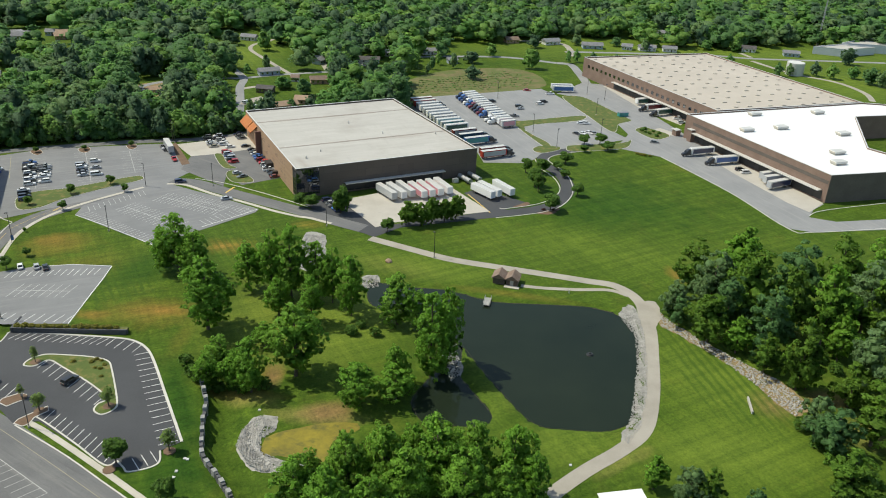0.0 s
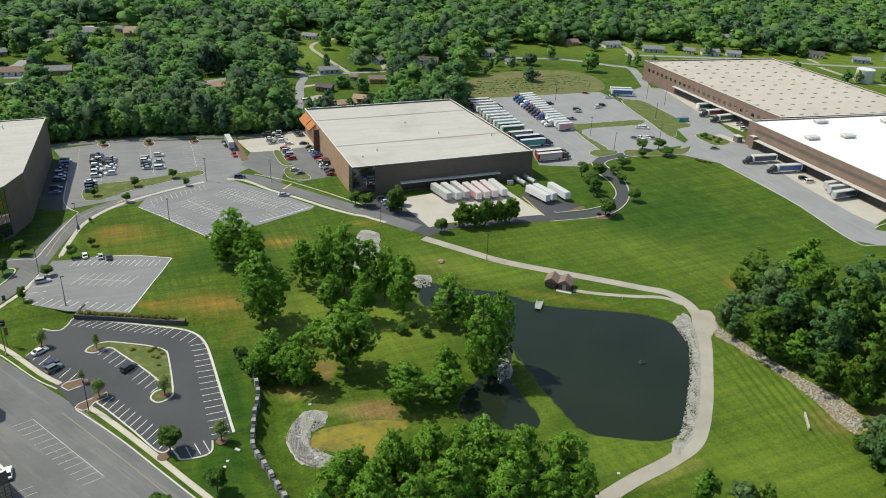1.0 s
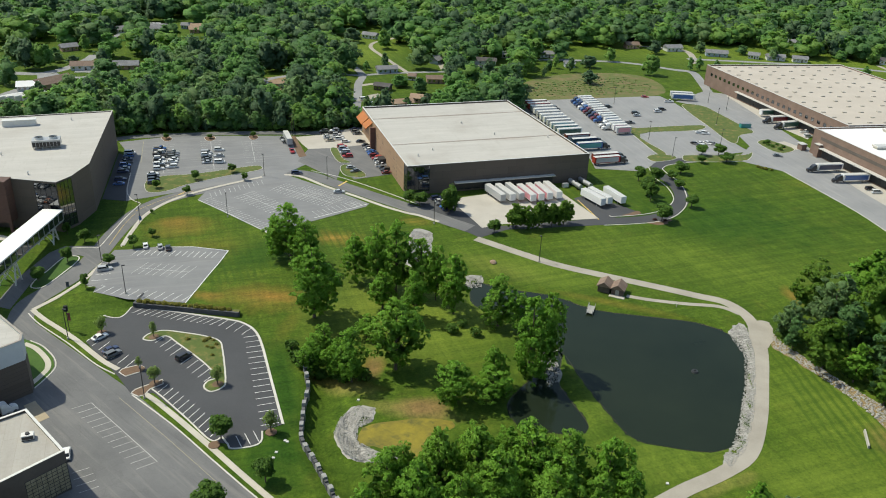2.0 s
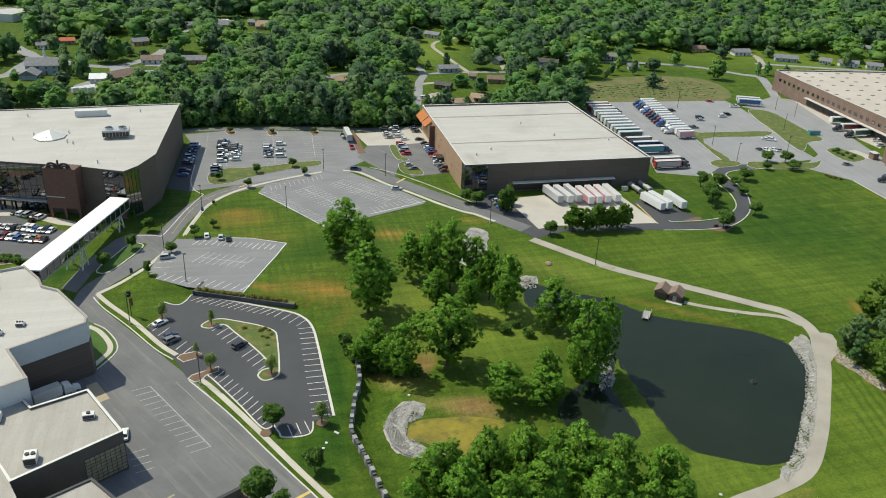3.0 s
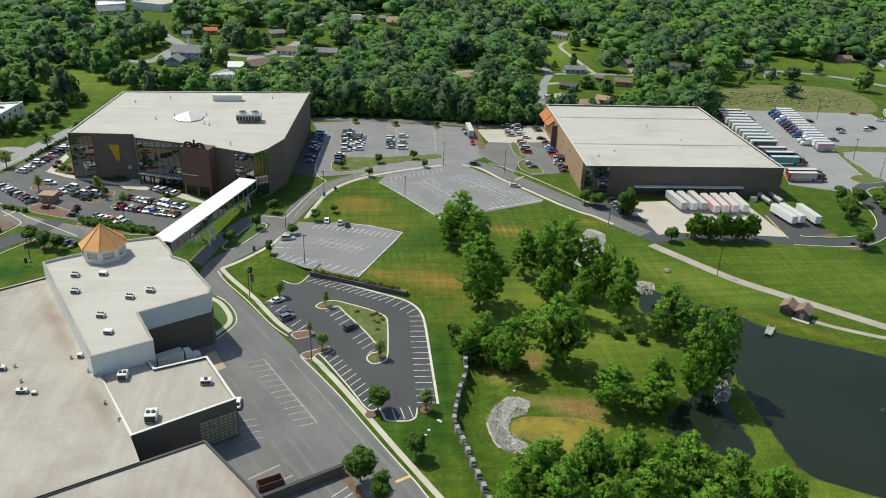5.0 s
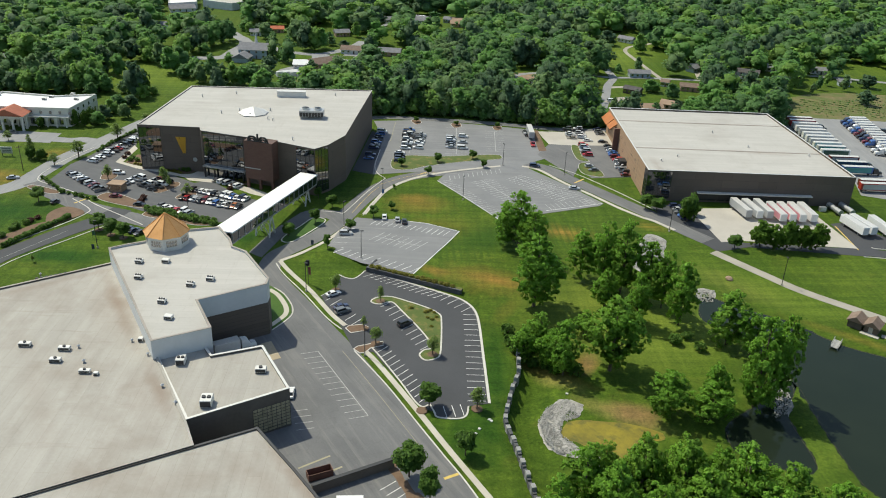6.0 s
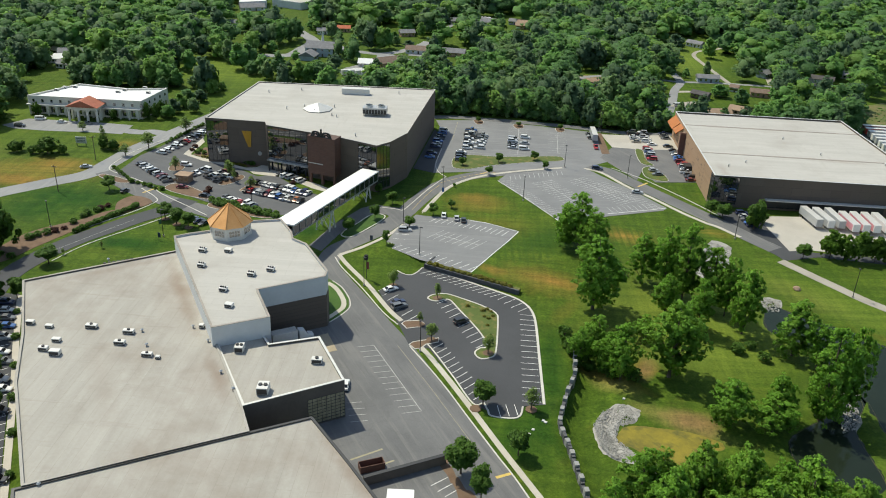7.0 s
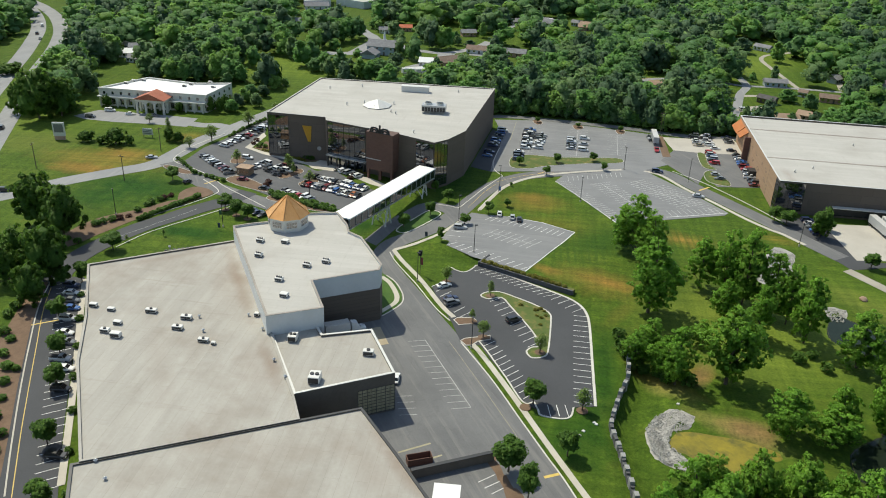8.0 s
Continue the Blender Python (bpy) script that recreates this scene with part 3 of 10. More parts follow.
def off_line(x, y, pts, closed=True):
    """Distance from a point to a line of points."""
    best = 1e9
    for (x0, y0), (x1, y1) in zip(pts, pts[1:] + (pts[:1] if closed else [])):
        dx, dy = x1 - x0, y1 - y0
        u = min(1, max(0, ((x - x0) * dx + (y - y0) * dy) / (dx * dx + dy * dy + 1e-9)))
        best = min(best, math.hypot(x - x0 - u * dx, y - y0 - u * dy))
    return best


def slab_bm(pts, z0, z1):
    """A prism over an outline."""
    pts = ccw(pts)
    bm = bmesh.new()
    low, top = [bm.verts.new((x, y, z0)) for x, y in pts], [bm.verts.new((x, y, z1)) for x, y in pts]
    bm.faces.new(top)
    for i in range(len(pts)):
        j = (i + 1) % len(pts)
        bm.faces.new((low[i], low[j], top[j], top[i]))
    return bm


def drape(bm, lift, step=5.0):
    """Cuts a flat sheet into strips and lays it on the ground."""
    xs, ys = [v.co.x for v in bm.verts], [v.co.y for v in bm.verts]
    for axis, low, high in ((0, min(xs), max(xs)), (1, min(ys), max(ys))):
        at = low + step
        while at < high:
            co, no = [0, 0, 0], [0, 0, 0]
            co[axis], no[axis] = at, 1
            bmesh.ops.bisect_plane(bm, geom=bm.verts[:] + bm.edges[:] + bm.faces[:], plane_co=co, plane_no=no)
            at += step
    bmesh.ops.triangulate(bm, faces=[f for f in bm.faces if len(f.verts) > 4])
    for v in bm.verts:
        v.co.z += height(v.co.x, v.co.y) + lift
    return bm


LEVEL = {}


def stacked(lift):
    """A height of its own for each pavement, so that no two lie in one plane."""
    LEVEL["count"] = LEVEL.get("count", 0) + 1
    return lift + 0.0017 * (LEVEL["count"] % 29)


def paved(name, pts, material, lift, label, category, parent=None, smooth=False, hilly=False):
    pts = curve_through(pts, True, 4) if smooth else list(pts)
    lift = stacked(lift)
    if hilly:
        bm = bmesh.new()
        bm.faces.new([bm.verts.new((x, y, 0)) for x, y in ccw(pts)])
        drape(bm, lift)
    else:
        bm = slab_bm(pts, -0.25, lift)
    ob = part(name, bm, material, parent, "" if parent else label)
    LEVEL[ob.name] = lift
    return ob if parent else tagged(ob, label, category, kind="structure")


def side_line(pts, d, closed=False):
    """The line at distance d to the left of a line."""
    out = []
    n = len(pts)
    for i, p in enumerate(pts):
        a = pts[(i - 1) % n] if closed or i else p
        b = pts[(i + 1) % n] if closed or i + 1 < n else p
        v = (Vector(b) - Vector(a))
        v = v.normalized() if v.length else Vector((1, 0))
        out.append((p[0] - v.y * d, p[1] + v.x * d))
    return out


def ribbon_bm(line, left, right, low, high, closed=False):
    """A band of box section along a line: from left to right of it, from low to high above the ground."""
    a, b = side_line(line, left, closed), side_line(line, -right, closed)
    bm = bmesh.new()
    rows = []
    for (x0, y0), (x1, y1) in zip(a, b):
        z0, z1 = height(x0, y0), height(x1, y1)
        rows.append([bm.verts.new(v) for v in ((x0, y0, z0 + low), (x0, y0, z0 + high), (x1, y1, z1 + high), (x1, y1, z1 + low))])
    pairs = list(zip(rows, rows[1:] + (rows[:1] if closed else [])))[: None if closed else len(rows) - 1]
    for r, s in pairs:
        for i in range(3):
            bm.faces.new((r[i], r[i + 1], s[i + 1], s[i]))
    if not closed:
        bm.faces.new(rows[0])
        bm.faces.new(rows[-1][::-1])
    bmesh.ops.recalc_face_normals(bm, faces=bm.faces[:])
    return bm


def road(name, line, width, material, lift, label, category="road", parent=None):
    line, lift = curve_through(line), stacked(lift)
    ob = part(name, ribbon_bm(line, width / 2, width / 2, -0.2, lift), material, parent, "" if parent else label)
    LEVEL[ob.name] = lift
    return ob if parent else tagged(ob, label, category, kind="structure")


# ---- the lie of the land ----
POND = [(-24.3, 244.0), (-15.5, 241.6), (1.8, 240.4), (16.8, 234.0), (33.5, 233.6), (48.3, 233.1), (57.7, 228.4), (61.2, 218.2), (58.6, 202.2), (54.3, 185.1), (51.7, 174.8), (47.5, 170.5), (42.2, 169.0), (33.5, 169.3), (26.3, 170.6), (20.9, 178.7), (13.7, 192.8), (6.5, 208.7), (0.4, 216.4), (-10.7, 226.0), (-21.8, 228.6)]
SMALL_POND = [(-5.7, 180.5), (2.4, 197.7), (4.0, 206.3), (6.5, 202.5), (5.7, 192.2), (8.8, 184.3), (14.4, 173.3), (11.6, 169.1), (-1.5, 169.1), (-5.4, 174.3)]
BASIN = [(-42.1, 157.8), (-41.8, 160.3), (-38.7, 162.6), (-34.0, 164.6), (-29.6, 166.4), (-26.5, 167.2), (-22.1, 167.5), (-18.4, 167.0), (-20.0, 164.1), (-23.2, 161.9), (-25.6, 159.0), (-25.2, 154.5), (-26.2, 151.7), (-28.7, 151.6), (-33.2, 152.9), (-37.8, 154.0), (-41.1, 155.2)]
POND_EDGE, SMALL_EDGE, BASIN_EDGE = curve_through(POND, True, 3), curve_through(SMALL_POND, True, 3), curve_through(BASIN, True, 3)
# the retaining wall between the two lots, and the block wall over the hollow
WALL_A, WALL_B = (-125.3, 201.8), (-92.2, 203.4)
WALL_RISE = 1.4
BLOCK_WALL = [(-66.1, 188.2), (-63.3, 180.4), (-59.7, 171.7), (-58.5, 164.8), (-57.2, 159.4), (-55.8, 154.0), (-54.4, 150.6), (-51.5, 146.8), (-49.0, 143.8), (-46.3, 140.0), (-44.1, 137.1), (-41.0, 133.0), (-37.5, 128.5)]
BLOCK_LINE = curve_through(BLOCK_WALL, False, 4)


def ease(u):
    u = min(1.0, max(0.0, u))
    return u * u * (3 - 2 * u)


def height(x, y):
    """The ground's height: level, with the hollows of the ponds, the step of the retaining wall and the hollow below the block wall."""
    z = 0.0
    for edge, (x0, x1, y0, y1), deep in ((POND_EDGE, (-40, 75, 155, 260), 1.8), (SMALL_EDGE, (-20, 30, 155, 225), 1.8), (BASIN_EDGE, (-60, 10, 145, 195), 1.2)):
        if x0 < x < x1 and y0 < y < y1:
            d = off_line(x, y, edge) * (-1 if inside(x, y, edge) else 1)
            z = min(z, -deep * ease((2.5 - d) / 5.5))
    dx, dy = WALL_B[0] - WALL_A[0], WALL_B[1] - WALL_A[1]
    span = math.hypot(dx, dy)
    along, behind = ((x - WALL_A[0]) * dx + (y - WALL_A[1]) * dy) / span, (dx * (y - WALL_A[1]) - dy * (x - WALL_A[0])) / span
    if behind > 2.0:
        side = ease(1 - max(-along - 14, along - span, 0) / 14)
        z += WALL_RISE * max(0.0, 1 - (behind - 2.0) / 34) * side
    if -70 < x < -30 and 95 < y < 190:
        d = off_line(x, y, BLOCK_LINE, False)
        east = x > np.interp(y, [p[1] for p in BLOCK_LINE[::-1]], [p[0] for p in BLOCK_LINE[::-1]])
        if east and d > 0.8:
            z = min(z, -2.8 * ease((d - 0.8) / 1.6) * ease((15 - d) / 12))
    return z


# ---- ground and water ----
def make_ground():
    xs = [-6000, -2500, -1200, -700, -450, -300] + [-260 + 2.5 * i for i in range(157)] + [160, 220, 350, 600, 1200, 2500, 6000]
    ys = [-6000, -2000, -600, -100, 0, 50] + [90 + 2.5 * i for i in range(100)] + [360, 420, 520, 700, 1000, 1500, 2500, 6000]
    verts = [(x, y, height(x, y)) for y in ys for x in xs]
    n = len(xs)
    faces = [(j * n + i, j * n + i + 1, (j + 1) * n + i + 1, (j + 1) * n + i) for j in range(len(ys) - 1) for i in range(n - 1)]
    tagged(mesh("ground", verts, faces, GRASS, smooth=True), "mown green lawn with dry yellow and bare clay patches", "lawn", kind="structure")


def make_water(name, edge, label, z, material):
    pts = ccw(side_line(edge, -1.5, True) if area_of(edge) > 0 else side_line(edge, 1.5, True))
    bm = bmesh.new()
    bm.faces.new([bm.verts.new((x, y, z)) for x, y in pts])
    bmesh.ops.triangulate(bm, faces=bm.faces[:])
    tagged(part(name, bm, material, None, label), label, "pond", kind="structure")


make_ground()
make_water("water", POND_EDGE, "dark still pond water with a faint sheen", -0.55, WATER)
make_water("water", SMALL_EDGE, "dark shaded water of a small side pond", -0.55, WATER)
make_water("water", BASIN_EDGE, "shallow basin covered with yellow-green algae", -0.5, ALGAE)


# ---- roads, kerbs and parking ----
def kerb(line, name="kerb", side=0.0, closed=False, wide=0.35, high=0.16, smooth=True, material=None, label="pale concrete kerb along the asphalt"):
    line = curve_through(line, closed) if smooth else list(line)
    if side:
        line = side_line(line, side, closed)
    return tagged(part(name, ribbon_bm(line, wide / 2, wide / 2, -0.2, high, closed), material or KERB, None, label), label, "kerb", kind="structure")


STRIPE_DATA = {}


def stripe(parent, a, b, wide=0.16, material=None, lift=0.075, name="bay_line"):
    """A painted line from a to b, a thin raised skin of paint."""
    material = material or PAINT
    if material.name not in STRIPE_DATA:
        d = bpy.data.meshes.new("painted_line")
        d.from_pydata([(0, -0.5, 0), (1, -0.5, 0), (1, 0.5, 0), (0, 0.5, 0)], [], [(0, 1, 2, 3)])
        d.materials.append(material)
        STRIPE_DATA[material.name] = d
    ob = new(name, STRIPE_DATA[material.name])
    v = Vector(b) - Vector(a)
    lift = LEVEL.get(parent.name, lift) + 0.012
    za, zb = height(*a), height(*b)
    ob.matrix_basis = pose(a[0], a[1], za + lift, 0, -math.degrees(math.atan2(zb - za, v.length)), math.degrees(math.atan2(v.y, v.x))) @ Matrix.Diagonal((v.length, wide, 1, 1))
    ob.parent = parent
    return ob


def bays(parent, a, b, count, deep, lean=0.0, material=None, lift=0.075):
    """count bay lines along a to b, drawn to its left, leaning forward by lean degrees."""
    a, b = Vector(a), Vector(b)
    v = (b - a).normalized()
    d = Matrix.Rotation(radians(90 - lean), 2) @ v
    for i in range(count):
        p = a + (b - a) * (i / max(1, count - 1))
        stripe(parent, p, p + d * deep, material=material, lift=lift)


def yellow_line(parent, pts, lift=0.08, wide=0.14):
    pts = curve_through(pts, False, 4)
    for a, b in zip(pts, pts[1:]):
        stripe(parent, a, b, wide, YELLOW_PAINT, lift, "centre_line")


# round the pond
road("path", [(-27.8, 278.4), (-9.1, 269.0), (3.4, 263.2), (19.6, 258.9), (35.4, 255.1), (50.8, 251.1), (60.2, 248.2), (66.0, 238.4), (66.2, 221.2), (62.9, 201.8), (59.3, 184.7), (54.2, 169.6), (46.5, 160.9), (36.9, 153.0), (28.6, 145.1), (23.6, 139.4), (17.5, 132.2)], 4.0, PATH_STONE, 0.06, "pale concrete service path round the pond", "path")
road("path", [(27.2, 245.5), (34.5, 244.5), (46.0, 244.4), (57.3, 245.1), (63.3, 241.6)], 2.0, PATH_STONE, 0.05, "narrow pale concrete path to the shed", "path")

# the ring road and the service yard
RING = [(-38.8, 111.7), (-54.4, 123.7), (-64.5, 130.5), (-75.9, 138.2), (-88.9, 146.9), (-104.8, 157.2), (-120.0, 166.0), (-135.3, 174.8), (-146.5, 181.2), (-153.4, 186.1), (-157.6, 196.1), (-156.4, 206.6), (-154.9, 218.0), (-156.0, 233.1), (-159.3, 252.4), (-160.5, 269.9), (-156.3, 284.8), (-145.4, 299.6), (-131.9, 315.9), (-120.7, 326.6), (-109.3, 327.2), (-95.4, 320.0), (-81.1, 312.8), (-67.9, 306.1), (-54.5, 299.5), (-41.8, 292.4), (-31.2, 287.1)]
ring = road("road", RING, 7.4, ASPHALT, 0.06, "worn grey asphalt ring road with a faint centre line")
yard = paved("service_yard", [(-150.2, 182.3), (-133.5, 173.9), (-104.8, 157.2), (-74.6, 137.3), (-51.0, 121.1), (-40.0, 109.2), (-60.3, 93.6), (-78.7, 99.7), (-106.0, 120.9), (-144.3, 145.5), (-143.7, 154.4)], ASPHALT, 0.045, "worn asphalt service yard with faded bay lines", "yard")
for a, b in zip([(-106.6, 158.3), (-88.9, 146.9), (-75.9, 138.2)], [(-88.9, 146.9), (-75.9, 138.2), (-68.2, 133.0)]):
    stripe(ring, a, b, 0.12, FADED_YELLOW, name="centre_line")
yellow_line(ring, [(-155.8, 240.4), (-159.7, 258.3), (-160.9, 268.8)])
yellow_line(ring, [(-161.9, 271.3), (-156.7, 285.4), (-149.1, 296.4)])
kerb([(-103.7, 159.9), (-87.7, 150.4), (-73.6, 140.8), (-62.5, 133.3), (-54.9, 128.3), (-44.3, 120.3)])
kerb([(-154.3, 191.4), (-147.6, 186.6), (-134.3, 179.3), (-120.6, 171.0), (-112.9, 167.6)])
SIDEWALK_LABEL = "pale concrete sidewalk beside a narrow grass verge"
road("sidewalk", [(-103.6, 162.6), (-96.8, 159.0), (-86.3, 152.2), (-75.0, 144.5), (-64.7, 137.3), (-55.1, 130.8), (-44.7, 123.9)], 1.5, SIDEWALK, 0.08, SIDEWALK_LABEL, "sidewalk")
road("sidewalk", [(-154.4, 193.6), (-147.2, 189.1), (-134.3, 182.2), (-120.3, 173.4), (-113.1, 169.9)], 1.5, SIDEWALK, 0.08, SIDEWALK_LABEL, "sidewalk")
road("sidewalk", [(-154.4, 193.6), (-151.5, 203.5), (-149.9, 214.5), (-150.4, 224.3), (-150.7, 230.7)], 1.5, SIDEWALK, 0.08, SIDEWALK_LABEL, "sidewalk")
road("sidewalk", [(-151.2, 241.4), (-154.1, 253.8), (-156.4, 266.8), (-155.4, 278.6), (-151.1, 290.1), (-142.0, 303.5), (-128.1, 319.3)], 1.6, SIDEWALK, 0.08, SIDEWALK_LABEL, "sidewalk")
road("sidewalk", [(-119.8, 324.5), (-111.2, 323.8), (-97.2, 315.1), (-83.0, 308.1), (-68.3, 300.1), (-57.5, 295.6)], 1.6, SIDEWALK, 0.08, SIDEWALK_LABEL, "sidewalk")
road("sidewalk", [(-57.5, 295.6), (-53.2, 294.7), (-47.5, 291.9), (-44.2, 290.4)], 1.6, SIDEWALK, 0.08, SIDEWALK_LABEL, "sidewalk")
kerb([(-109.9, 332.2), (-95.9, 328.1), (-81.5, 321.1), (-67.9, 313.4), (-56.2, 306.1)])
kerb([(-167.0, 235.3), (-161.0, 237.4), (-158.4, 238.2), (-159.6, 246.8), (-161.9, 260.5), (-163.3, 273.5), (-163.6, 278.5)])
kerb([(-129.7, 157.3), (-129.5, 163.3), (-130.2, 167.5), (-133.4, 171.6), (-139.6, 176.0), (-144.6, 177.7)])
kerb([(-151.0, 240.2), (-153.8, 250.9), (-155.9, 261.6), (-156.7, 270.7), (-155.2, 280.5)], wide=0.25)
# driveway that passes under the bridge
paved("road", [(-158.2, 239.6), (-170.2, 236.2), (-172.3, 230.1), (-171.3, 211.8), (-167.3, 193.4), (-161.2, 192.4), (-165.4, 210.1), (-165.6, 217.0), (-166.1, 228.3), (-161.2, 230.9), (-157.5, 229.8), (-153.0, 230.3)], ASPHALT, 0.05, "asphalt driveway that passes under the footbridge", "road")
UNDER_ISLE = [(-163.4, 206.4), (-159.8, 207.6), (-159.2, 218.4), (-159.6, 227.0), (-161.6, 229.8), (-165.4, 228.0), (-165.0, 217.6), (-164.9, 210.8)]
paved("traffic_island", UNDER_ISLE, LUSH_GRASS, 0.13, "kerbed island of lush grass beside the footbridge", "island")
kerb(UNDER_ISLE, closed=True, wide=0.4, high=0.18)
paved("road", [(-170.6, 279.6), (-177.2, 291.8), (-184.4, 309.0), (-193.1, 326.0), (-202.4, 331.4), (-189.9, 301.6), (-180.6, 279.0)], FRESH_ASPHALT, 0.045, "asphalt parking strip along the office wall", "parking lot")

lot_a = paved("parking_lot_a", [(-143.7, 287.8), (-144.4, 296.8), (-127.8, 318.6), (-120.1, 325.2), (-109.6, 319.8), (-92.2, 311.2), (-75.2, 301.4), (-75.7, 298.1), (-104.8, 263.9)], GREY_ASPHALT, 0.07, "pale grey asphalt parking lot with white bay lines", "parking lot")
kerb([(-143.7, 287.8), (-129.9, 279.9), (-115.6, 270.9), (-104.8, 263.9)], smooth=False, material=PAINT, wide=0.25, high=0.1)
kerb([(-92.6, 281.8), (-84.7, 290.5), (-75.7, 301.0)], smooth=False, material=PAINT, wide=0.25, high=0.1)
bays(lot_a, (-142.1, 287.4), (-106.2, 264.8), 24, 5.2, 0, SOFT_PAINT)
bays(lot_a, (-127.1, 315.4), (-142.2, 296.1), 12, 5.2, 20, SOFT_PAINT)
for p, q, n in (((-127.9, 298.0), (-101.7, 281.8), 16), ((-117.3, 309.7), (-89.7, 297.9), 17)):
    bays(lot_a, p, q, n, 5.2, 0, SOFT_PAINT)
    bays(lot_a, q, p, n, 5.2, 0, SOFT_PAINT)
    stripe(lot_a, p, q, 0.2, SOFT_PAINT)
bays(lot_a, (-77.6, 300.8), (-105.6, 314.6), 18, 5.2, 0, SOFT_PAINT)
bays(lot_a, (-91.3, 284.2), (-77.8, 299.2), 10, 5.2, 0, SOFT_PAINT)

lot_b = paved("parking_lot_b", [(-151.9, 237.3), (-147.7, 238.7), (-139.2, 243.1), (-126.6, 246.3), (-113.3, 246.3), (-110.4, 205.9), (-128.9, 203.8)] + [(-141.4, 206.0), (-142.7, 209.6), (-147.1, 210.7), (-150.2, 221.9)], GREY_ASPHALT, 0.09, "pale grey asphalt parking lot with white bay lines", "parking lot", hilly=True)
B_LIFT = 0.11
bays(lot_b, (-116.3, 244.5), (-143.8, 239.3), 14, 5.0, 15, lift=B_LIFT)
bays(lot_b, (-141.2, 205.7), (-112.2, 206.4), 11, 5.0, 15, lift=B_LIFT)
p, q = (-136.3, 225.9), (-119.1, 226.9)
bays(lot_b, p, q, 8, 4.8, 10, SOFT_PAINT, B_LIFT)
bays(lot_b, q, p, 8, 4.8, 10, SOFT_PAINT, B_LIFT)
stripe(lot_b, p, q, 0.18, SOFT_PAINT, B_LIFT)
bays(lot_b, (-150.6, 226.8), (-145.6, 209.6), 5, 5.0, lift=B_LIFT)
kerb([(-113.3, 246.3), (-112.5, 236.2), (-111.9, 226.1), (-111.1, 216.0), (-110.4, 205.9)], smooth=False, material=PAINT, wide=0.3, high=0.16)
kerb([(-139.2, 243.1), (-126.6, 246.3), (-113.3, 246.3)], smooth=False, material=PAINT, wide=0.25, high=0.16)

lot_c = paved("parking_lot_c", [(-126.4, 201.9), (-122.6, 202.4), (-107.8, 202.0), (-93.5, 201.4), (-87.8, 199.7), (-83.6, 196.2), (-79.4, 189.8), (-71.0, 174.3), (-61.4, 156.6), (-65.5, 152.9), (-64.4, 149.2), (-65.8, 147.0), (-70.2, 145.2), (-71.9, 146.6), (-75.5, 146.7), (-98.8, 162.0), (-104.2, 160.3), (-111.7, 167.0), (-125.7, 177.9), (-129.1, 180.8), (-127.2, 186.1), (-130.8, 194.2), (-126.7, 195.4), (-126.1, 198.0)], FRESH_ASPHALT, 0.06, "dark fresh asphalt parking lot with white bay lines", "parking lot")
kerb([(-126.2, 202.1), (-122.6, 202.4), (-107.8, 202.0), (-93.5, 201.4), (-87.8, 199.7), (-83.6, 196.2), (-79.4, 189.8), (-71.0, 174.3), (-61.4, 156.6)], wide=0.7)
kerb([(-65.5, 152.9), (-64.4, 149.2), (-65.8, 147.0), (-70.2, 145.2), (-71.9, 146.6), (-74.3, 148.8)], wide=0.45)
kerb([(-74.3, 148.8), (-76.5, 147.1), (-85.4, 153.5), (-95.8, 160.8), (-100.1, 163.5)], wide=0.4)
kerb([(-126.4, 201.9), (-126.1, 198.0), (-126.7, 195.4), (-128.9, 194.7), (-132.0, 195.3)], wide=0.4)
bays(lot_c, (-62.5, 157.0), (-82.1, 195.0), 16, 4.6)
bays(lot_c, (-85.9, 198.6), (-94.5, 201.5), 4, 4.6)
bays(lot_c, (-96.4, 201.3), (-122.4, 202.1), 13, 4.6, 28)
bays(lot_c, (-100.0, 163.3), (-77.0, 148.2), 12, 4.6, -20)
bays(lot_c, (-129.1, 180.8), (-111.8, 170.5), 7, 4.8, -22)
bays(lot_c, (-68.2, 146.2), (-64.8, 148.9), 3, 4.6)
bays(lot_c, (-86.8, 173.8), (-108.5, 188.8), 10, 4.6, -18)
# planted islands of the dark lot
ISLE = [(-114.0, 185.6), (-113.7, 188.6), (-110.6, 191.2), (-104.6, 191.4), (-97.5, 191.0), (-92.5, 189.5), (-89.7, 185.5), (-83.0, 171.8), (-82.3, 168.0), (-84.5, 165.6), (-87.1, 167.1), (-87.2, 169.8), (-86.0, 172.3), (-91.8, 177.8), (-102.9, 185.3), (-108.3, 188.5), (-111.0, 185.4)]
isle = paved("traffic_island", ISLE, GRASS_TUFT, 0.14, "grassy kerbed traffic island with mulch beds", "island", smooth=True)
kerb(ISLE, closed=True, wide=0.45, high=0.2)
for pts in ([(-104.3, 160.5), (-104.1, 162.2), (-102.2, 164.5), (-99.3, 168.0), (-98.2, 166.2), (-100.5, 163.2), (-100.6, 160.6), (-101.8, 159.6)], [(-112.2, 168.6), (-112.1, 170.3), (-108.9, 172.9), (-106.9, 172.4), (-106.9, 170.0), (-109.5, 167.2)]):
    paved("traffic_island", pts, MULCH, 0.14, "narrow kerbed island with brown mulch and weeds", "island")
    kerb(pts, closed=True, wide=0.3, high=0.2, smooth=False)

# service yard lines
bays(yard, (-85.3, 137.3), (-112.1, 154.7), 13, 4.8, 12, FADED_PAINT)
stripe(yard, (-112.1, 154.7), (-85.3, 137.3), 0.2, FADED_PAINT)
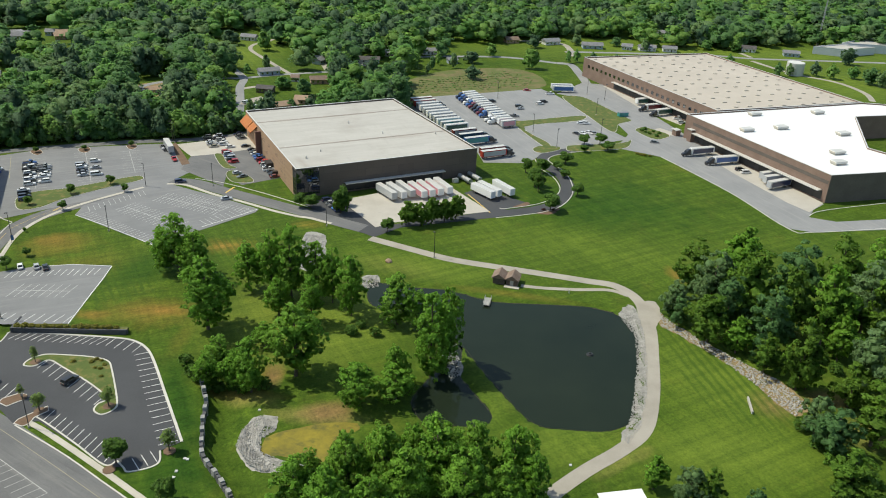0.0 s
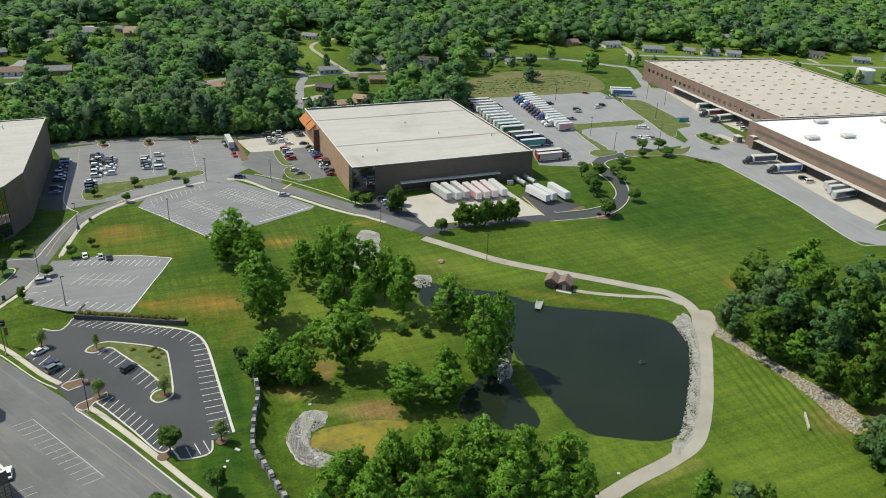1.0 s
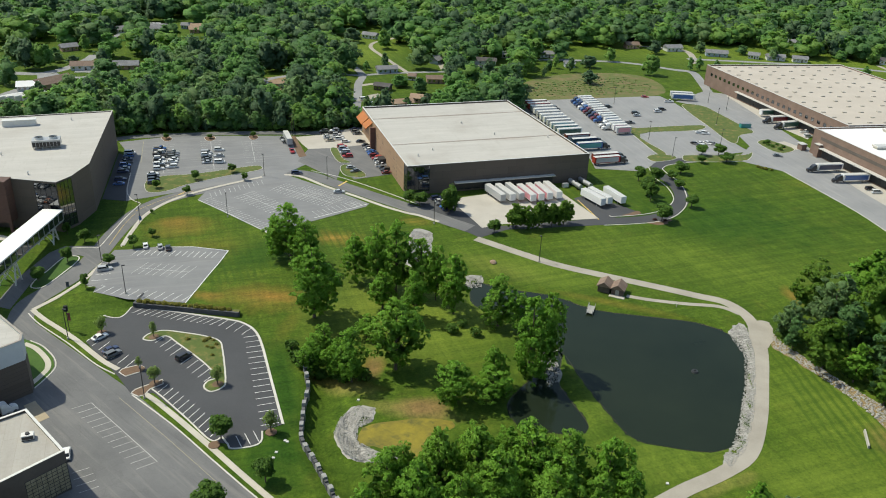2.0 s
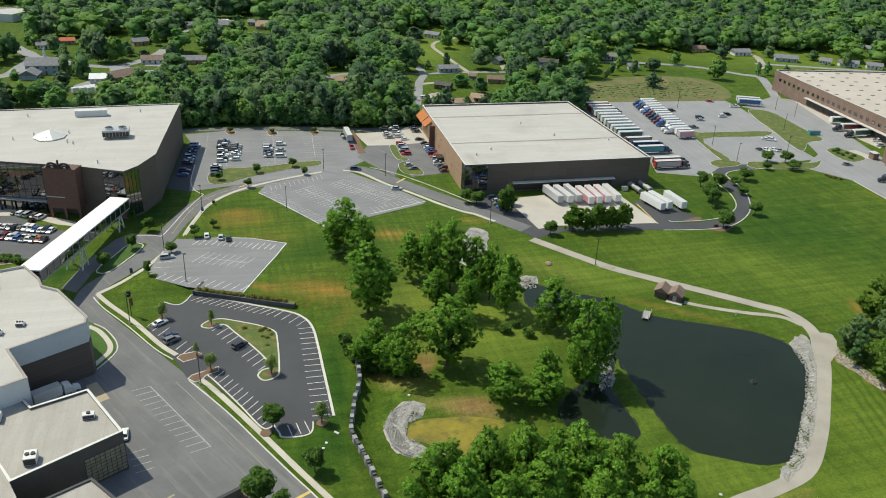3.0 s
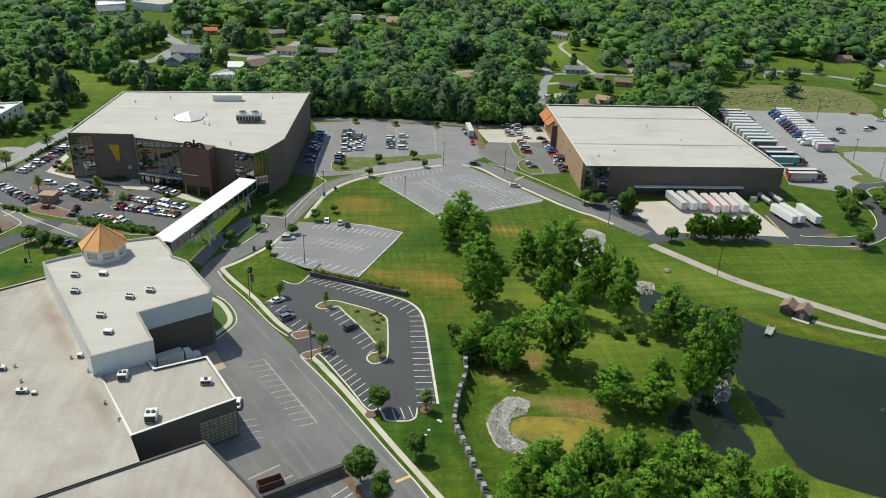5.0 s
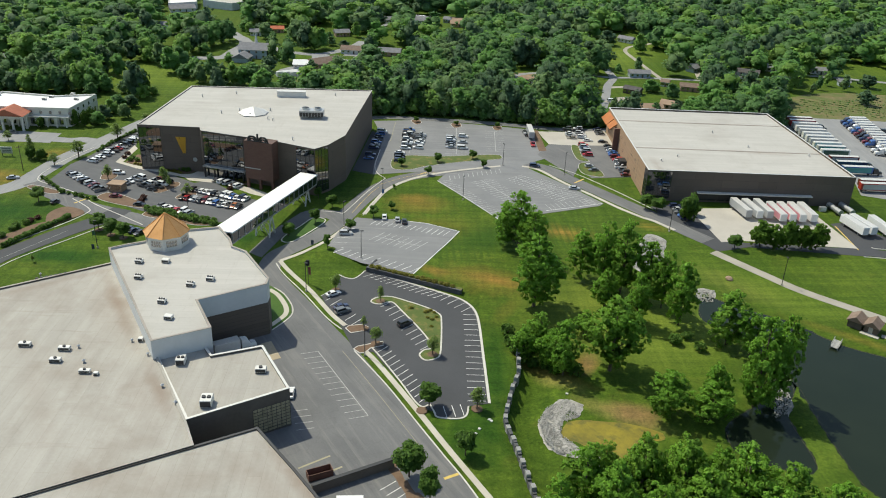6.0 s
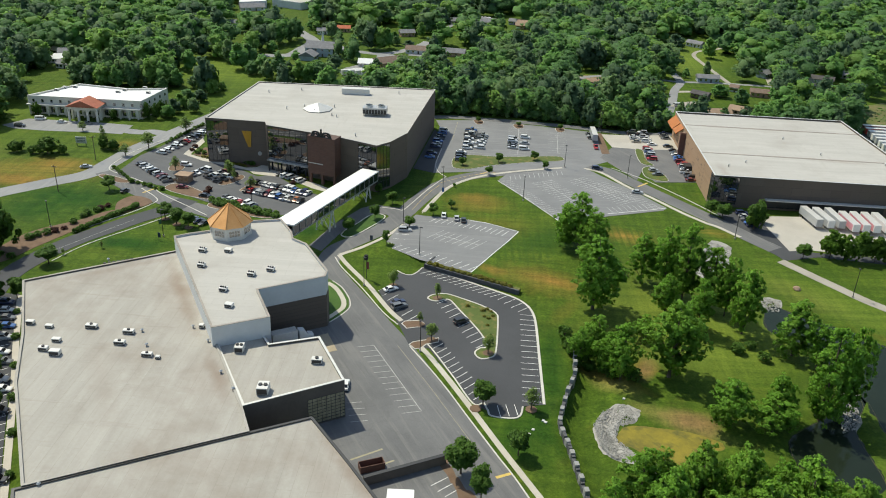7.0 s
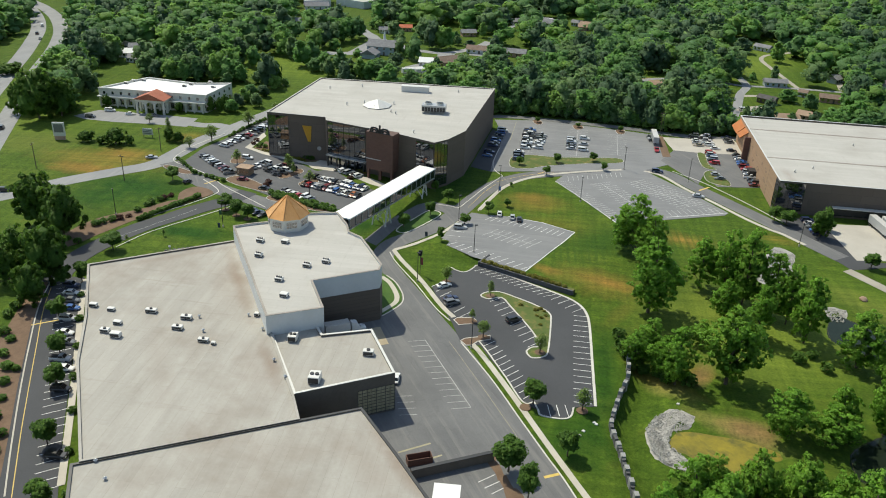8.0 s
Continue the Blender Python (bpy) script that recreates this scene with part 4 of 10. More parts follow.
for a, b in (((-102.2, 129.7), (-99.4, 132.2)), ((-100.6, 127.8), (-97.4, 130.6)), ((-98.9, 126.0), (-95.7, 128.8)), ((-97.1, 124.2), (-94.0, 127.0))):
    stripe(yard, a, b, 0.16, FADED_PAINT)
stripe(yard, (-88.9, 113.5), (-85.1, 120.5), 0.5, FADED_YELLOW)
stripe(yard, (-83.8, 113.1), (-80.7, 118.8), 0.5, FADED_YELLOW)
stripe(ring, (-59.0, 126.5), (-56.9, 129.5), 0.8, YELLOW_PAINT, 0.09)
stripe(ring, (-92.7, 317.3), (-90.8, 324.0), 0.8, YELLOW_PAINT, 0.09)
stripe(ring, (-153.6, 290.7), (-152.0, 295.7), 0.5, YELLOW_PAINT, 0.09)

# bays beside the loading ramp
for a, b in zip([(-69.5, 116.5), (-67.4, 115.8), (-65.3, 115.2)], [(-67.9, 120.7), (-65.9, 119.8), (-64.2, 118.4)]):
    stripe(yard, a, b, 0.16)

# the north lot behind the ring road
north = paved("parking_lot_north", [(-210.1, 345.7), (-190.7, 360.6), (-165.9, 368.7), (-146.9, 374.4), (-135.4, 377.5), (-113.4, 342.5), (-120.1, 325.2), (-163.7, 285.5), (-170.6, 279.6), (-177.2, 291.8), (-184.4, 309.0), (-193.1, 326.0)], GREY_ASPHALT, 0.05, "broad grey asphalt parking lot with parked cars", "parking lot")
isle = paved("traffic_island", [(-172.4, 298.9), (-166.7, 290.4), (-160.0, 293.4), (-155.1, 302.3), (-143.1, 316.6), (-132.8, 326.6), (-132.5, 330.8), (-136.4, 331.5), (-146.6, 323.5), (-157.7, 314.8), (-168.0, 309.8), (-172.5, 304.8)], GRASS_TUFT, 0.16, "long grassy kerbed median with small trees", "island", smooth=True)
kerb([(-172.4, 298.9), (-166.7, 290.4), (-160.0, 293.4), (-155.1, 302.3), (-143.1, 316.6), (-132.8, 326.6), (-132.5, 330.8), (-136.4, 331.5), (-146.6, 323.5), (-157.7, 314.8), (-168.0, 309.8), (-172.5, 304.8)], closed=True, high=0.18)
kerb([(-163.6, 278.5), (-169.8, 282.1), (-175.8, 290.1), (-184.4, 309.0)])
for a, b, n, d in (((-188.1, 347.4), (-170.8, 312.5), 15, 5.0), ((-169.5, 359.1), (-151.9, 322.9), 14, 5.0), ((-150.6, 363.9), (-137.8, 336.3), 10, 4.6)):
    stripe(north, a, b, 0.25, FADED_PAINT)
    bays(north, a, b, n, d, 0, FADED_PAINT)
    bays(north, b, a, n, d, 0, FADED_PAINT)
stripe(north, (-199.7, 349.8), (-186.7, 322.4), 0.2, FADED_YELLOW)
for pts in ([(-194.4, 357.3), (-192.3, 360.5), (-188.2, 356.3), (-189.4, 352.6)], [(-174.6, 363.4), (-172.0, 367.0), (-168.5, 362.6), (-170.2, 358.5)], [(-154.6, 371.2), (-152.4, 374.5), (-149.2, 370.0), (-150.8, 366.1)]):
    paved("traffic_island", pts, MULCH, 0.16, "small kerbed mulch island with a young tree", "island", smooth=True)
    kerb(pts, closed=True)
road("road", [(-216.3, 346.8), (-207.5, 354.8), (-191.7, 362.4), (-167.6, 372.3), (-148.9, 378.9), (-127.4, 384.6), (-112.7, 391.7), (-102.6, 399.5)], 5.5, ASPHALT, 0.07, "narrow grey road along the edge of the woods")
paved("concrete_apron", [(-132.2, 376.5), (-116.1, 385.9), (-104.1, 397.0), (-95.6, 385.2), (-91.0, 377.1), (-109.1, 365.3), (-120.3, 360.5), (-125.5, 367.1)], CONCRETE, 0.08, "pale bare concrete parking apron", "apron")
lot_w = paved("parking_lot_west", [(-120.3, 360.5), (-109.1, 365.3), (-92.9, 376.8), (-73.3, 347.2), (-73.5, 337.7), (-88.2, 326.8), (-97.6, 336.8), (-95.6, 324.5), (-109.7, 335.2), (-119.5, 342.7)], ASPHALT, 0.05, "grey asphalt parking lot beside the warehouse", "parking lot")
bays(lot_w, (-72.7, 341.4), (-93.7, 376.7), 14, 5.0)
for pts in ([(-109.9, 363.5), (-107.0, 364.7), (-101.2, 352.7), (-95.7, 347.3), (-101.6, 347.3)], [(-98.3, 339.6), (-96.5, 344.2), (-87.9, 338.0), (-84.3, 331.4), (-89.5, 329.4), (-94.3, 331.5)]):
    paved("traffic_island", pts, GRASS_TUFT, 0.16, "small grassy kerbed island with a tree", "island", smooth=True)
    kerb(pts, closed=True)
paved("planting_bed", [(-134.4, 377.1), (-132.8, 378.2), (-117.8, 350.5), (-120.6, 347.8), (-127.1, 360.3)], MULCH, 0.14, "long bed of reddish-brown mulch", "planting bed")

# in front of the dock doors
paved("asphalt_yard", [(-57.8, 308.8), (-47.7, 318.7), (-42.8, 314.0), (-26.8, 289.1), (18.6, 309.7), (22.1, 304.2), (-17.0, 289.5), (-26.5, 279.4), (-30.1, 282.3), (-42.4, 289.5)], FRESH_ASPHALT, 0.05, "dark asphalt yard before the loading dock", "yard")
dock_pad = paved("concrete_apron", [(-43.8, 314.2), (-41.3, 316.5), (-3.1, 341.7), (2.0, 336.0), (18.6, 309.7), (-19.7, 294.1), (-26.7, 288.6), (-32.4, 297.4)], CONCRETE, 0.075, "pale concrete apron before the dock doors", "apron")
drive = road("road", [(19.7, 307.3), (29.4, 310.4), (40.3, 315.6), (48.8, 324.1), (54.7, 340.5), (53.3, 358.1), (47.9, 369.7), (47.6, 381.1), (54.2, 390.2), (70.2, 398.2), (86.2, 405.5), (101.3, 413.2)], 6.2, FRESH_ASPHALT, 0.06, "dark winding asphalt drive with pale kerbs")
kerb([(23.0, 313.7), (25.2, 313.4), (38.3, 319.5), (46.4, 327.4), (51.0, 339.1), (49.7, 353.2), (44.7, 365.5), (43.0, 378.5)])
kerb([(20.8, 303.2), (40.1, 311.0), (50.2, 320.5), (56.6, 337.5), (56.2, 359.2), (50.6, 373.8), (49.8, 379.6), (55.2, 386.6), (72.4, 395.8)])
paved("asphalt_yard", [(8.1, 329.1), (13.8, 335.2), (28.0, 326.5), (34.1, 321.5), (28.5, 315.8), (23.0, 310.2), (19.1, 308.2)], FRESH_ASPHALT, 0.045, "dark asphalt stand for parked trailers", "yard")
stripe(drive, (9.8, 327.8), (18.7, 308.6), 0.5, YELLOW_PAINT, 0.1)

# the truck yard and the apron of the long warehouse
yard_t = paved("truck_yard", [(-31.2, 477.0), (58.6, 517.7), (67.1, 501.9), (81.3, 462.8), (89.9, 431.5), (96.2, 418.0), (73.2, 402.7), (49.3, 392.3), (43.0, 378.5), (38.2, 372.0), (17.7, 370.0), (14.0, 389.1)], PALE_ASPHALT, 0.05, "wide pale asphalt yard for lorries", "yard")
for pts in ([(34.5, 442.1), (40.9, 442.7), (76.6, 458.7), (73.2, 447.9), (41.6, 431.8), (52.6, 403.8), (49.2, 399.0)], [(43.2, 393.2), (47.6, 399.2), (56.5, 399.4), (56.6, 394.4), (47.0, 388.1)], [(61.0, 398.3), (63.5, 402.3), (78.7, 406.3), (92.9, 411.2), (97.5, 416.6), (92.2, 402.7), (77.2, 396.1), (62.4, 393.1)], [(71.0, 500.8), (82.8, 501.4), (91.0, 485.7), (100.7, 462.9), (104.5, 453.2), (95.9, 445.2), (91.8, 430.8), (87.6, 433.3), (80.4, 459.7), (73.4, 482.8)], [(103.5, 433.6), (107.7, 440.6), (112.2, 439.1), (120.6, 427.9), (111.1, 419.6)]):
    paved("traffic_island", pts, GRASS_TUFT, 0.16, "kerbed grass strip between the truck lanes", "island", smooth=True)
    kerb(pts, closed=True)
paved("concrete_apron", [(113.0, 437.5), (118.5, 441.0), (127.0, 430.0), (121.5, 427.5)], CONCRETE, 0.09, "pale concrete patio by the entrance", "apron")
apron = paved("truck_apron", [(67.4, 507.0), (87.8, 538.3), (101.8, 536.2), (130.2, 429.3), (167.1, 334.8), (159.7, 327.6), (154.4, 318.9), (164.4, 315.2), (224.1, 328.6), (216.9, 315.7), (150.0, 302.8), (140.7, 305.7), (128.2, 345.1), (107.6, 390.5), (86.8, 401.9), (97.9, 426.6), (90.0, 479.3), (82.4, 498.7)], PALE_ASPHALT, 0.06, "long pale asphalt apron before dock doors", "apron")
paved("concrete_apron", [(101.1, 531.6), (108.4, 537.4), (136.2, 455.9), (131.8, 448.5), (116.6, 476.2)], CONCRETE, 0.08, "pale concrete strip at the dock doors", "apron")
paved("concrete_apron", [(128.4, 402.2), (137.0, 414.6), (167.4, 336.2), (159.7, 327.6), (156.7, 324.7), (151.2, 334.3), (138.4, 369.9)], CONCRETE, 0.08, "pale concrete strip at the dock doors", "apron")
kerb([(107.6, 390.5), (128.2, 345.1), (140.7, 305.7), (150.0, 302.8), (182.9, 310.3)])
kerb([(154.9, 320.2), (160.0, 325.1), (170.6, 330.1), (196.8, 339.6)])
road("road", [(91.0, 534.3), (89.5, 565.8), (86.8, 591.5), (76.9, 595.0)], 6.0, PALE_ASPHALT, 0.06, "pale lane behind the long warehouse")

# round the office tower and the entrance
lot_f = paved("parking_lot_front", [(-264.1, 197.6), (-276.1, 202.5), (-284.4, 220.7), (-286.5, 233.7), (-293.3, 255.3), (-294.5, 269.3), (-277.5, 250.7), (-270.2, 233.2), (-258.4, 233.4), (-242.5, 234.7), (-226.6, 232.0), (-222.6, 238.1), (-215.4, 235.4), (-200.9, 231.0), (-182.3, 231.2), (-180.5, 223.8), (-179.6, 206.3), (-189.4, 204.9), (-209.7, 201.9), (-220.3, 200.4), (-236.4, 200.6), (-249.4, 201.8), (-258.0, 200.3)], LOT_ASPHALT, 0.05, "asphalt parking lot full of cars before the office tower", "parking lot")
public = road("road", [(-301.9, 113.8), (-298.2, 128.0), (-294.4, 143.1), (-293.0, 158.4), (-287.5, 177.3), (-282.9, 192.9), (-287.1, 208.2), (-292.4, 224.1), (-295.8, 243.5), (-299.6, 264.7), (-303.7, 287.8), (-309.2, 318.8), (-310.2, 347.9)], 9.0, PALE_ASPHALT, 0.04, "pale grey public road with grass verges")
drive_w = road("road", [(-280.0, 199.1), (-262.1, 195.1), (-245.5, 192.7), (-229.7, 193.1), (-215.3, 194.2), (-199.0, 194.1)], 8.5, ASPHALT, 0.055, "asphalt entrance drive")
lane = road("road", [(-230.3, 198.0), (-229.4, 188.1), (-231.7, 174.0), (-232.8, 162.9), (-233.8, 151.7), (-232.8, 138.7), (-229.5, 124.8), (-221.6, 112.6), (-206.3, 99.5), (-191.3, 88.7), (-176.2, 77.8), (-162.9, 68.6), (-148.2, 58.5), (-136.9, 50.9), (-126.9, 44.3)], 8.2, FRESH_ASPHALT, 0.065, "dark asphalt lane with a yellow centre line")
yellow_line(lane, [(-217.0, 108.0), (-206.5, 99.3), (-190.2, 87.7), (-174.2, 76.4), (-161.2, 67.3), (-148.2, 58.5), (-136.9, 50.9)], 0.085, 0.2)
stripe(lane, (-231.7, 174.0), (-232.8, 138.7), 0.12, FADED_PAINT)
lot_l = paved("parking_lot_side", [(-222.6, 113.7), (-215.1, 117.9), (-195.2, 104.4), (-177.0, 89.8), (-153.9, 73.0), (-132.4, 58.3), (-120.0, 49.6), (-124.0, 46.5), (-151.8, 64.8), (-171.9, 78.2), (-191.8, 91.8)], FRESH_ASPHALT, 0.06, "row of parking bays beside the low building", "parking lot")
bays(lot_l, (-215.1, 115.1), (-137.6, 62.4), 32, -5.4, -8)
stripe(lot_l, (-201.6, 92.9), (-198.2, 99.2), 0.5, YELLOW_PAINT, 0.09)
stripe(drive_w, (-249.6, 192.5), (-249.1, 199.5), 0.7, YELLOW_PAINT, 0.09)
kerb([(-213.7, 191.3), (-225.1, 193.2), (-240.5, 195.5), (-247.7, 197.4)])
kerb([(-253.8, 195.4), (-241.7, 192.1), (-238.4, 188.7), (-237.8, 178.0), (-238.9, 166.5), (-239.7, 155.1)])
kerb([(-223.7, 187.8), (-225.7, 170.2), (-227.3, 159.1), (-228.0, 148.6), (-226.5, 136.6)])
kerb([(-220.9, 110.3), (-209.0, 99.3), (-192.9, 87.4), (-175.7, 75.2), (-157.4, 62.8), (-143.5, 53.7)], wide=0.35, material=SIDEWALK)
kerb([(-249.6, 199.1), (-265.6, 200.8), (-277.9, 201.0), (-283.1, 203.9), (-287.2, 212.1), (-290.5, 222.6), (-293.2, 241.2)])
paved("planting_bed", [(-223.9, 107.0), (-220.9, 109.4), (-201.9, 93.1), (-178.3, 76.1), (-156.6, 61.1), (-142.0, 50.8), (-146.3, 47.5), (-180.3, 68.6), (-201.4, 84.1)], MULCH, 0.10, "bed of reddish pine-straw mulch with round shrubs", "planting bed")
paved("planting_bed", [(-246.8, 128.9), (-251.2, 140.9), (-251.0, 150.0), (-246.9, 162.6), (-245.8, 172.8), (-241.2, 176.6), (-240.6, 164.0), (-240.4, 152.0), (-239.6, 140.0), (-238.8, 126.6)], MULCH, 0.045, "curved mulch bed along the lane", "planting bed", smooth=True)
paved("planting_bed", [(-249.2, 180.2), (-250.0, 188.1), (-243.5, 189.7), (-238.9, 187.5), (-239.3, 179.7), (-240.2, 173.1)], MULCH, 0.10, "curved mulch bed along the lane", "planting bed", smooth=True)
road("sidewalk", [(-214.2, 117.3), (-190.5, 100.3), (-176.2, 90.4), (-163.9, 81.6), (-149.7, 71.3), (-137.6, 62.4)], 1.6, SIDEWALK, 0.1, SIDEWALK_LABEL, "sidewalk")
for pts in ([(-261.0, 215.7), (-265.1, 221.6), (-263.9, 224.7), (-258.3, 221.8), (-256.9, 217.4)], [(-235.5, 218.0), (-234.4, 223.4), (-232.9, 229.1), (-229.6, 226.7), (-229.7, 218.7), (-231.8, 216.1)], [(-221.7, 216.5), (-222.3, 222.6), (-219.4, 225.1), (-216.3, 221.1), (-217.9, 216.4)], [(-277.2, 194.2), (-277.2, 197.0), (-265.7, 198.0), (-262.6, 196.3), (-266.2, 194.1)], [(-247.1, 201.2), (-245.7, 207.5), (-229.7, 206.3), (-222.8, 204.3), (-227.8, 201.6), (-239.0, 200.0)], [(-219.9, 197.7), (-220.3, 201.9), (-212.1, 204.3), (-193.1, 205.9), (-197.2, 201.1), (-212.1, 198.4)]):
    paved("traffic_island", pts, MULCH, 0.16, "kerbed island with mulch and shrubs", "island", smooth=True)
    kerb(pts, closed=True)
paved("sidewalk", [(-280.9, 253.4), (-271.1, 232.9), (-258.7, 232.0), (-244.2, 233.8), (-234.2, 234.9), (-230.0, 233.1), (-220.9, 236.2), (-220.5, 240.5), (-223.6, 244.8), (-230.3, 246.0), (-234.7, 244.6), (-234.5, 239.7), (-237.5, 236.8), (-246.6, 236.2), (-261.3, 234.5), (-268.6, 234.7), (-276.3, 250.7)], SIDEWALK, 0.09, "pale concrete walk and plaza at the entrance", "sidewalk")
paved("planting_bed", [(-267.8, 235.3), (-261.8, 235.0), (-247.1, 236.7), (-238.0, 237.3), (-235.2, 240.0), (-234.9, 245.3), (-238.8, 249.5), (-270.6, 245.2)], MULCH, 0.07, "mulch bed with clipped shrubs below the office wall", "planting bed")
paved("planting_bed", [(-223.4, 245.0), (-214.2, 241.7), (-207.9, 240.6), (-207.5, 243.2), (-211.6, 248.3), (-225.9, 248.2)], MULCH, 0.07, "mulch bed with yellow-green shrubs below the office wall", "planting bed")
paved("sidewalk", [(-208.5, 236.3), (-208.3, 239.5), (-204.1, 240.2), (-194.3, 238.7), (-192.8, 235.3), (-199.8, 234.9)], SIDEWALK, 0.10, "pale concrete walk below the brick tower", "sidewalk")
paved("office_lot", [(-368.7, 211.0), (-368.2, 224.6), (-335.0, 241.6), (-321.2, 247.6), (-314.2, 235.3), (-322.2, 231.7), (-346.2, 217.5), (-359.8, 211.3)], PALE_ASPHALT, 0.05, "pale car park before the white office", "parking lot")
road("road", [(-319.3, 239.3), (-310.5, 242.3), (-305.6, 246.7), (-296.6, 247.6)], 6.5, PALE_ASPHALT, 0.045, "short pale driveway to the white office")
for line in ([(-407.9, 184.5), (-429.2, 201.2), (-450.8, 218.9), (-477.7, 240.1), (-505.4, 262.7), (-540.8, 289.8), (-572.9, 312.5), (-610.4, 333.6), (-650.8, 351.6), (-686.9, 364.5)], [(-315.6, 132.6), (-346.3, 156.3), (-371.4, 175.9), (-388.4, 189.3), (-406.4, 203.5), (-452.9, 239.5), (-489.2, 269.8), (-517.7, 292.7), (-557.0, 320.1), (-603.1, 344.7), (-645.8, 361.0), (-682.0, 370.0), (-710.1, 373.7)]):
    road("road", line, 10.0, PALE_ASPHALT, 0.05, "carriageway of a divided highway")
isle = paved("traffic_island", [(-147.8, 178.2), (-144.6, 177.7), (-139.1, 175.4), (-133.6, 171.5), (-130.6, 167.7), (-129.7, 163.6), (-129.9, 157.6)], LUSH_GRASS, 0.12, "kerbed lush grass strip along the brown wall", "island")
road("sidewalk", side_line([(-129.7, 157.0), (-129.5, 163.3), (-130.2, 167.5), (-133.4, 171.6), (-139.6, 176.0), (-144.6, 177.7)], 1.9), 1.5, SIDEWALK, 0.16, SIDEWALK_LABEL, "sidewalk")
paved("concrete_apron", [(-127.9, 149.9), (-126.3, 152.4), (-118.8, 147.0), (-120.2, 144.8)], TAN_CONCRETE, 0.075, "small tan concrete pad in the service yard", "apron")

road("sidewalk", [(-201.7, 175.3), (-184.8, 194.8)], 4.0, TAN_CONCRETE, 0.06, "tan paved strip beyond the hall", "sidewalk")

# mulch rings round the lot trees
for x, y in [(-74.8, 145.5), (-63.2, 152.9), (-111.5, 187.2), (-100.4, 165.9), (-107.6, 171.1), (-84.1, 169.1), (-127.2, 186.1), (-223.3, 180.4), (-216.4, 179.4), (-211.0, 179.9)]:
    paved("planting_bed", [(x + 1.5 * math.cos(i * 0.785), y + 1.5 * math.sin(i * 0.785)) for i in range(8)], MULCH, 0.2, "small ring of brown mulch round a tree", "planting bed")


# ---- buildings ----
def inset(pts, d):
    """An outline (counter-clockwise) moved inward by d, with mitred corners."""
    out, n = [], len(pts)
    for i in range(n):
        a, p, b = (Vector(pts[(i + k) % n]) for k in (-1, 0, 1))
        u, v = (p - a).normalized(), (b - p).normalized()
        m = Vector((-u.y - v.y, u.x + v.x))
        m = m / max(0.3, m.length ** 2 / 2) if m.length else Vector((-u.y, u.x))
        out.append((p.x + m.x * d, p.y + m.y * d))
    return out


def ring_bm(pts, thick, z0, z1):
    """Upright walls of that thickness along an outline."""
    pts = ccw(pts)
    inner = inset(pts, thick)
    bm = bmesh.new()
    q = [[bm.verts.new((x, y, z)) for x, y in line] for line, z in ((pts, z0), (pts, z1), (inner, z1), (inner, z0))]
    n = len(pts)
    for i in range(n):
        j = (i + 1) % n
        for k in range(3):
            bm.faces.new((q[k][i], q[k][j], q[k + 1][j], q[k + 1][i]))
    return bm


def shell(name, label, category, pts, top, wall_m, roof_m, parapet=0.7, coping=True, base_z=-0.3, coping_m=None):
    """A flat-roofed building: walls, a sunk roof deck, a coping on the parapet."""
    pts = ccw(pts)
    b = base(name, label, category)
    part("wall", ring_bm(pts, 0.45, base_z, top), wall_m, b)
    part("roof", slab_bm(inset(pts, 0.46), top - parapet - 0.3, top - parapet), roof_m, b)
    if coping:
        out = inset(pts, -0.06)
        part("coping", ring_bm(out, 0.6, top + 0.004, top + 0.12), coping_m or COPING, b)
    return b


def on_wall(a, b, lift=0.0):
    """The frame of a wall seen from outside that runs from a to b: x along it, y into it, z up."""
    v = Vector(b) - Vector(a)
    return pose(a[0], a[1], lift, 0, 0, math.degrees(math.atan2(v.y, v.x)))


def fitted(name, m, material, parent, *sizes, label=""):
    ob = part(name, boxes(*sizes), material, parent, label)
    ob.matrix_basis = m
    return ob


def window_grid(parent, m, x0, x1, z0, z1, nx, nz, glass, frame_m, out=0.12, name="window", bar=0.025):
    """A glazed wall: a frame of mullions and transoms with panes set back in it."""
    w = part(name, boxes((x0, x1, -0.02, 0.1, z0, z1)), glass, parent)
    w.matrix_basis = m
    bars = [(x0 + (x1 - x0) * i / nx - bar, x0 + (x1 - x0) * i / nx + bar, -out, 0.0, z0, z1) for i in range(nx + 1)]
    bars += [(x0, x1, -out, -0.002, z0 + (z1 - z0) * i / nz - bar, z0 + (z1 - z0) * i / nz + bar) for i in range(nz + 1)]
    part("window_frame", boxes(*bars), frame_m, w)
    return w


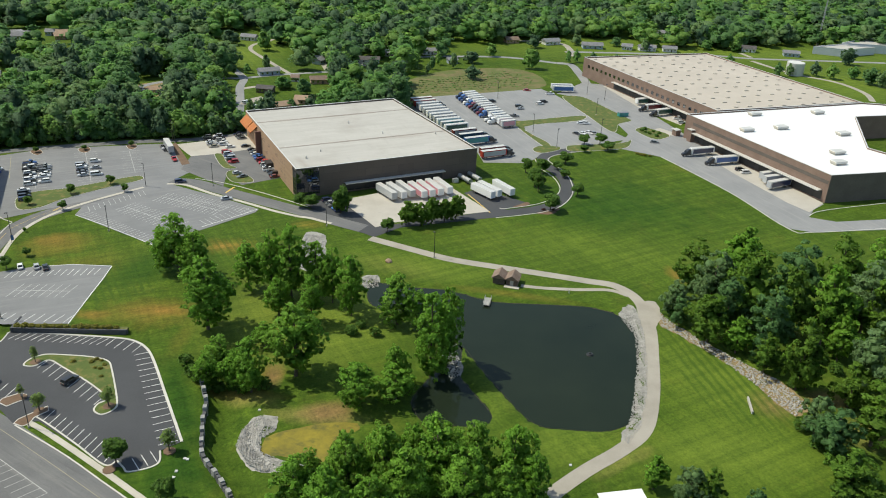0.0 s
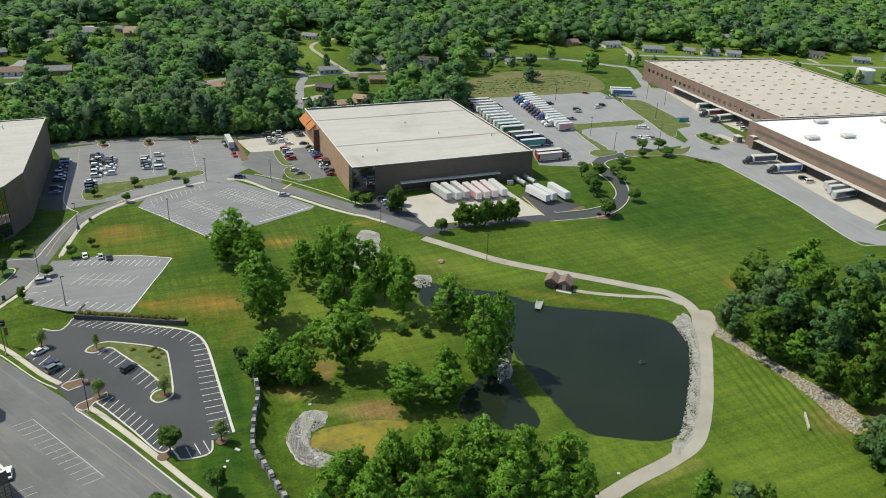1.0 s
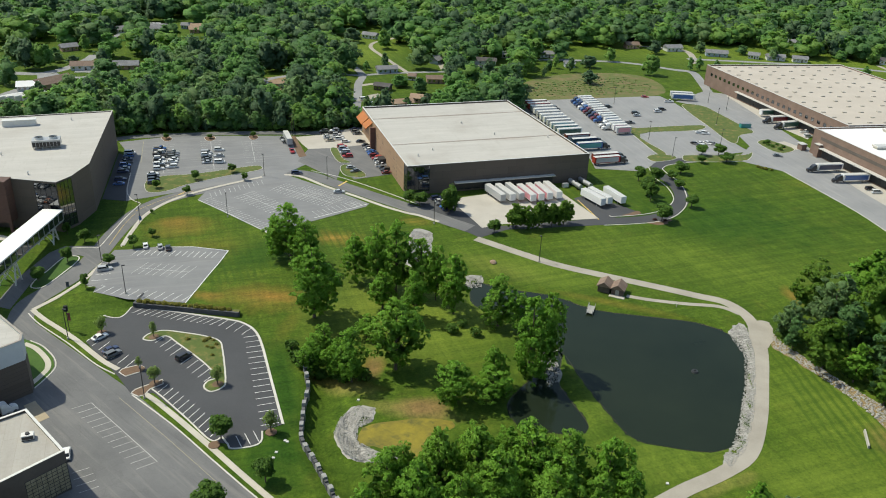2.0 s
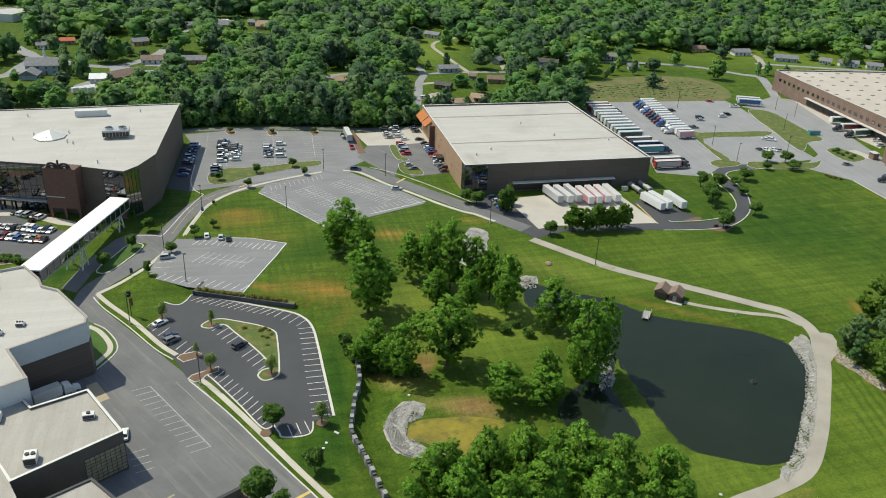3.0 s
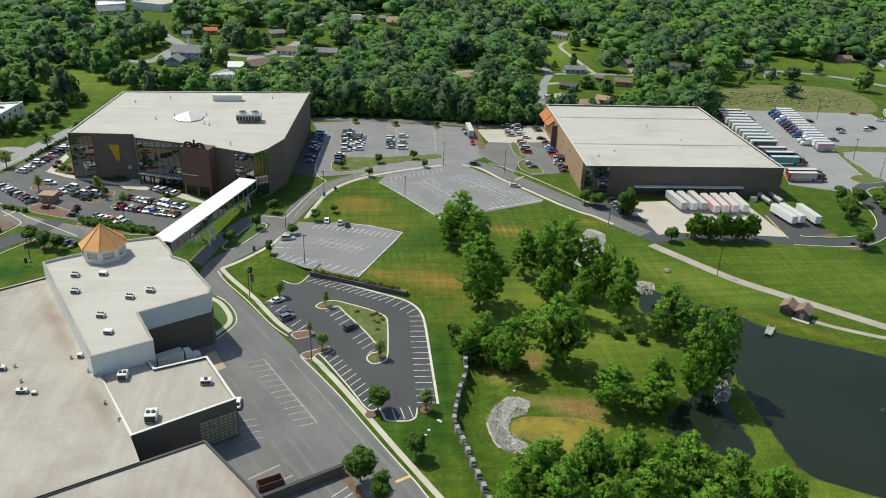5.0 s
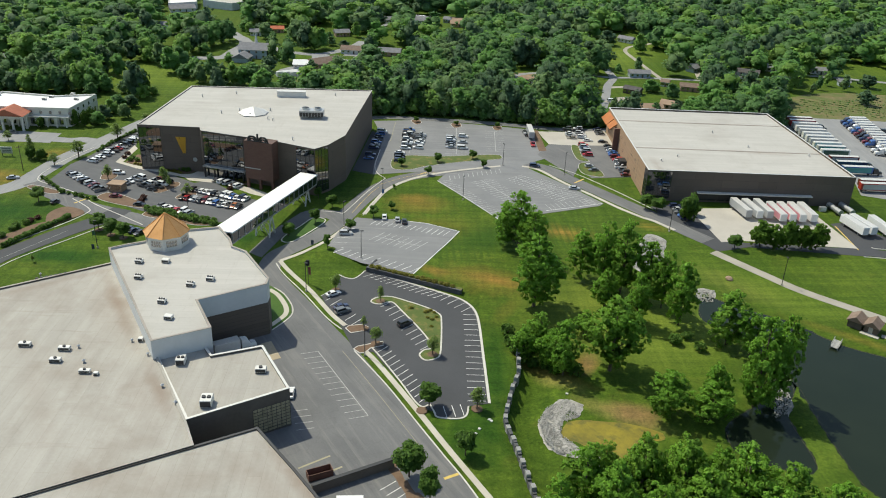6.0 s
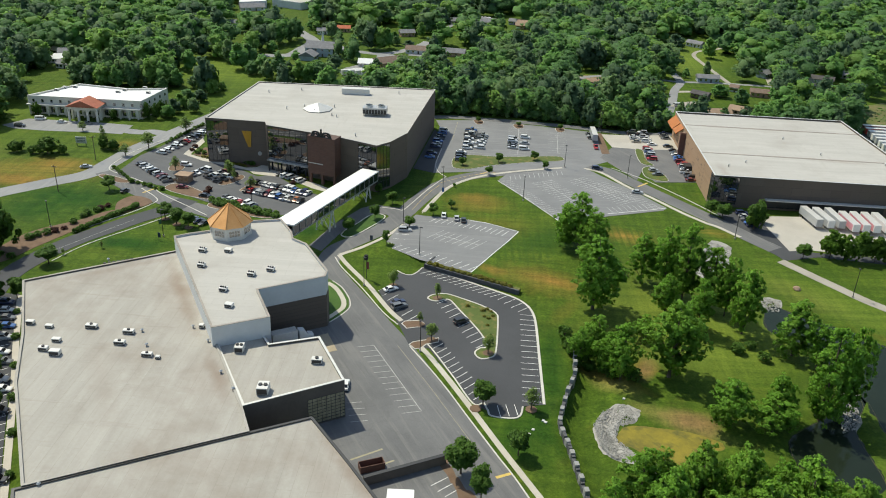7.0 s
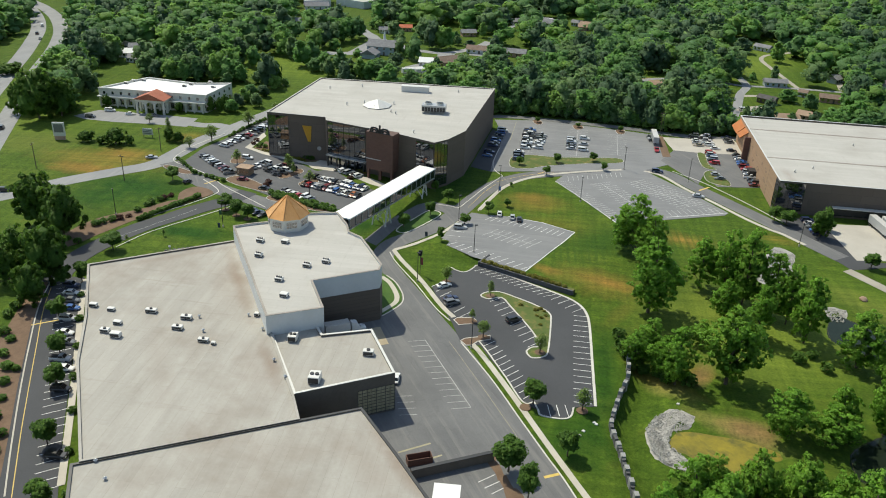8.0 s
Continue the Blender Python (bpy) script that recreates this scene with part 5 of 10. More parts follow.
def roof_unit(m, size=(3.0, 1.8, 1.4), fans=3, label="grey rooftop air-conditioning unit with dark fans"):
    """A rooftop cooling unit on skids."""
    lx, ly, lz = size
    b = base("rooftop_unit", label, "air conditioner", m, "rooftop units")
    part("casing", rounded(boxes((-lx / 2, lx / 2, -ly / 2, ly / 2, 0.25, lz)), 0.06), PALE_METAL, b)
    part("grille", boxes((-lx / 2 + 0.15, lx / 2 - 0.15, -ly / 2 - 0.03, -ly / 2 + 0.02, 0.4, lz - 0.2)), DARK_METAL, b)
    for s in (-1, 1):
        part("skid", boxes((-lx / 2, lx / 2, s * ly * 0.35 - 0.1, s * ly * 0.35 + 0.1, -0.02, 0.25)), DARK_METAL, b)
    for i in range(fans):
        bm = bmesh.new()
        bmesh.ops.create_cone(bm, cap_ends=True, segments=12, radius1=min(lx * 0.38 / fans, ly * 0.3), radius2=min(lx * 0.34 / fans, ly * 0.27), depth=0.3)
        bmesh.ops.translate(bm, verts=bm.verts, vec=((i - (fans - 1) / 2) * lx / fans * 0.9, 0, lz + 0.15))
        part("fan", bm, DARK_METAL, b)
    return b


def roof_vent(m, tall=0.8, label="small metal roof vent pipe"):
    b = base("roof_vent", label, "vent", m, "roof vents")
    bm = bmesh.new()
    bmesh.ops.create_cone(bm, cap_ends=True, segments=10, radius1=0.22, radius2=0.22, depth=tall)
    bmesh.ops.translate(bm, verts=bm.verts, vec=(0, 0, tall / 2 - 0.02))
    part("pipe", bm, GREY_METAL, b)
    bm = bmesh.new()
    bmesh.ops.create_cone(bm, cap_ends=True, segments=10, radius1=0.45, radius2=0.1, depth=0.3)
    bmesh.ops.translate(bm, verts=bm.verts, vec=(0, 0, tall + 0.13))
    part("cap", bm, GREY_METAL, b)


def skylight(m, size, label="curb-mounted rooftop skylight hatch"):
    b = base("skylight", label, "skylight", m, "skylights")
    lx, ly, lz = size
    part("curb", boxes((-lx / 2, lx / 2, -ly / 2, ly / 2, -0.02, lz * 0.7)), SIDEWALK, b)
    bm = boxes((-lx / 2 + 0.1, lx / 2 - 0.1, -ly / 2 + 0.1, ly / 2 - 0.1, lz * 0.7, lz))
    part("dome", rounded(bm, 0.08), CONCRETE, b)


# the warehouse with the orange canopies
W2_TOP = 13.0
W2 = [(-62.1, 314.4), (13.5, 352.4), (-30.7, 431.1), (-102.2, 395.3)]
w2 = shell("warehouse", "dark brown warehouse with a flat pale roof and orange canopies", "warehouse", W2, W2_TOP, PANELS, ROOF_PALE)
front = on_wall(W2[0], W2[1])
side = on_wall(W2[3], W2[0])
side_long = (Vector(W2[0]) - Vector(W2[3])).length
# Sun on this west side is painted in: tan paler than the brown panels.
fitted("side_facing", side, BLOCK_TAN, w2, (0.5, side_long - 5.0, -0.06, 0.0, 0, W2_TOP - 0.1), label="tan block facing, lightened in colour as if sunlit")
window_grid(w2, front, 0.1, 10.0, 1.2, W2_TOP - 0.6, 6, 6, MIRROR_GLASS, DARK_METAL)
window_grid(w2, side, side_long - 4.8, side_long - 0.1, 1.2, W2_TOP - 0.6, 3, 6, MIRROR_GLASS, DARK_METAL)
fitted("canopy", front, COPING, w2, (21, 68, -2.2, 0, 4.3, 4.65), label="long pale canopy over the dock doors")
fitted("dock_recess", front, DOCK_DARK, w2, (21.5, 67.5, -0.08, 0.0, 0.9, 4.2), label="dark row of dock doors")
for i in range(12):
    fitted("dock_door", front, DARK_METAL, w2, (22.4 + i * 3.8, 25.0 + i * 3.8, -0.16, -0.09, 1.2, 3.9))
    fitted("bumper", front, BLACK, w2, (22.2 + i * 3.8, 25.2 + i * 3.8, -0.4, -0.1, 0.9, 1.2))
for u, z in ((58, 8.4), (44, 8.4), (35, 8.4), (66, 8.4), (40, 4.2), (52, 4.2), (66, 4.2)):
    window_grid(w2, side, u, u + 3.2, z, z + 1.3, 2, 1, MIRROR_GLASS, DARK_METAL, 0.1)
for u0, u1, drop_z in ((2, 15, 3.4), (16.5, 24, 2.8)):
    bm = bmesh.new()
    v = [bm.verts.new(p) for p in ((u0, -0.05, W2_TOP - 1.2), (u1, -0.05, W2_TOP - 1.2), (u1, -3.6, W2_TOP - 1.2 - drop_z), (u0, -3.6, W2_TOP - 1.2 - drop_z), (u0, -0.05, W2_TOP - 1.6), (u1, -0.05, W2_TOP - 1.6), (u1, -3.4, W2_TOP - 1.6 - drop_z), (u0, -3.4, W2_TOP - 1.6 - drop_z))]
    for f in ((0, 1, 2, 3), (7, 6, 5, 4), (0, 3, 7, 4), (1, 5, 6, 2), (3, 2, 6, 7), (0, 4, 5, 1)):
        bm.faces.new([v[i] for i in f])
    bmesh.ops.recalc_face_normals(bm, faces=bm.faces[:])
    ob = part("canopy", bm, ORANGE, w2, "sloping orange entrance canopy")
    ob.matrix_basis = side
fitted("porch", side, DARK_METAL, w2, (48, 53, -3.0, 0, 0, 3.2), label="small grey entrance porch")
fitted("fin", side, RED_BROWN, w2, (30, 31.2, -2.6, 0, 0, 11.5), label="red-brown wall fin")
for u in (0.335, 0.78):
    a, b = Vector(W2[0]).lerp(Vector(W2[3]), u), Vector(W2[1]).lerp(Vector(W2[2]), u)
    line = on_wall(a, b, W2_TOP - 0.7)
    length = (b - a).length
    fitted("roof_joint", line, ROOF_SEAM, w2, (0.6, length - 0.6, -0.45, 0.45, 0, 0.10), label="dirty raised roof seam")
for u, v in ((0.2, 0.22), (0.1, 0.15), (0.5, 0.62), (0.9, 0.3), (0.62, 0.4)):
    a = Vector(W2[0]) + u * (Vector(W2[1]) - Vector(W2[0])) + v * (Vector(W2[3]) - Vector(W2[0]))
    roof_vent(pose(a.x, a.y, W2_TOP - 0.7), 0.9)

# the office tower
W1_TOP = 19.5
W1 = ccw([(-279.4, 291.3), (-204.0, 333.9), (-176.6, 268.0), (-175.6, 254.1), (-177.2, 247.1), (-195.1, 246.4), (-228.7, 240.9), (-231.9, 243.9), (-255.6, 233.0)])
w1 = shell("office_tower", "tall dark brown office building with mirror-glass bays", "office building", W1, W1_TOP, PANELS, ROOF_PALE, 0.3, coping_m=ROOF_PALE)
W1_FL, W1_STEP, W1_P1, W1_P2, W1_P3, W1_P4 = (-255.6, 233.0), (-231.9, 243.9), (-228.7, 240.9), (-195.1, 246.4), (-177.2, 247.1), (-175.6, 254.1)
west = on_wall(W1_FL, W1_STEP)
west_long = (Vector(W1_STEP) - Vector(W1_FL)).length
mid = on_wall(W1_P1, W1_P2)
mid_long = (Vector(W1_P2) - Vector(W1_P1)).length
east = on_wall(W1_P2, W1_P3)
east_long = (Vector(W1_P3) - Vector(W1_P2)).length
corner = on_wall(W1_P3, W1_P4)
corner_long = (Vector(W1_P4) - Vector(W1_P3)).length
window_grid(w1, west, 0.3, west_long * 0.36, 1.0, W1_TOP - 1.0, 5, 5, MIRROR_GLASS, DARK_METAL)
window_grid(w1, mid, 0.6, mid_long * 0.56, 5.2, W1_TOP - 0.6, 7, 5, MIRROR_GLASS, DARK_METAL)
fitted("canopy", mid, GREY_METAL, w1, (0.4, mid_long * 0.58, -1.6, 0, 4.6, 5.1), label="grey canopy over the recessed ground floor")
fitted("ground_floor", mid, MIRROR_GLASS, w1, (0.6, mid_long * 0.56, -0.04, 0, 0.3, 4.4))
for i in range(5):
    fitted("column", mid, DARK_METAL, w1, (1.0 + i * mid_long * 0.13, 1.5 + i * mid_long * 0.13, -1.5, -1.0, 0, 4.6))
window_grid(w1, east, east_long * 0.52, east_long - 0.2, 5.0, W1_TOP - 0.8, 4, 5, MIRROR_GLASS, DARK_METAL)
window_grid(w1, corner, 0.1, corner_long - 0.1, 1.0, W1_TOP - 0.6, 4, 6, MIRROR_GLASS, DARK_METAL)
fitted("stair_tower", mid, RED_BROWN, w1, (mid_long * 0.66, mid_long * 1.02, -5.0, 0.4, 4.2, W1_TOP + 0.5), label="projecting red-brown brick tower")
fitted("band", mid, COPING, w1, (mid_long * 0.655, mid_long * 0.86, -5.15, -5.0, 8.6, 8.9))
for u in (0.68, 0.84, 1.0):
    fitted("pier", mid, RED_BROWN, w1, (mid_long * u - 0.5, mid_long * u + 0.5, -4.8, -3.8, 0, 4.2))
bm = bmesh.new()
for side_x in (-2.4, 2.4):
    for rad, high in ((1.9, 0.35), (1.1, 0.3)):
        ring = [(mid_long * 0.84 + side_x + rad * math.cos(math.pi * k / 10), W1_TOP + 0.5 + rad * 1.1 * math.sin(math.pi * k / 10)) for k in range(11)]
        for (xa, za), (xb, zb) in zip(ring, ring[1:]):
            box_into(bm, min(xa, xb) - high / 2, max(xa, xb) + high / 2, -4.9, -4.5, min(za, zb) - high / 2, max(za, zb) + high / 2)
box_into(bm, mid_long * 0.84 - 0.3, mid_long * 0.84 + 0.3, -4.95, -4.45, W1_TOP + 0.5, W1_TOP + 3.8)
box_into(bm, mid_long * 0.84 - 4.8, mid_long * 0.84 + 4.8, -4.95, -4.45, W1_TOP + 0.45, W1_TOP + 0.8)
ob = part("crest", bm, DARK_METAL, w1, "dark ornamental roof crest")
ob.matrix_basis = mid
# a gold emblem on the west wall
bm = bmesh.new()
for x0, x1, x2, x3 in ((0.0, 1.5, 2.5, 3.2), (1.7, 4.2, 2.7, 3.6)):
    v = [bm.verts.new(p) for p in ((x0, -0.35, 7.0), (x1, -0.35, 7.0), (x3, -0.35, 0.0), (x2, -0.35, 0.0), (x0, 0, 7.0), (x1, 0, 7.0), (x3, 0, 0.0), (x2, 0, 0.0))]
    for f in ((3, 2, 1, 0), (4, 5, 6, 7), (0, 1, 5, 4), (1, 2, 6, 5), (2, 3, 7, 6), (3, 0, 4, 7)):
        bm.faces.new([v[i] for i in f])
bmesh.ops.recalc_face_normals(bm, faces=bm.faces[:])
ob = part("emblem", bm, GOLD, w1, "gold wedge-shaped emblem")
ob.matrix_basis = west @ pose(west_long * 0.60, 0, 8.0)
bm = bmesh.new()
bmesh.ops.create_cone(bm, cap_ends=True, segments=20, radius1=0.9, radius2=0.9, depth=0.2)
bmesh.ops.rotate(bm, verts=bm.verts, matrix=Matrix.Rotation(radians(90), 3, "X"))
ob = part("round_sign", bm, GREY_METAL, w1)
ob.matrix_basis = west @ pose(west_long * 0.88, -0.1, 5.4)
# on its roof
R1 = W1_TOP - 0.3
p = (-202.6, 281.6)
b = base("cooling_tower", "large grey rooftop cooling tower with two fan stacks", "cooling tower", pose(p[0], p[1], R1, 0, 0, 29))
part("casing", rounded(boxes((-5.2, 5.2, -2.6, 2.6, 1.0, 3.6)), 0.08), GREY_METAL, b)
part("louvre", boxes(*[(-5.0 + i * 1.28, -3.9 + i * 1.28, -2.7, -2.55, 1.1, 2.9) for i in range(8)]), DARK_METAL, b)
for x in (-4.8, -1.6, 1.6, 4.8):
    for y in (-2.28, 2.28):
        part("leg", boxes((x - 0.12, x + 0.12, y - 0.12, y + 0.12, -0.02, 1.0)), GREY_METAL, b)
for x in (-2.6, 2.6):
    bm = bmesh.new()
    bmesh.ops.create_cone(bm, cap_ends=False, segments=20, radius1=1.7, radius2=1.5, depth=0.9)
    bmesh.ops.translate(bm, verts=bm.verts, vec=(x, 0, 4.0))
    f = part("fan_stack", bm, PALE_METAL, b)
    part("fan", boxes((x - 1.4, x + 1.4, -0.2, 0.2, 3.9, 4.0), (x - 0.2, x + 0.2, -1.4, 1.4, 3.88, 3.98)), BLACK, f)
p = (-229.8, 303.8)
b = base("rooftop_penthouse", "long pale rooftop stair housing", "penthouse", pose(p[0], p[1], R1, 0, 0, 29))
part("wall", boxes((-6.5, 6.5, -1.4, 1.4, -0.02, 2.6)), PALE_METAL, b)
part("roof", boxes((-6.7, 6.7, -1.6, 1.6, 2.6, 2.75)), COPING, b)
p = (-227.6, 273.0)
b = base("skylight_dome", "low white faceted roof dome", "dome", pose(p[0], p[1], R1))
bm = bmesh.new()
bmesh.ops.create_cone(bm, cap_ends=True, segments=8, radius1=6.6, radius2=0.5, depth=2.4)
bmesh.ops.translate(bm, verts=bm.verts, vec=(0, 0, 1.6))
part("shell", bm, COPING, b)
bm = bmesh.new()
bmesh.ops.create_cone(bm, cap_ends=True, segments=8, radius1=6.3, radius2=6.3, depth=0.45)
bmesh.ops.translate(bm, verts=bm.verts, vec=(0, 0, 0.2))
part("curb", bm, GREY_METAL, b)
for p in [(-262.9, 280.3), (-253.8, 293.1), (-213.7, 316.5), (-216.7, 269.1), (-213.6, 268.5), (-191.4, 252.3), (-238.4, 264.8), (-234.5, 272.2), (-223.6, 279.7), (-226.1, 268.9)]:
    roof_vent(pose(p[0], p[1], R1), 1.1)

# the footbridge
BR_A, BR_B = Vector((-166.0, 180.4, 13.6)), Vector((-179.0, 245.6, 9.6))
bridge = base("footbridge", "enclosed footbridge with a bright white roof on steel legs", "footbridge", pose(*BR_A, 0, 0, math.degrees(math.atan2(BR_B.y - BR_A.y, BR_B.x - BR_A.x))))
BR_LONG = math.hypot(BR_B.x - BR_A.x, BR_B.y - BR_A.y)
lean = pose(0, 0, 0, 0, math.degrees(math.atan2(BR_A.z - BR_B.z, BR_LONG)), 0)
for name, m, sizes in (("roof", ROOF_WHITE, ((-0.5, BR_LONG, -3.6, 3.6, -0.4, 0.0),)), ("deck", GREY_METAL, ((-0.5, BR_LONG, -3.3, 3.3, -4.3, -3.8),)), ("glazing", MIRROR_GLASS, ((-0.5, BR_LONG, -3.2, -3.1, -3.7, -0.5), (-0.5, BR_LONG, 3.1, 3.2, -3.7, -0.5)))):
    fitted(name, lean, m, bridge, *sizes)
for i in range(17):
    x = i * BR_LONG / 16.0 - 0.1
    for y in (-3.35, 3.2):
        fitted("mullion", lean, GREY_METAL, bridge, (x, x + 0.2, y, y + 0.15, -3.8, -0.4))
STRUT_FACES = [(i, (i + 1) % 4, 4 + (i + 1) % 4, 4 + i) for i in range(4)]


def strut(name, a, b, r):
    """A square steel bar from a to b under the bridge."""
    mesh(name, [(q[0] + dx, q[1] + dy, q[2]) for q in (a, b) for dx, dy in ((-r, -r), (r, -r), (r, r), (-r, r))], STRUT_FACES, PALE_METAL, bridge)


for at in (BR_LONG * 0.42, BR_LONG * 0.88):
    top = -4.0 * at / BR_LONG - 4.1
    for y in (-2.6, 2.6):
        for dx in (-2.2, 2.2):
            strut("leg", (at + dx * 0.2, y, top), (at + dx, y, -13.7), 0.22)
        strut("brace", (at - 1.2, y, -9.0), (at + 1.2, y, -9.0), 0.12)
        strut("brace", (at - 2.0, y, -13.0), (at + 0.5, y, top), 0.10)
    for dx in (-2.2, 2.2):
        strut("brace", (at + dx * 0.9, -2.6, -13.0), (at + dx * 0.3, 2.6, top), 0.12)
        strut("brace", (at + dx * 0.9, 2.6, -13.0), (at + dx * 0.3, -2.6, top), 0.12)

# the low building at the front: hall, white block with lantern, annex
W4_TOP, UP_TOP, AN_TOP = 11.0, 16.0, 10.7
HALL = ccw([(-202.3, 112.4), (-181.8, 151.4), (-141.4, 124.0), (-111.2, 104.0), (-104.2, 98.7), (-128.4, 62.6), (-160.2, 82.2), (-177.0, 95.2)])
hall = shell("hall", "low wide building with a stained pale flat roof", "building", HALL, W4_TOP, DARK_WALL, ROOF, 0.35, True, coping_m=ROOF)
UPPER = ccw([(-182.5, 149.6), (-180.2, 153.9), (-176.8, 158.9), (-178.7, 161.9), (-175.2, 168.4), (-165.2, 178.1), (-156.3, 172.8), (-152.6, 169.3), (-147.0, 168.7), (-130.8, 158.6), (-129.1, 155.5), (-139.0, 139.2), (-126.7, 130.4), (-134.9, 118.3)])
upper = shell("hall_block", "white-panelled block with brown ribbed lower walls", "building", UPPER, UP_TOP, WHITE_WALL, ROOF_PALE, 0.5, coping_m=ROOF_SEAM)
u_in = (-139.0, 139.2)
u_c, u_c2, u_out = (-129.1, 155.5), (-130.8, 158.6), (-126.7, 130.4)
fitted("lower_facing", on_wall(u_in, u_c), RIBBED, upper, (0.3, (Vector(u_c) - Vector(u_in)).length + 0.05, -0.12, 0, 0, 10.2), label="brown ribbed facing")
fitted("lower_facing", on_wall(u_c, u_c2), RIBBED, upper, (0.0, (Vector(u_c2) - Vector(u_c)).length, -0.12, 0, 0, 10.2), label="brown ribbed facing")
fitted("lower_facing", on_wall(u_out, u_in), RIBBED, upper, (0.0, (Vector(u_in) - Vector(u_out)).length, -0.12, 0, 0, 9.6), label="brown ribbed facing")
# lantern
LN = (-171.0, 161.75)
lantern = base("lantern", "octagonal white roof lantern with a bright copper roof", "lantern", pose(LN[0], LN[1], UP_TOP - 0.5, 0, 0, 34))
bm = bmesh.new()
bmesh.ops.create_cone(bm, cap_ends=True, segments=8, radius1=6.3, radius2=6.3, depth=4.2)
bmesh.ops.translate(bm, verts=bm.verts, vec=(0, 0, 2.08))
part("drum", bm, COPING, lantern)
bm = bmesh.new()
bmesh.ops.create_cone(bm, cap_ends=True, segments=8, radius1=6.9, radius2=0.06, depth=5.8)
bmesh.ops.translate(bm, verts=bm.verts, vec=(0, 0, 4.2 + 2.9))
part("roof", bm, COPPER, lantern, "bright copper tent roof")
for i in range(8):
    m = pose(0, 0, 0, 0, 0, 22.5 + 45 * i)
    w = part("window", boxes((5.78, 5.86, -1.6, 1.6, 1.3, 3.2)), MIRROR_GLASS, lantern)
    w.matrix_basis = m
    part("window_frame", boxes(*[(5.8, 5.92, -1.64 + k * 0.8, -1.57 + k * 0.8, 1.25, 3.25) for k in range(5)], *[(5.8, 5.9, -1.6, 1.6, z, z + 0.07) for z in (1.25, 2.2, 3.15)]), COPING, w)
    rib = part("hip", boxes((0, 7.9, -0.1, 0.1, -0.05, 0.12)), COPPER, lantern)
    rib.matrix_basis = pose(6.9 * math.cos(radians(45 * i)), 6.9 * math.sin(radians(45 * i)), 4.25) @ pose(0, 0, 0, 0, 0, 45 * i + 180) @ pose(0, 0, 0, 0, -math.degrees(math.atan2(5.8, 6.9)), 0) @ Matrix.Diagonal((8.95 / 7.9, 1, 1, 1))
ANNEX = ccw([(-135.1, 119.6), (-128.4, 129.3), (-124.2, 127.0), (-116.1, 136.7), (-99.3, 125.2), (-111.8, 104.6)])
annex = shell("annex", "dark flat-roofed annex with white coping and a glass-block corner", "building", ANNEX, AN_TOP, DARK_WALL, ROOF, 0.5)
a, b = (-111.8, 104.6), (-99.3, 125.2)
n_long = (Vector(b) - Vector(a)).length
window_grid(annex, on_wall(a, b), n_long * 0.62, n_long - 0.1, 0.5, 7.6, 8, 8, BLOCK_GLASS, DARK_METAL, 0.06, bar=0.05)
NEAR = ccw([(-129.5, 61.3), (-96.7, 110.2), (-81.7, 103.3), (-62.2, 93.7), (-52.7, 87.1), (-107.5, 45.1)])
near = shell("hall_wing", "near wing with a pale flat roof and dark parapet", "building", NEAR, AN_TOP, DARK_WALL, ROOF, 0.25, coping_m=DARK_METAL)
for (x, y), turn, size, fans in zip([(-168.6, 147.9), (-162.4, 152.0), (-161.7, 140.9), (-146.7, 144.9), (-144.3, 150.1), (-146.6, 134.2), (-139.3, 128.9)], (20, 20, 20, 20, 20, 20, 20), ((2.1, 1.6, 1.1),) * 7, (3, 0, 3, 3, 3, 3, 0)):
    roof_unit(pose(x, y, UP_TOP - 0.5, 0, 0, turn), size, fans)
for (x, y), size, fans in zip([(-180.2, 99.8), (-174.9, 101.4), (-166.2, 107.3), (-166.9, 94.2), (-167.8, 98.4), (-162.9, 94.5), (-156.5, 110.8), (-154.2, 106.2), (-144.6, 106.4), (-141.7, 107.1), (-143.6, 123.0)], ((2.0, 1.2, 1.1), (1.9, 1.1, 0.9), (2.9, 1.3, 1.1), (2.3, 1.3, 1.1), (2.1, 1.2, 1.0), (2.6, 1.5, 1.4), (2.8, 1.3, 1.1), (2.7, 1.3, 1.1), (2.6, 1.2, 1.0), (1.1, 0.9, 0.8), (1.2, 1.1, 1.1)), (0, 0, 1, 1, 0, 0, 1, 1, 1, 0, 0)):
    roof_unit(pose(x, y, W4_TOP - 0.35, 0, 0, 28), size, fans, "weathered rooftop unit with a dark grille on a stained roof")
for (x, y), size, fans in zip([(-128.6, 121.1), (-109.6, 127.7), (-112.1, 111.6)], ((2.2, 2.6, 1.7), (2.6, 1.6, 1.4), (2.6, 3.2, 2.0)), (2, 1, 2)):
    roof_unit(pose(x, y, AN_TOP - 0.5, 0, 0, 30), size, fans)
for p in [(-154.4, 113.2), (-148.2, 109.3), (-193.7, 134.2), (-145.3, 121.7), (-137.3, 119.1), (-124.9, 111.1), (-117.8, 107.8)]:
    roof_vent(pose(p[0], p[1], W4_TOP - 0.35), 0.7)
for p in [(-126.5, 64.9), (-120.6, 63.0)]:
    roof_vent(pose(p[0], p[1], AN_TOP - 0.25), 0.5)
p, q = (-193.0, 131.8), (-189.4, 137.2)
vents = base("ridge_vents", "row of seven small dark roof vents", "vent", on_wall(p, q, W4_TOP - 0.35))
for i in range(7):
    part("vent", boxes((i * 1.25, i * 1.25 + 0.8, -0.3, 0.3, -0.02, 0.5)), DARK_METAL, vents)
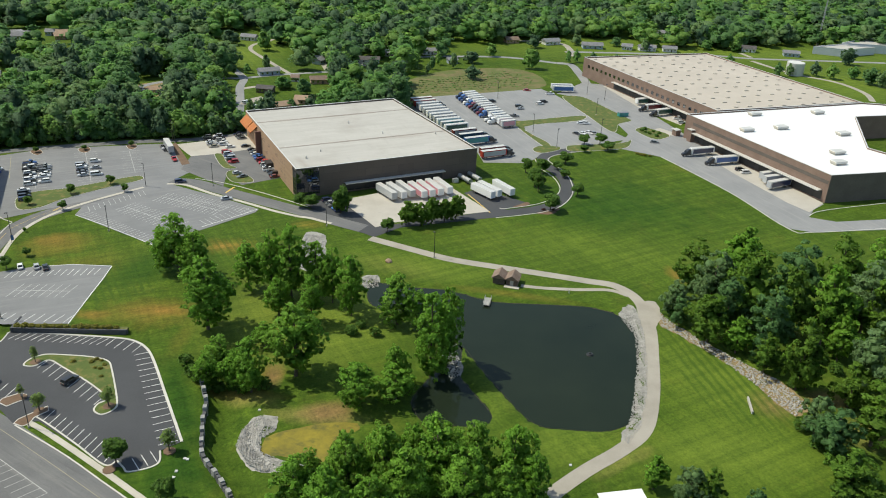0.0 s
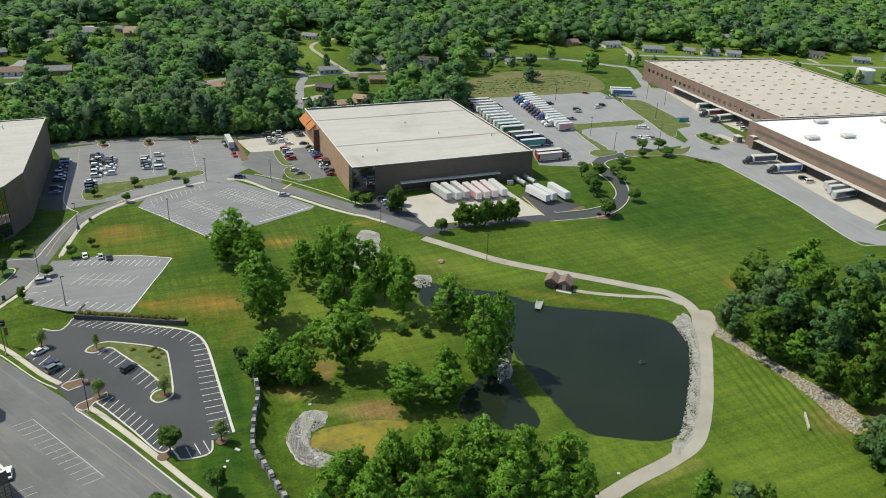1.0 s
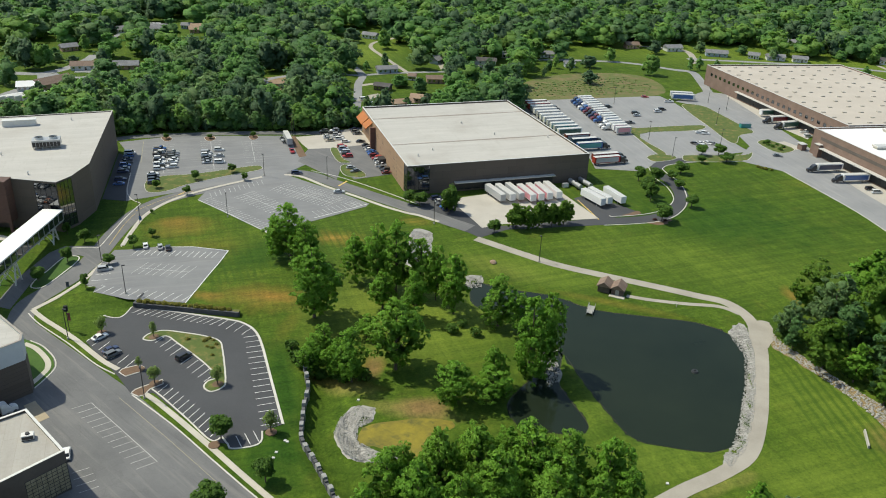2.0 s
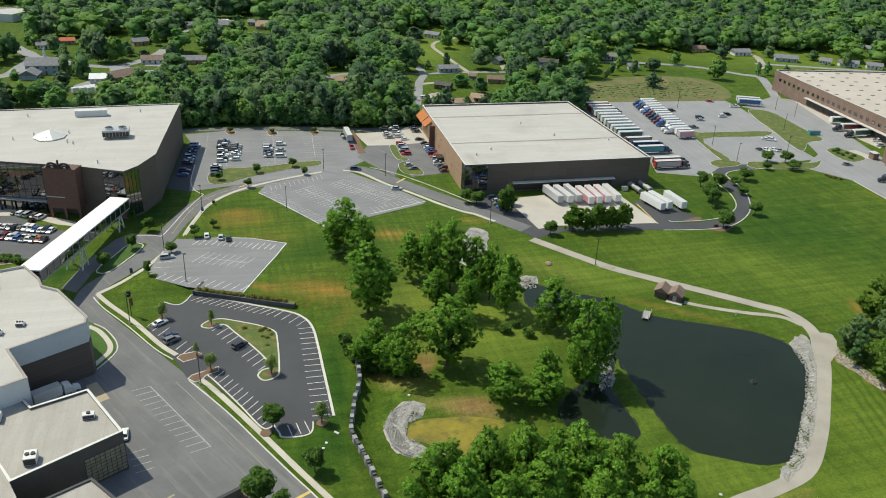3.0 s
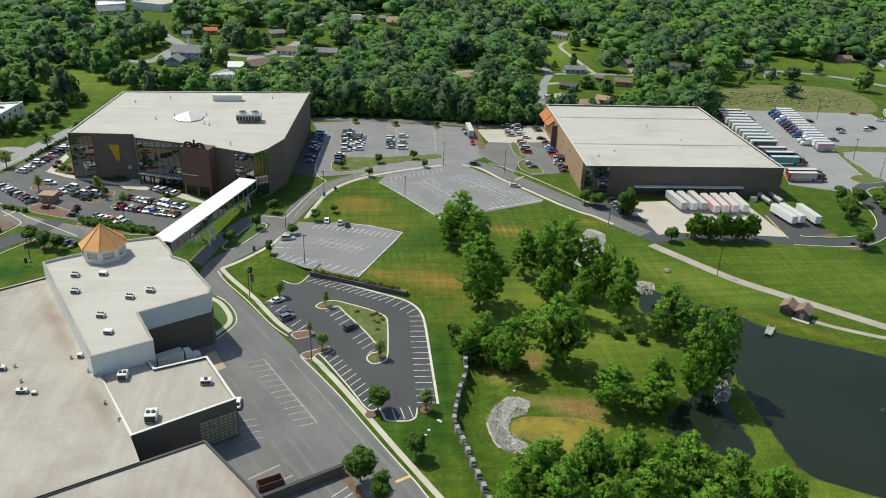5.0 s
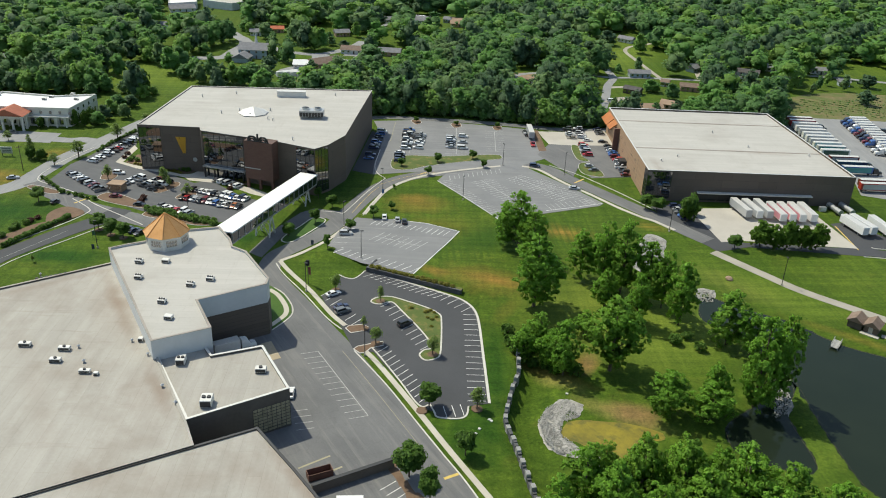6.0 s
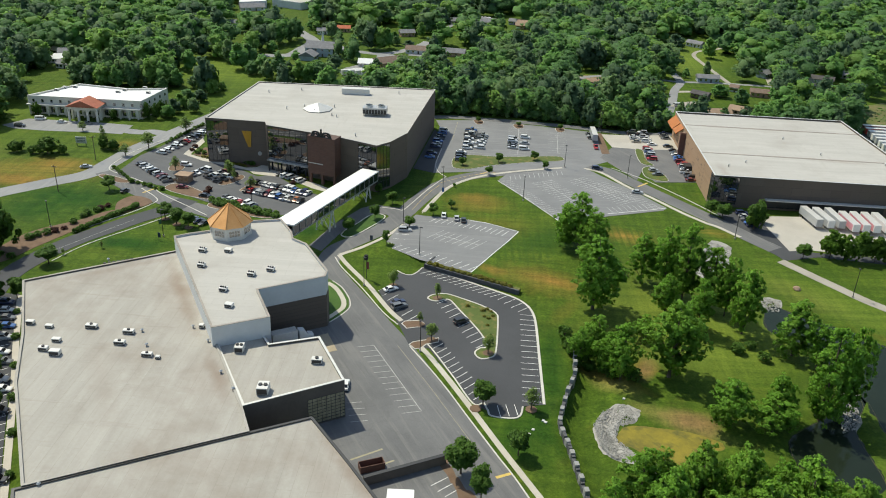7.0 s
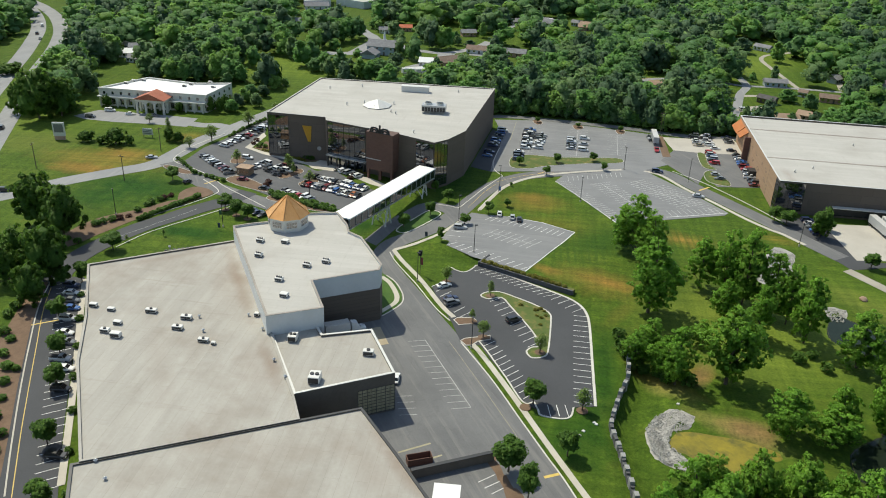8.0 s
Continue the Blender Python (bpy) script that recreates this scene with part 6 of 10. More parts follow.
for i in range(7):
    a = Vector((-176.2, 147.6)).lerp(Vector((-142.7, 124.4)), i / 6)
    drain = base("downpipe", "slim dark downpipe on the white wall", "downpipe", pose(a.x + 0.4, a.y - 0.2, W4_TOP - 0.35))
    part("pipe", boxes((-0.12, 0.12, -0.12, 0.12, 0, 4.6)), DARK_METAL, drain)

# the long warehouses in the east
LONG = ccw([(90.6, 558.7), (183.3, 590.8), (240.0, 468.1), (146.5, 435.3)])
long_house = shell("long_warehouse", "long brown warehouse with a tan gravel roof", "warehouse", LONG, 13.0, BROWN_WALL, ROOF_TAN)
a, b = (90.6, 558.7), (146.5, 435.3)
wall_m = on_wall(a, b)
l_long = (Vector(b) - Vector(a)).length
for i in range(24):
    u = 6 + i * (l_long - 14) / 24
    window_grid(long_house, wall_m, u, u + 2.2, 7.2, 9.0, 1, 1, MIRROR_GLASS, DARK_METAL, 0.08)
fitted("canopy", wall_m, COPING, long_house, (l_long * 0.28, l_long - 1, -2.4, 0, 4.9, 5.25), label="long pale canopy over dock doors")
fitted("dock_recess", wall_m, DOCK_DARK, long_house, (l_long * 0.28, l_long - 1, -0.08, 0, 0.8, 4.8), label="dark row of dock doors")
for i in range(20):
    u = l_long * 0.29 + i * 4.6
    if u < l_long - 4:
        fitted("dock_door", wall_m, DARK_METAL, long_house, (u, u + 2.8, -0.2, -0.09, 1.1, 4.2))
c = (183.3, 590.8)
across, down = Vector(c) - Vector(a), Vector(b) - Vector(a)
for j in range(13):
    for i in range(9):
        u, v = (i + 0.5 + 0.12 * math.sin(i * 3 + j)) / 9, (j + 0.5 + 0.1 * math.sin(j * 5 + i)) / 13
        q = Vector(a) + across * u + down * v
        skylight(pose(q.x, q.y, 12.3, 0, 0, 19), (2.4, 1.2, 0.5), "weathered rooftop skylight on a gravel roof")
WHITE_HOUSE = ccw([(127.4, 425.6), (239.4, 466.8), (275.2, 463.0), (267.3, 447.8), (222.2, 435.2), (203.6, 379.3), (220.3, 357.2), (216.5, 349.9), (168.0, 336.4)])
white_house = shell("white_roof_warehouse", "brown warehouse with a brilliant white membrane roof", "warehouse", WHITE_HOUSE, 13.05, BROWN_WALL, ROOF_WHITE)
a, b = (127.4, 425.6), (168.0, 336.4)
wall_m = on_wall(a, b)
l_long = (Vector(b) - Vector(a)).length
fitted("dark_band", wall_m, DARK_WALL, white_house, (6, l_long - 0.5, -0.06, 0, 8.6, 10.2), label="dark brown band of windows")
fitted("canopy", wall_m, COPING, white_house, (9, l_long - 3, -2.6, 0, 5.0, 5.4), label="long white canopy over dock doors")
fitted("dock_recess", wall_m, DOCK_DARK, white_house, (9, l_long - 2.5, -0.08, 0, 0.8, 4.9), label="dark row of dock doors")
for i in range(22):
    u = 10 + i * (l_long - 16) / 22
    fitted("dock_door", wall_m, DARK_METAL, white_house, (u, u + 2.7, -0.22, -0.09, 1.1, 4.2))
    fitted("bumper", wall_m, BLACK, white_house, (u - 0.2, u + 2.9, -0.5, -0.1, 0.8, 1.1))
fitted("stair_box", wall_m, BROWN_WALL, white_house, (5.5, 8.5, -2.2, 0, 0, 6.5), label="brown stair enclosure")
fitted("stair_roof", wall_m, COPING, white_house, (5.2, 8.8, -2.6, 0, 6.5, 6.8))
fitted("stair_box", wall_m, BROWN_WALL, white_house, (-6, -2.5, -3.0, 0, 0, 3.2), label="brown entrance porch")
fitted("stair_roof", wall_m, COPING, white_house, (-6.4, -2.1, -3.4, 0, 3.2, 3.5))
a, b = (168.0, 336.4), (216.5, 349.9)
# This front faces away from the sun; its shade is painted as darker brown.
fitted("dark_facing", on_wall(a, b), DARK_WALL, white_house, (0.0, (Vector(b) - Vector(a)).length, -0.1, 0, 0, 12.9), label="front wall in darker brown, shade put into the colour")
for x, y in [(165.7, 431.7), (203.5, 441.0), (151.6, 400.8), (171.3, 407.7), (200.7, 401.4), (184.6, 369.9), (178.7, 354.7)]:
    b = base("roof_ventilator", "pale boxy rooftop ventilator on a white roof", "ventilator", pose(x, y, 12.35, 0, 0, 20), "roof ventilators")
    part("curb", boxes((-3.0, 3.0, -1.7, 1.7, -0.02, 0.6)), SIDEWALK, b)
    part("hood", rounded(boxes((-3.4, 3.4, -2.1, 2.1, 0.75, 1.7)), 0.15), COPING, b)
    part("louvre", boxes((-2.9, 2.9, -1.6, 1.6, 0.6, 0.76)), GREY_METAL, b)
    part("end_cap", boxes((-3.46, -3.39, -1.8, 1.8, 0.85, 1.55), (3.39, 3.46, -1.8, 1.8, 0.85, 1.55)), SIDEWALK, b)
p = (249.6, 592.6)
tank = base("water_tank", "squat white cylindrical water tank", "tank", pose(p[0], p[1], 0))
for r, z0, z1, m, name in ((6.2, -0.2, 8.6, COPING, "shell"), (6.0, 8.6, 8.9, PALE_METAL, "lid")):
    bm = bmesh.new()
    bmesh.ops.create_cone(bm, cap_ends=True, segments=28, radius1=r, radius2=r, depth=z1 - z0)
    bmesh.ops.translate(bm, verts=bm.verts, vec=(0, 0, (z0 + z1) / 2))
    part(name, bm, m, tank, smooth=False)

# the white office with the red portico
OFF = ccw([(-375.8, 230.5), (-375.1, 259.9), (-348.2, 269.0), (-334.6, 281.8), (-325.3, 257.0)])
office = shell("white_office", "two-storey cream office with a white roof and arcade", "office building", OFF, 9.0, STUCCO, ROOF_WHITE)
a, b = (-375.8, 230.5), (-325.3, 257.0)
wall_m = on_wall(a, b)
l_long = (Vector(b) - Vector(a)).length
fitted("ledge", wall_m, COPING, office, (0, l_long, -2.2, 0, 4.9, 5.3), label="white arcade roof ledge")
for i in range(13):
    u = 1.5 + i * (l_long - 3) / 12
    fitted("column", wall_m, STUCCO, office, (u - 0.35, u + 0.35, -2.1, -1.5, 0, 4.9))
    window_grid(office, wall_m, u + 0.9, u + 2.0, 6.0, 7.4, 1, 1, MIRROR_GLASS, DARK_METAL, 0.06)
    window_grid(office, wall_m, u + 0.7, u + 2.4, 1.0, 3.8, 1, 1, MIRROR_GLASS, DARK_METAL, 0.06)
a2, b2 = (-325.3, 257.0), (-334.6, 281.8)
east_m = on_wall(a2, b2)
for i in range(5):
    u = 2 + i * 5.2
    window_grid(office, east_m, u, u + 1.2, 6.0, 7.4, 1, 1, MIRROR_GLASS, DARK_METAL, 0.06)
    window_grid(office, east_m, u, u + 1.4, 1.0, 3.4, 1, 1, MIRROR_GLASS, DARK_METAL, 0.06)
def arches(name, x0, x1, y0, y1, spring, top, count, pier):
    """Spandrels over a row of round arches between piers, in the frame of the front wall."""
    bm = bmesh.new()
    step = (x1 - x0) / count
    for i in range(count):
        a, b = x0 + i * step + pier / 2, x0 + (i + 1) * step - pier / 2
        rad, mid_x = (b - a) / 2, (a + b) / 2
        line = [(mid_x - rad * math.cos(math.pi * k / 8), min(top - 0.1, spring + rad * math.sin(math.pi * k / 8))) for k in range(9)]
        for (xa, za), (xb, zb) in zip(line, line[1:]):
            v = [bm.verts.new(q) for q in ((xa, y0, za), (xb, y0, zb), (xb, y0, top), (xa, y0, top), (xa, y1, za), (xb, y1, zb), (xb, y1, top), (xa, y1, top))]
            for f in ((0, 1, 2, 3), (7, 6, 5, 4), (0, 4, 5, 1), (3, 2, 6, 7)):
                bm.faces.new([v[k] for k in f])
    ob = part(name, bm, STUCCO, office)
    ob.matrix_basis = wall_m
    return ob


arches("arcade", 1.5, l_long - 1.5, -2.1, -1.6, 3.2, 4.9, 12, 0.7)
arches("portico_arch", l_long * 0.42, l_long * 0.42 + 14.8, -9.0, -8.3, 4.0, 6.0, 3, 1.0)
for dx, y0 in ((0, -9), (4.6, -9), (9.2, -9), (13.8, -9), (0, -5.5), (13.8, -5.5)):
    fitted("portico_column", wall_m, STUCCO, office, (l_long * 0.42 + dx, l_long * 0.42 + dx + 1.0, y0, y0 + 0.8, 0, 6.0))
fitted("portico_lintel", wall_m, STUCCO, office, (l_long * 0.42, l_long * 0.42 + 14.8, -9.1, -2, 6.0, 7.2))
bm = bmesh.new()
x0, x1, xm = l_long * 0.42 - 0.6, l_long * 0.42 + 15.4, l_long * 0.42 + 7.4
v = [bm.verts.new(q) for q in ((x0, -9.8, 7.2), (x1, -9.8, 7.2), (xm, -9.6, 10.4), (x0, 0.5, 7.2), (x1, 0.5, 7.2), (xm, 0.5, 10.4))]
for f in ((0, 1, 2), (3, 5, 4), (0, 2, 5, 3), (1, 4, 5, 2), (0, 3, 4, 1)):
    bm.faces.new([v[i] for i in f])
ob = part("portico_roof", bm, RED_TILE, office, "red tiled gable roof")
ob.matrix_basis = wall_m
for x, y in [(-374.4, 245.9), (-375.6, 251.2), (-372.8, 255.4), (-348.5, 262.3), (-348.8, 266.8), (-336.2, 270.8), (-344.4, 275.8)]:
    roof_unit(pose(x, y, 8.3, 0, 0, 24), (2.0, 1.4, 1.1), 0, "small grey rooftop unit on a white roof")


# ---- trees ----
def leaf_cards(rng, centres, radii, count, size, ragged=0.5):
    """Small leaf clumps, as bent pairs of triangles, over the skins of several lobes. Returns vertices (4 a clump) and soft normals."""
    lobe = rng.choice(len(centres), count, p=radii ** 2 / np.sum(radii ** 2))
    d = rng.normal(size=(count, 3))
    d /= np.linalg.norm(d, axis=1)[:, None]
    d[:, 2] = np.where(d[:, 2] < -0.55, -d[:, 2], d[:, 2])
    at = centres[lobe] + d * (radii[lobe] * rng.uniform(1.02 - 0.6 * ragged, 1.02 + 0.3 * ragged, count))[:, None] * np.array([1, 1, 0.85])
    n = d * 0.8 + rng.normal(scale=0.8 * ragged, size=(count, 3)) + np.array([0, 0, 0.5])
    n /= np.linalg.norm(n, axis=1)[:, None]
    a = np.cross(n, rng.normal(size=(count, 3)))
    a /= np.linalg.norm(a, axis=1)[:, None]
    b = np.cross(n, a)
    s = (size * rng.uniform(0.55, 1.35, count))[:, None]
    lift = n * s * 0.35
    v = np.stack([at - a * s, at - b * s * 0.7 - lift * rng.uniform(-1, 1, (count, 1)), at + a * s, at + b * s * 0.7 - lift], 1)
    soft = d * 0.55 + np.array([0, 0, 0.7]) + rng.normal(scale=0.5 * ragged, size=(count, 3))
    soft /= np.linalg.norm(soft, axis=1)[:, None]
    return v.reshape(-1, 3), np.repeat(soft, 4, axis=0)


def lump():
    """A round-cornered lump of 24 quads: vertices on the unit sphere, and faces."""
    index, verts, faces = {}, [], []
    for axis in range(3):
        for sign in (-1, 1):
            for i in range(2):
                for j in range(2):
                    face = []
                    for u, v in ((i, j), (i + 1, j), (i + 1, j + 1), (i, j + 1)):
                        p = [0, 0, 0]
                        p[axis], p[(axis + 1) % 3], p[(axis + 2) % 3] = sign, u - 1, v - 1
                        key = tuple(p)
                        if key not in index:
                            index[key] = len(verts)
                            verts.append(Vector(p).normalized()[:])
                        face.append(index[key])
                    faces.append(face if sign > 0 else face[::-1])
    return np.array(verts), np.array(faces)


LUMP, LUMP_FACES = lump()


CUBE = np.array([(x, y, z) for z in (-1, 1) for y in (-1, 1) for x in (-1, 1)]) / 3 ** 0.5
CUBE_FACES = np.array([(0, 2, 3, 1), (4, 5, 7, 6), (0, 1, 5, 4), (2, 6, 7, 3), (0, 4, 6, 2), (1, 3, 7, 5)])


def with_cores(rng, v, n, c, r, share, lump=(LUMP, LUMP_FACES)):
    """Adds a leafy lump inside every lobe, so that a crown is not seen through."""
    verts, soft, faces = [v], [n], [np.arange(len(v)).reshape(-1, 4)]
    k = len(v)
    shape, shape_faces = lump
    up = shape * 0.7 + np.array([0, 0, 0.6])
    up /= np.linalg.norm(up, axis=1)[:, None]
    for at, rad in zip(c, r):
        verts.append(at + shape * rad * share * rng.uniform(0.82, 1.15, (len(shape), 1)))
        soft.append(up)
        faces.append(shape_faces + k)
        k += len(shape)
    return np.concatenate(verts), np.concatenate(soft), np.concatenate(faces)


def crown_shape(rng, tall, wide, lobes, start=0.28, taper=0.56):
    """Lobes of a crown: centres and radii; tall is the tree's height, wide the crown's radius."""
    c, r = [], []
    for i in range(lobes):
        u = (i + 0.5) / lobes
        girth = wide * math.sin(math.pi * (0.24 + taper * u)) ** 0.8 * rng.uniform(0.82, 1.12)
        rad = girth * rng.uniform(0.42, 0.60)
        z = tall * start + rad * 0.9 + (tall * (1 - start) - rad * 2.0) * u ** 1.1
        turn = i * 2.4 + rng.uniform(-0.8, 0.8)
        out = girth * rng.uniform(0.25, 0.60) * (1 - 0.6 * u ** 3)
        c.append((math.cos(turn) * out, math.sin(turn) * out, z))
        r.append(rad)
    return np.array(c), np.array(r)


def bough_cards(rng, c, r, boughs, each, girth, size, ragged=0.3, rise=0.2):
    """Leaf clumps in many small boughs over the outer skin of the lobes. Returns vertices (4 a clump) and soft normals."""
    pick = rng.choice(len(c), boughs * 6, p=r ** 2 / np.sum(r ** 2))
    deep = np.arange(boughs * 6) % 4 == 3
    d = rng.normal(size=(boughs * 6, 3))
    d[:, 2] += 0.35
    d /= np.linalg.norm(d, axis=1)[:, None]
    at = c[pick] + d * (r[pick] * np.where(deep, rng.uniform(0.35, 0.75, boughs * 6), rng.uniform(0.84, 1.16, boughs * 6)))[:, None]
    gap = np.linalg.norm(at[:, None] - c[None], axis=2) / r[None]
    gap[np.arange(len(at)), pick] = 9.0
    free = np.flatnonzero(gap.min(axis=1) > np.where(deep, 0.0, 0.86))[:boughs]
    at, d, deep = at[free], d[free], np.repeat(deep[free], each)
    mid = np.array([0, 0, (c[:, 2] * r).sum() / r.sum()])
    whole = (at - mid) / np.array([1, 1, 1.5])
    whole /= np.linalg.norm(whole, axis=1)[:, None]
    out = d * 0.5 + whole * 0.6
    out /= np.linalg.norm(out, axis=1)[:, None]
    n = len(at) * each
    at, out = np.repeat(at, each, axis=0), np.repeat(out, each, axis=0)
    rad = np.repeat(girth * rng.uniform(0.6, 1.35, len(free)), each)
    e = rng.normal(size=(n, 3))
    e /= np.linalg.norm(e, axis=1)[:, None]
    e = e + out * 0.45 + np.array([0, 0, 0.25])
    e /= np.linalg.norm(e, axis=1)[:, None]
    at = at + e * (rad * rng.uniform(0.45, 1.12, n))[:, None] * np.array([1, 1, 0.72])
    at[:, 2] = np.maximum(at[:, 2], 0.02 * c[:, 2].max())
    f = e * 0.8 + rng.normal(scale=0.55, size=(n, 3)) + np.array([0, 0, 0.4])
    f /= np.linalg.norm(f, axis=1)[:, None]
    a = np.cross(f, rng.normal(size=(n, 3)))
    a /= np.linalg.norm(a, axis=1)[:, None]
    b = np.cross(f, a)
    s = (size * rng.uniform(0.55, 1.4, n) * np.where(deep, 1.9, 1.0))[:, None]
    lift = f * s * 0.35
    v = np.stack([at - a * s, at - b * s * 0.7 - lift * rng.uniform(-1, 1, (n, 1)), at + a * s, at + b * s * 0.7 - lift], 1)
    soft = e * 0.55 + out * 0.75 + np.array([0, 0, rise]) + rng.normal(scale=ragged, size=(n, 3))
    soft /= np.linalg.norm(soft, axis=1)[:, None]
    return v.reshape(-1, 3), np.repeat(soft, 4, axis=0)


def ball_shape(rng, tall, wide, lobes):
    """Lobes of a dense round crown on a short stem."""
    d = rng.normal(size=(lobes, 3))
    d /= np.linalg.norm(d, axis=1)[:, None]
    high = tall * 0.40
    c = d * np.array([wide * 0.58, wide * 0.58, high * 0.58]) + np.array([0, 0, tall * 0.58])
    return c, rng.uniform(0.38, 0.52, lobes) * wide


def mesh_from_arrays(name, verts, quads, material, normals=None):
    data = bpy.data.meshes.new(name)
    data.vertices.add(len(verts))
    data.vertices.foreach_set("co", np.asarray(verts, np.float32).ravel())
    data.loops.add(quads.size)
    data.loops.foreach_set("vertex_index", quads.astype(np.int32).ravel())
    data.polygons.add(len(quads))
    data.polygons.foreach_set("loop_start", np.arange(0, quads.size, quads.shape[1], dtype=np.int32))
    data.polygons.foreach_set("loop_total", np.full(len(quads), quads.shape[1], np.int32))
    data.update(calc_edges=True)
    data.validate()
    if normals is not None:
        data.polygons.foreach_set("use_smooth", [True] * len(data.polygons))
        data.normals_split_custom_set_from_vertices(normals.tolist())
    data.materials.append(material)
    return data


def limb_into(verts, faces, a, b, ra, rb, sides=6):
    a, b = Vector(a), Vector(b)
    q = (b - a).to_track_quat("Z", "Y")
    k = len(verts)
    for at, r in ((a, ra), (b, rb)):
        for i in range(sides):
            t = 2 * math.pi * i / sides
            verts.append(tuple(at + q @ Vector((math.cos(t) * r, math.sin(t) * r, 0))))
    for i in range(sides):
        j = (i + 1) % sides
        faces.append((k + i, k + j, k + sides + j, k + sides + i))


def make_tree(seed, tall, wide, cards, size, label, group, lobes=9, start=0.28, leaves=None, boughs=0, ball=False, cores=0.0, taper=0.56):
    rng = np.random.default_rng(seed)
    c, r = ball_shape(rng, tall, wide, lobes) if ball else crown_shape(rng, tall, wide, lobes, start, taper)
    b = base("tree", label, "tree", group=group)
    verts, faces = [], []
    girth = 0.018 * tall + 0.05
    limb_into(verts, faces, (0, 0, -0.3), (0, 0, tall * start), girth, girth * 0.75)
    limb_into(verts, faces, (0, 0, tall * start), (0.1, 0, tall * 0.8), girth * 0.75, girth * 0.15)
    for (x, y, z), rad in zip(c, r):
        limb_into(verts, faces, (0, 0, max(tall * start * 0.8, z - rad * 1.4)), (x, y, z), girth * 0.35, girth * 0.08, 4)
    mesh("trunk", verts, faces, BARK, b)
    if boughs:
        v, n = bough_cards(rng, c, r, boughs, cards // boughs, wide * (0.15 if boughs < 160 else 0.125), size)
    else:
        v, n = leaf_cards(rng, c, r, cards, size, 0.5)
    q = np.arange(len(v)).reshape(-1, 4)
    if cores:
        v, n, q = with_cores(rng, v, n, c, r, cores)
    crown = new("crown", mesh_from_arrays("crown", v, q, leaves or LEAVES, n))
    crown.parent = b
    return b


def plant(kinds, spots):
    """Copies of the kinds at (x, y, height, radius), each with its own turn."""
    rng = random.Random(5)
    for i, (x, y, tall, wide) in enumerate(spots):
        b, t0, w0 = kinds[i % len(kinds)]
        made = copy_thing(b, pose(x, y, height(x, y), 0, 0, rng.uniform(0, 360)))
        made.scale = (wide / w0, wide / w0, tall / t0)


def drop(kinds):
    for b, _, _ in kinds:
        for o in (*b.children_recursive, b):
            bpy.data.objects.remove(o)


GROVE = [(-89.6, 245.2, 22.2, 7.6), (-69.6, 208.7, 25.4, 8.4), (-63.2, 234.2, 18.9, 5.3), (-55.5, 232.7, 23.7, 5.2), (-48.5, 230.3, 27.6, 6.1), (-40.3, 230.0, 22.0, 5.4), (-39.0, 186.4, 24.5, 7.9), (-27.9, 220.6, 22.9, 5.1), (-34.8, 228.0, 20.3, 4.1), (-13.2, 216.5, 18.9, 6.5), (-2.1, 189.9, 28.3, 6.2), (2.5, 194.9, 28.6, 5.0), (-20.5, 174.3, 14.1, 5.5), (-10.9, 177.9, 10.5, 5.6), (-49.6, 178.7, 18.4, 5.0), (-60.6, 189.9, 12.7, 4.6), (-62.1, 180.7, 10.7, 3.6), (-54.2, 180.5, 14.3, 3.9), (-81.9, 238.6, 20.3, 5.1), (-6.5, 212.8, 15.1, 3.8), (-39.4, 215.0, 17.8, 4.4), (-50.3, 218.6, 14.1, 4.5), (-11.4, 184.0, 14.0, 3.8), (-50.8, 200.5, 8.2, 3.4)] + [(-96.8, 250.0, 15.6, 3.7)]
GROVE_NEAR = [(-29.1, 131.8, 18.9, 5.6), (-18.8, 137.0, 22.5, 5.0), (-10.7, 137.8, 24.9, 5.6), (0.7, 140.7, 23.2, 6.8), (9.3, 140.8, 23.1, 6.1), (17.6, 141.8, 21.6, 6.1), (-21.0, 124.2, 23.9, 5.9), (-5.2, 129.3, 25.4, 6.5), (6.5, 129.9, 23.9, 6.4), (15.6, 129.7, 22.3, 5.2), (-31.5, 122.4, 18.2, 4.7), (-12.5, 123.8, 22.3, 5.8), (-4.6, 143.5, 20.5, 4.4), (-26.4, 136.3, 17.3, 3.8), (21.8, 136.5, 18.3, 4.7)]
EAST_WOOD = [(86.9, 249.5, 19.4, 6.1), (100.1, 244.6, 26.4, 8.1), (87.4, 232.0, 23.6, 6.5), (97.4, 223.9, 27.9, 7.6), (115.7, 234.5, 27.7, 8.4), (130.8, 239.6, 28.1, 8.0), (148.6, 245.1, 28.5, 8.1), (75.2, 229.1, 14.5, 4.0), (82.1, 214.2, 16.8, 6.1), (96.7, 206.0, 25.7, 7.1), (100.7, 190.5, 23.8, 5.1), (117.4, 215.5, 27.4, 7.3), (132.4, 221.8, 28.8, 8.0), (106.6, 219.6, 24.8, 7.1), (89.0, 219.8, 21.9, 6.2), (134.3, 210.6, 30.7, 7.2), (118.8, 206.2, 15.6, 5.1)]
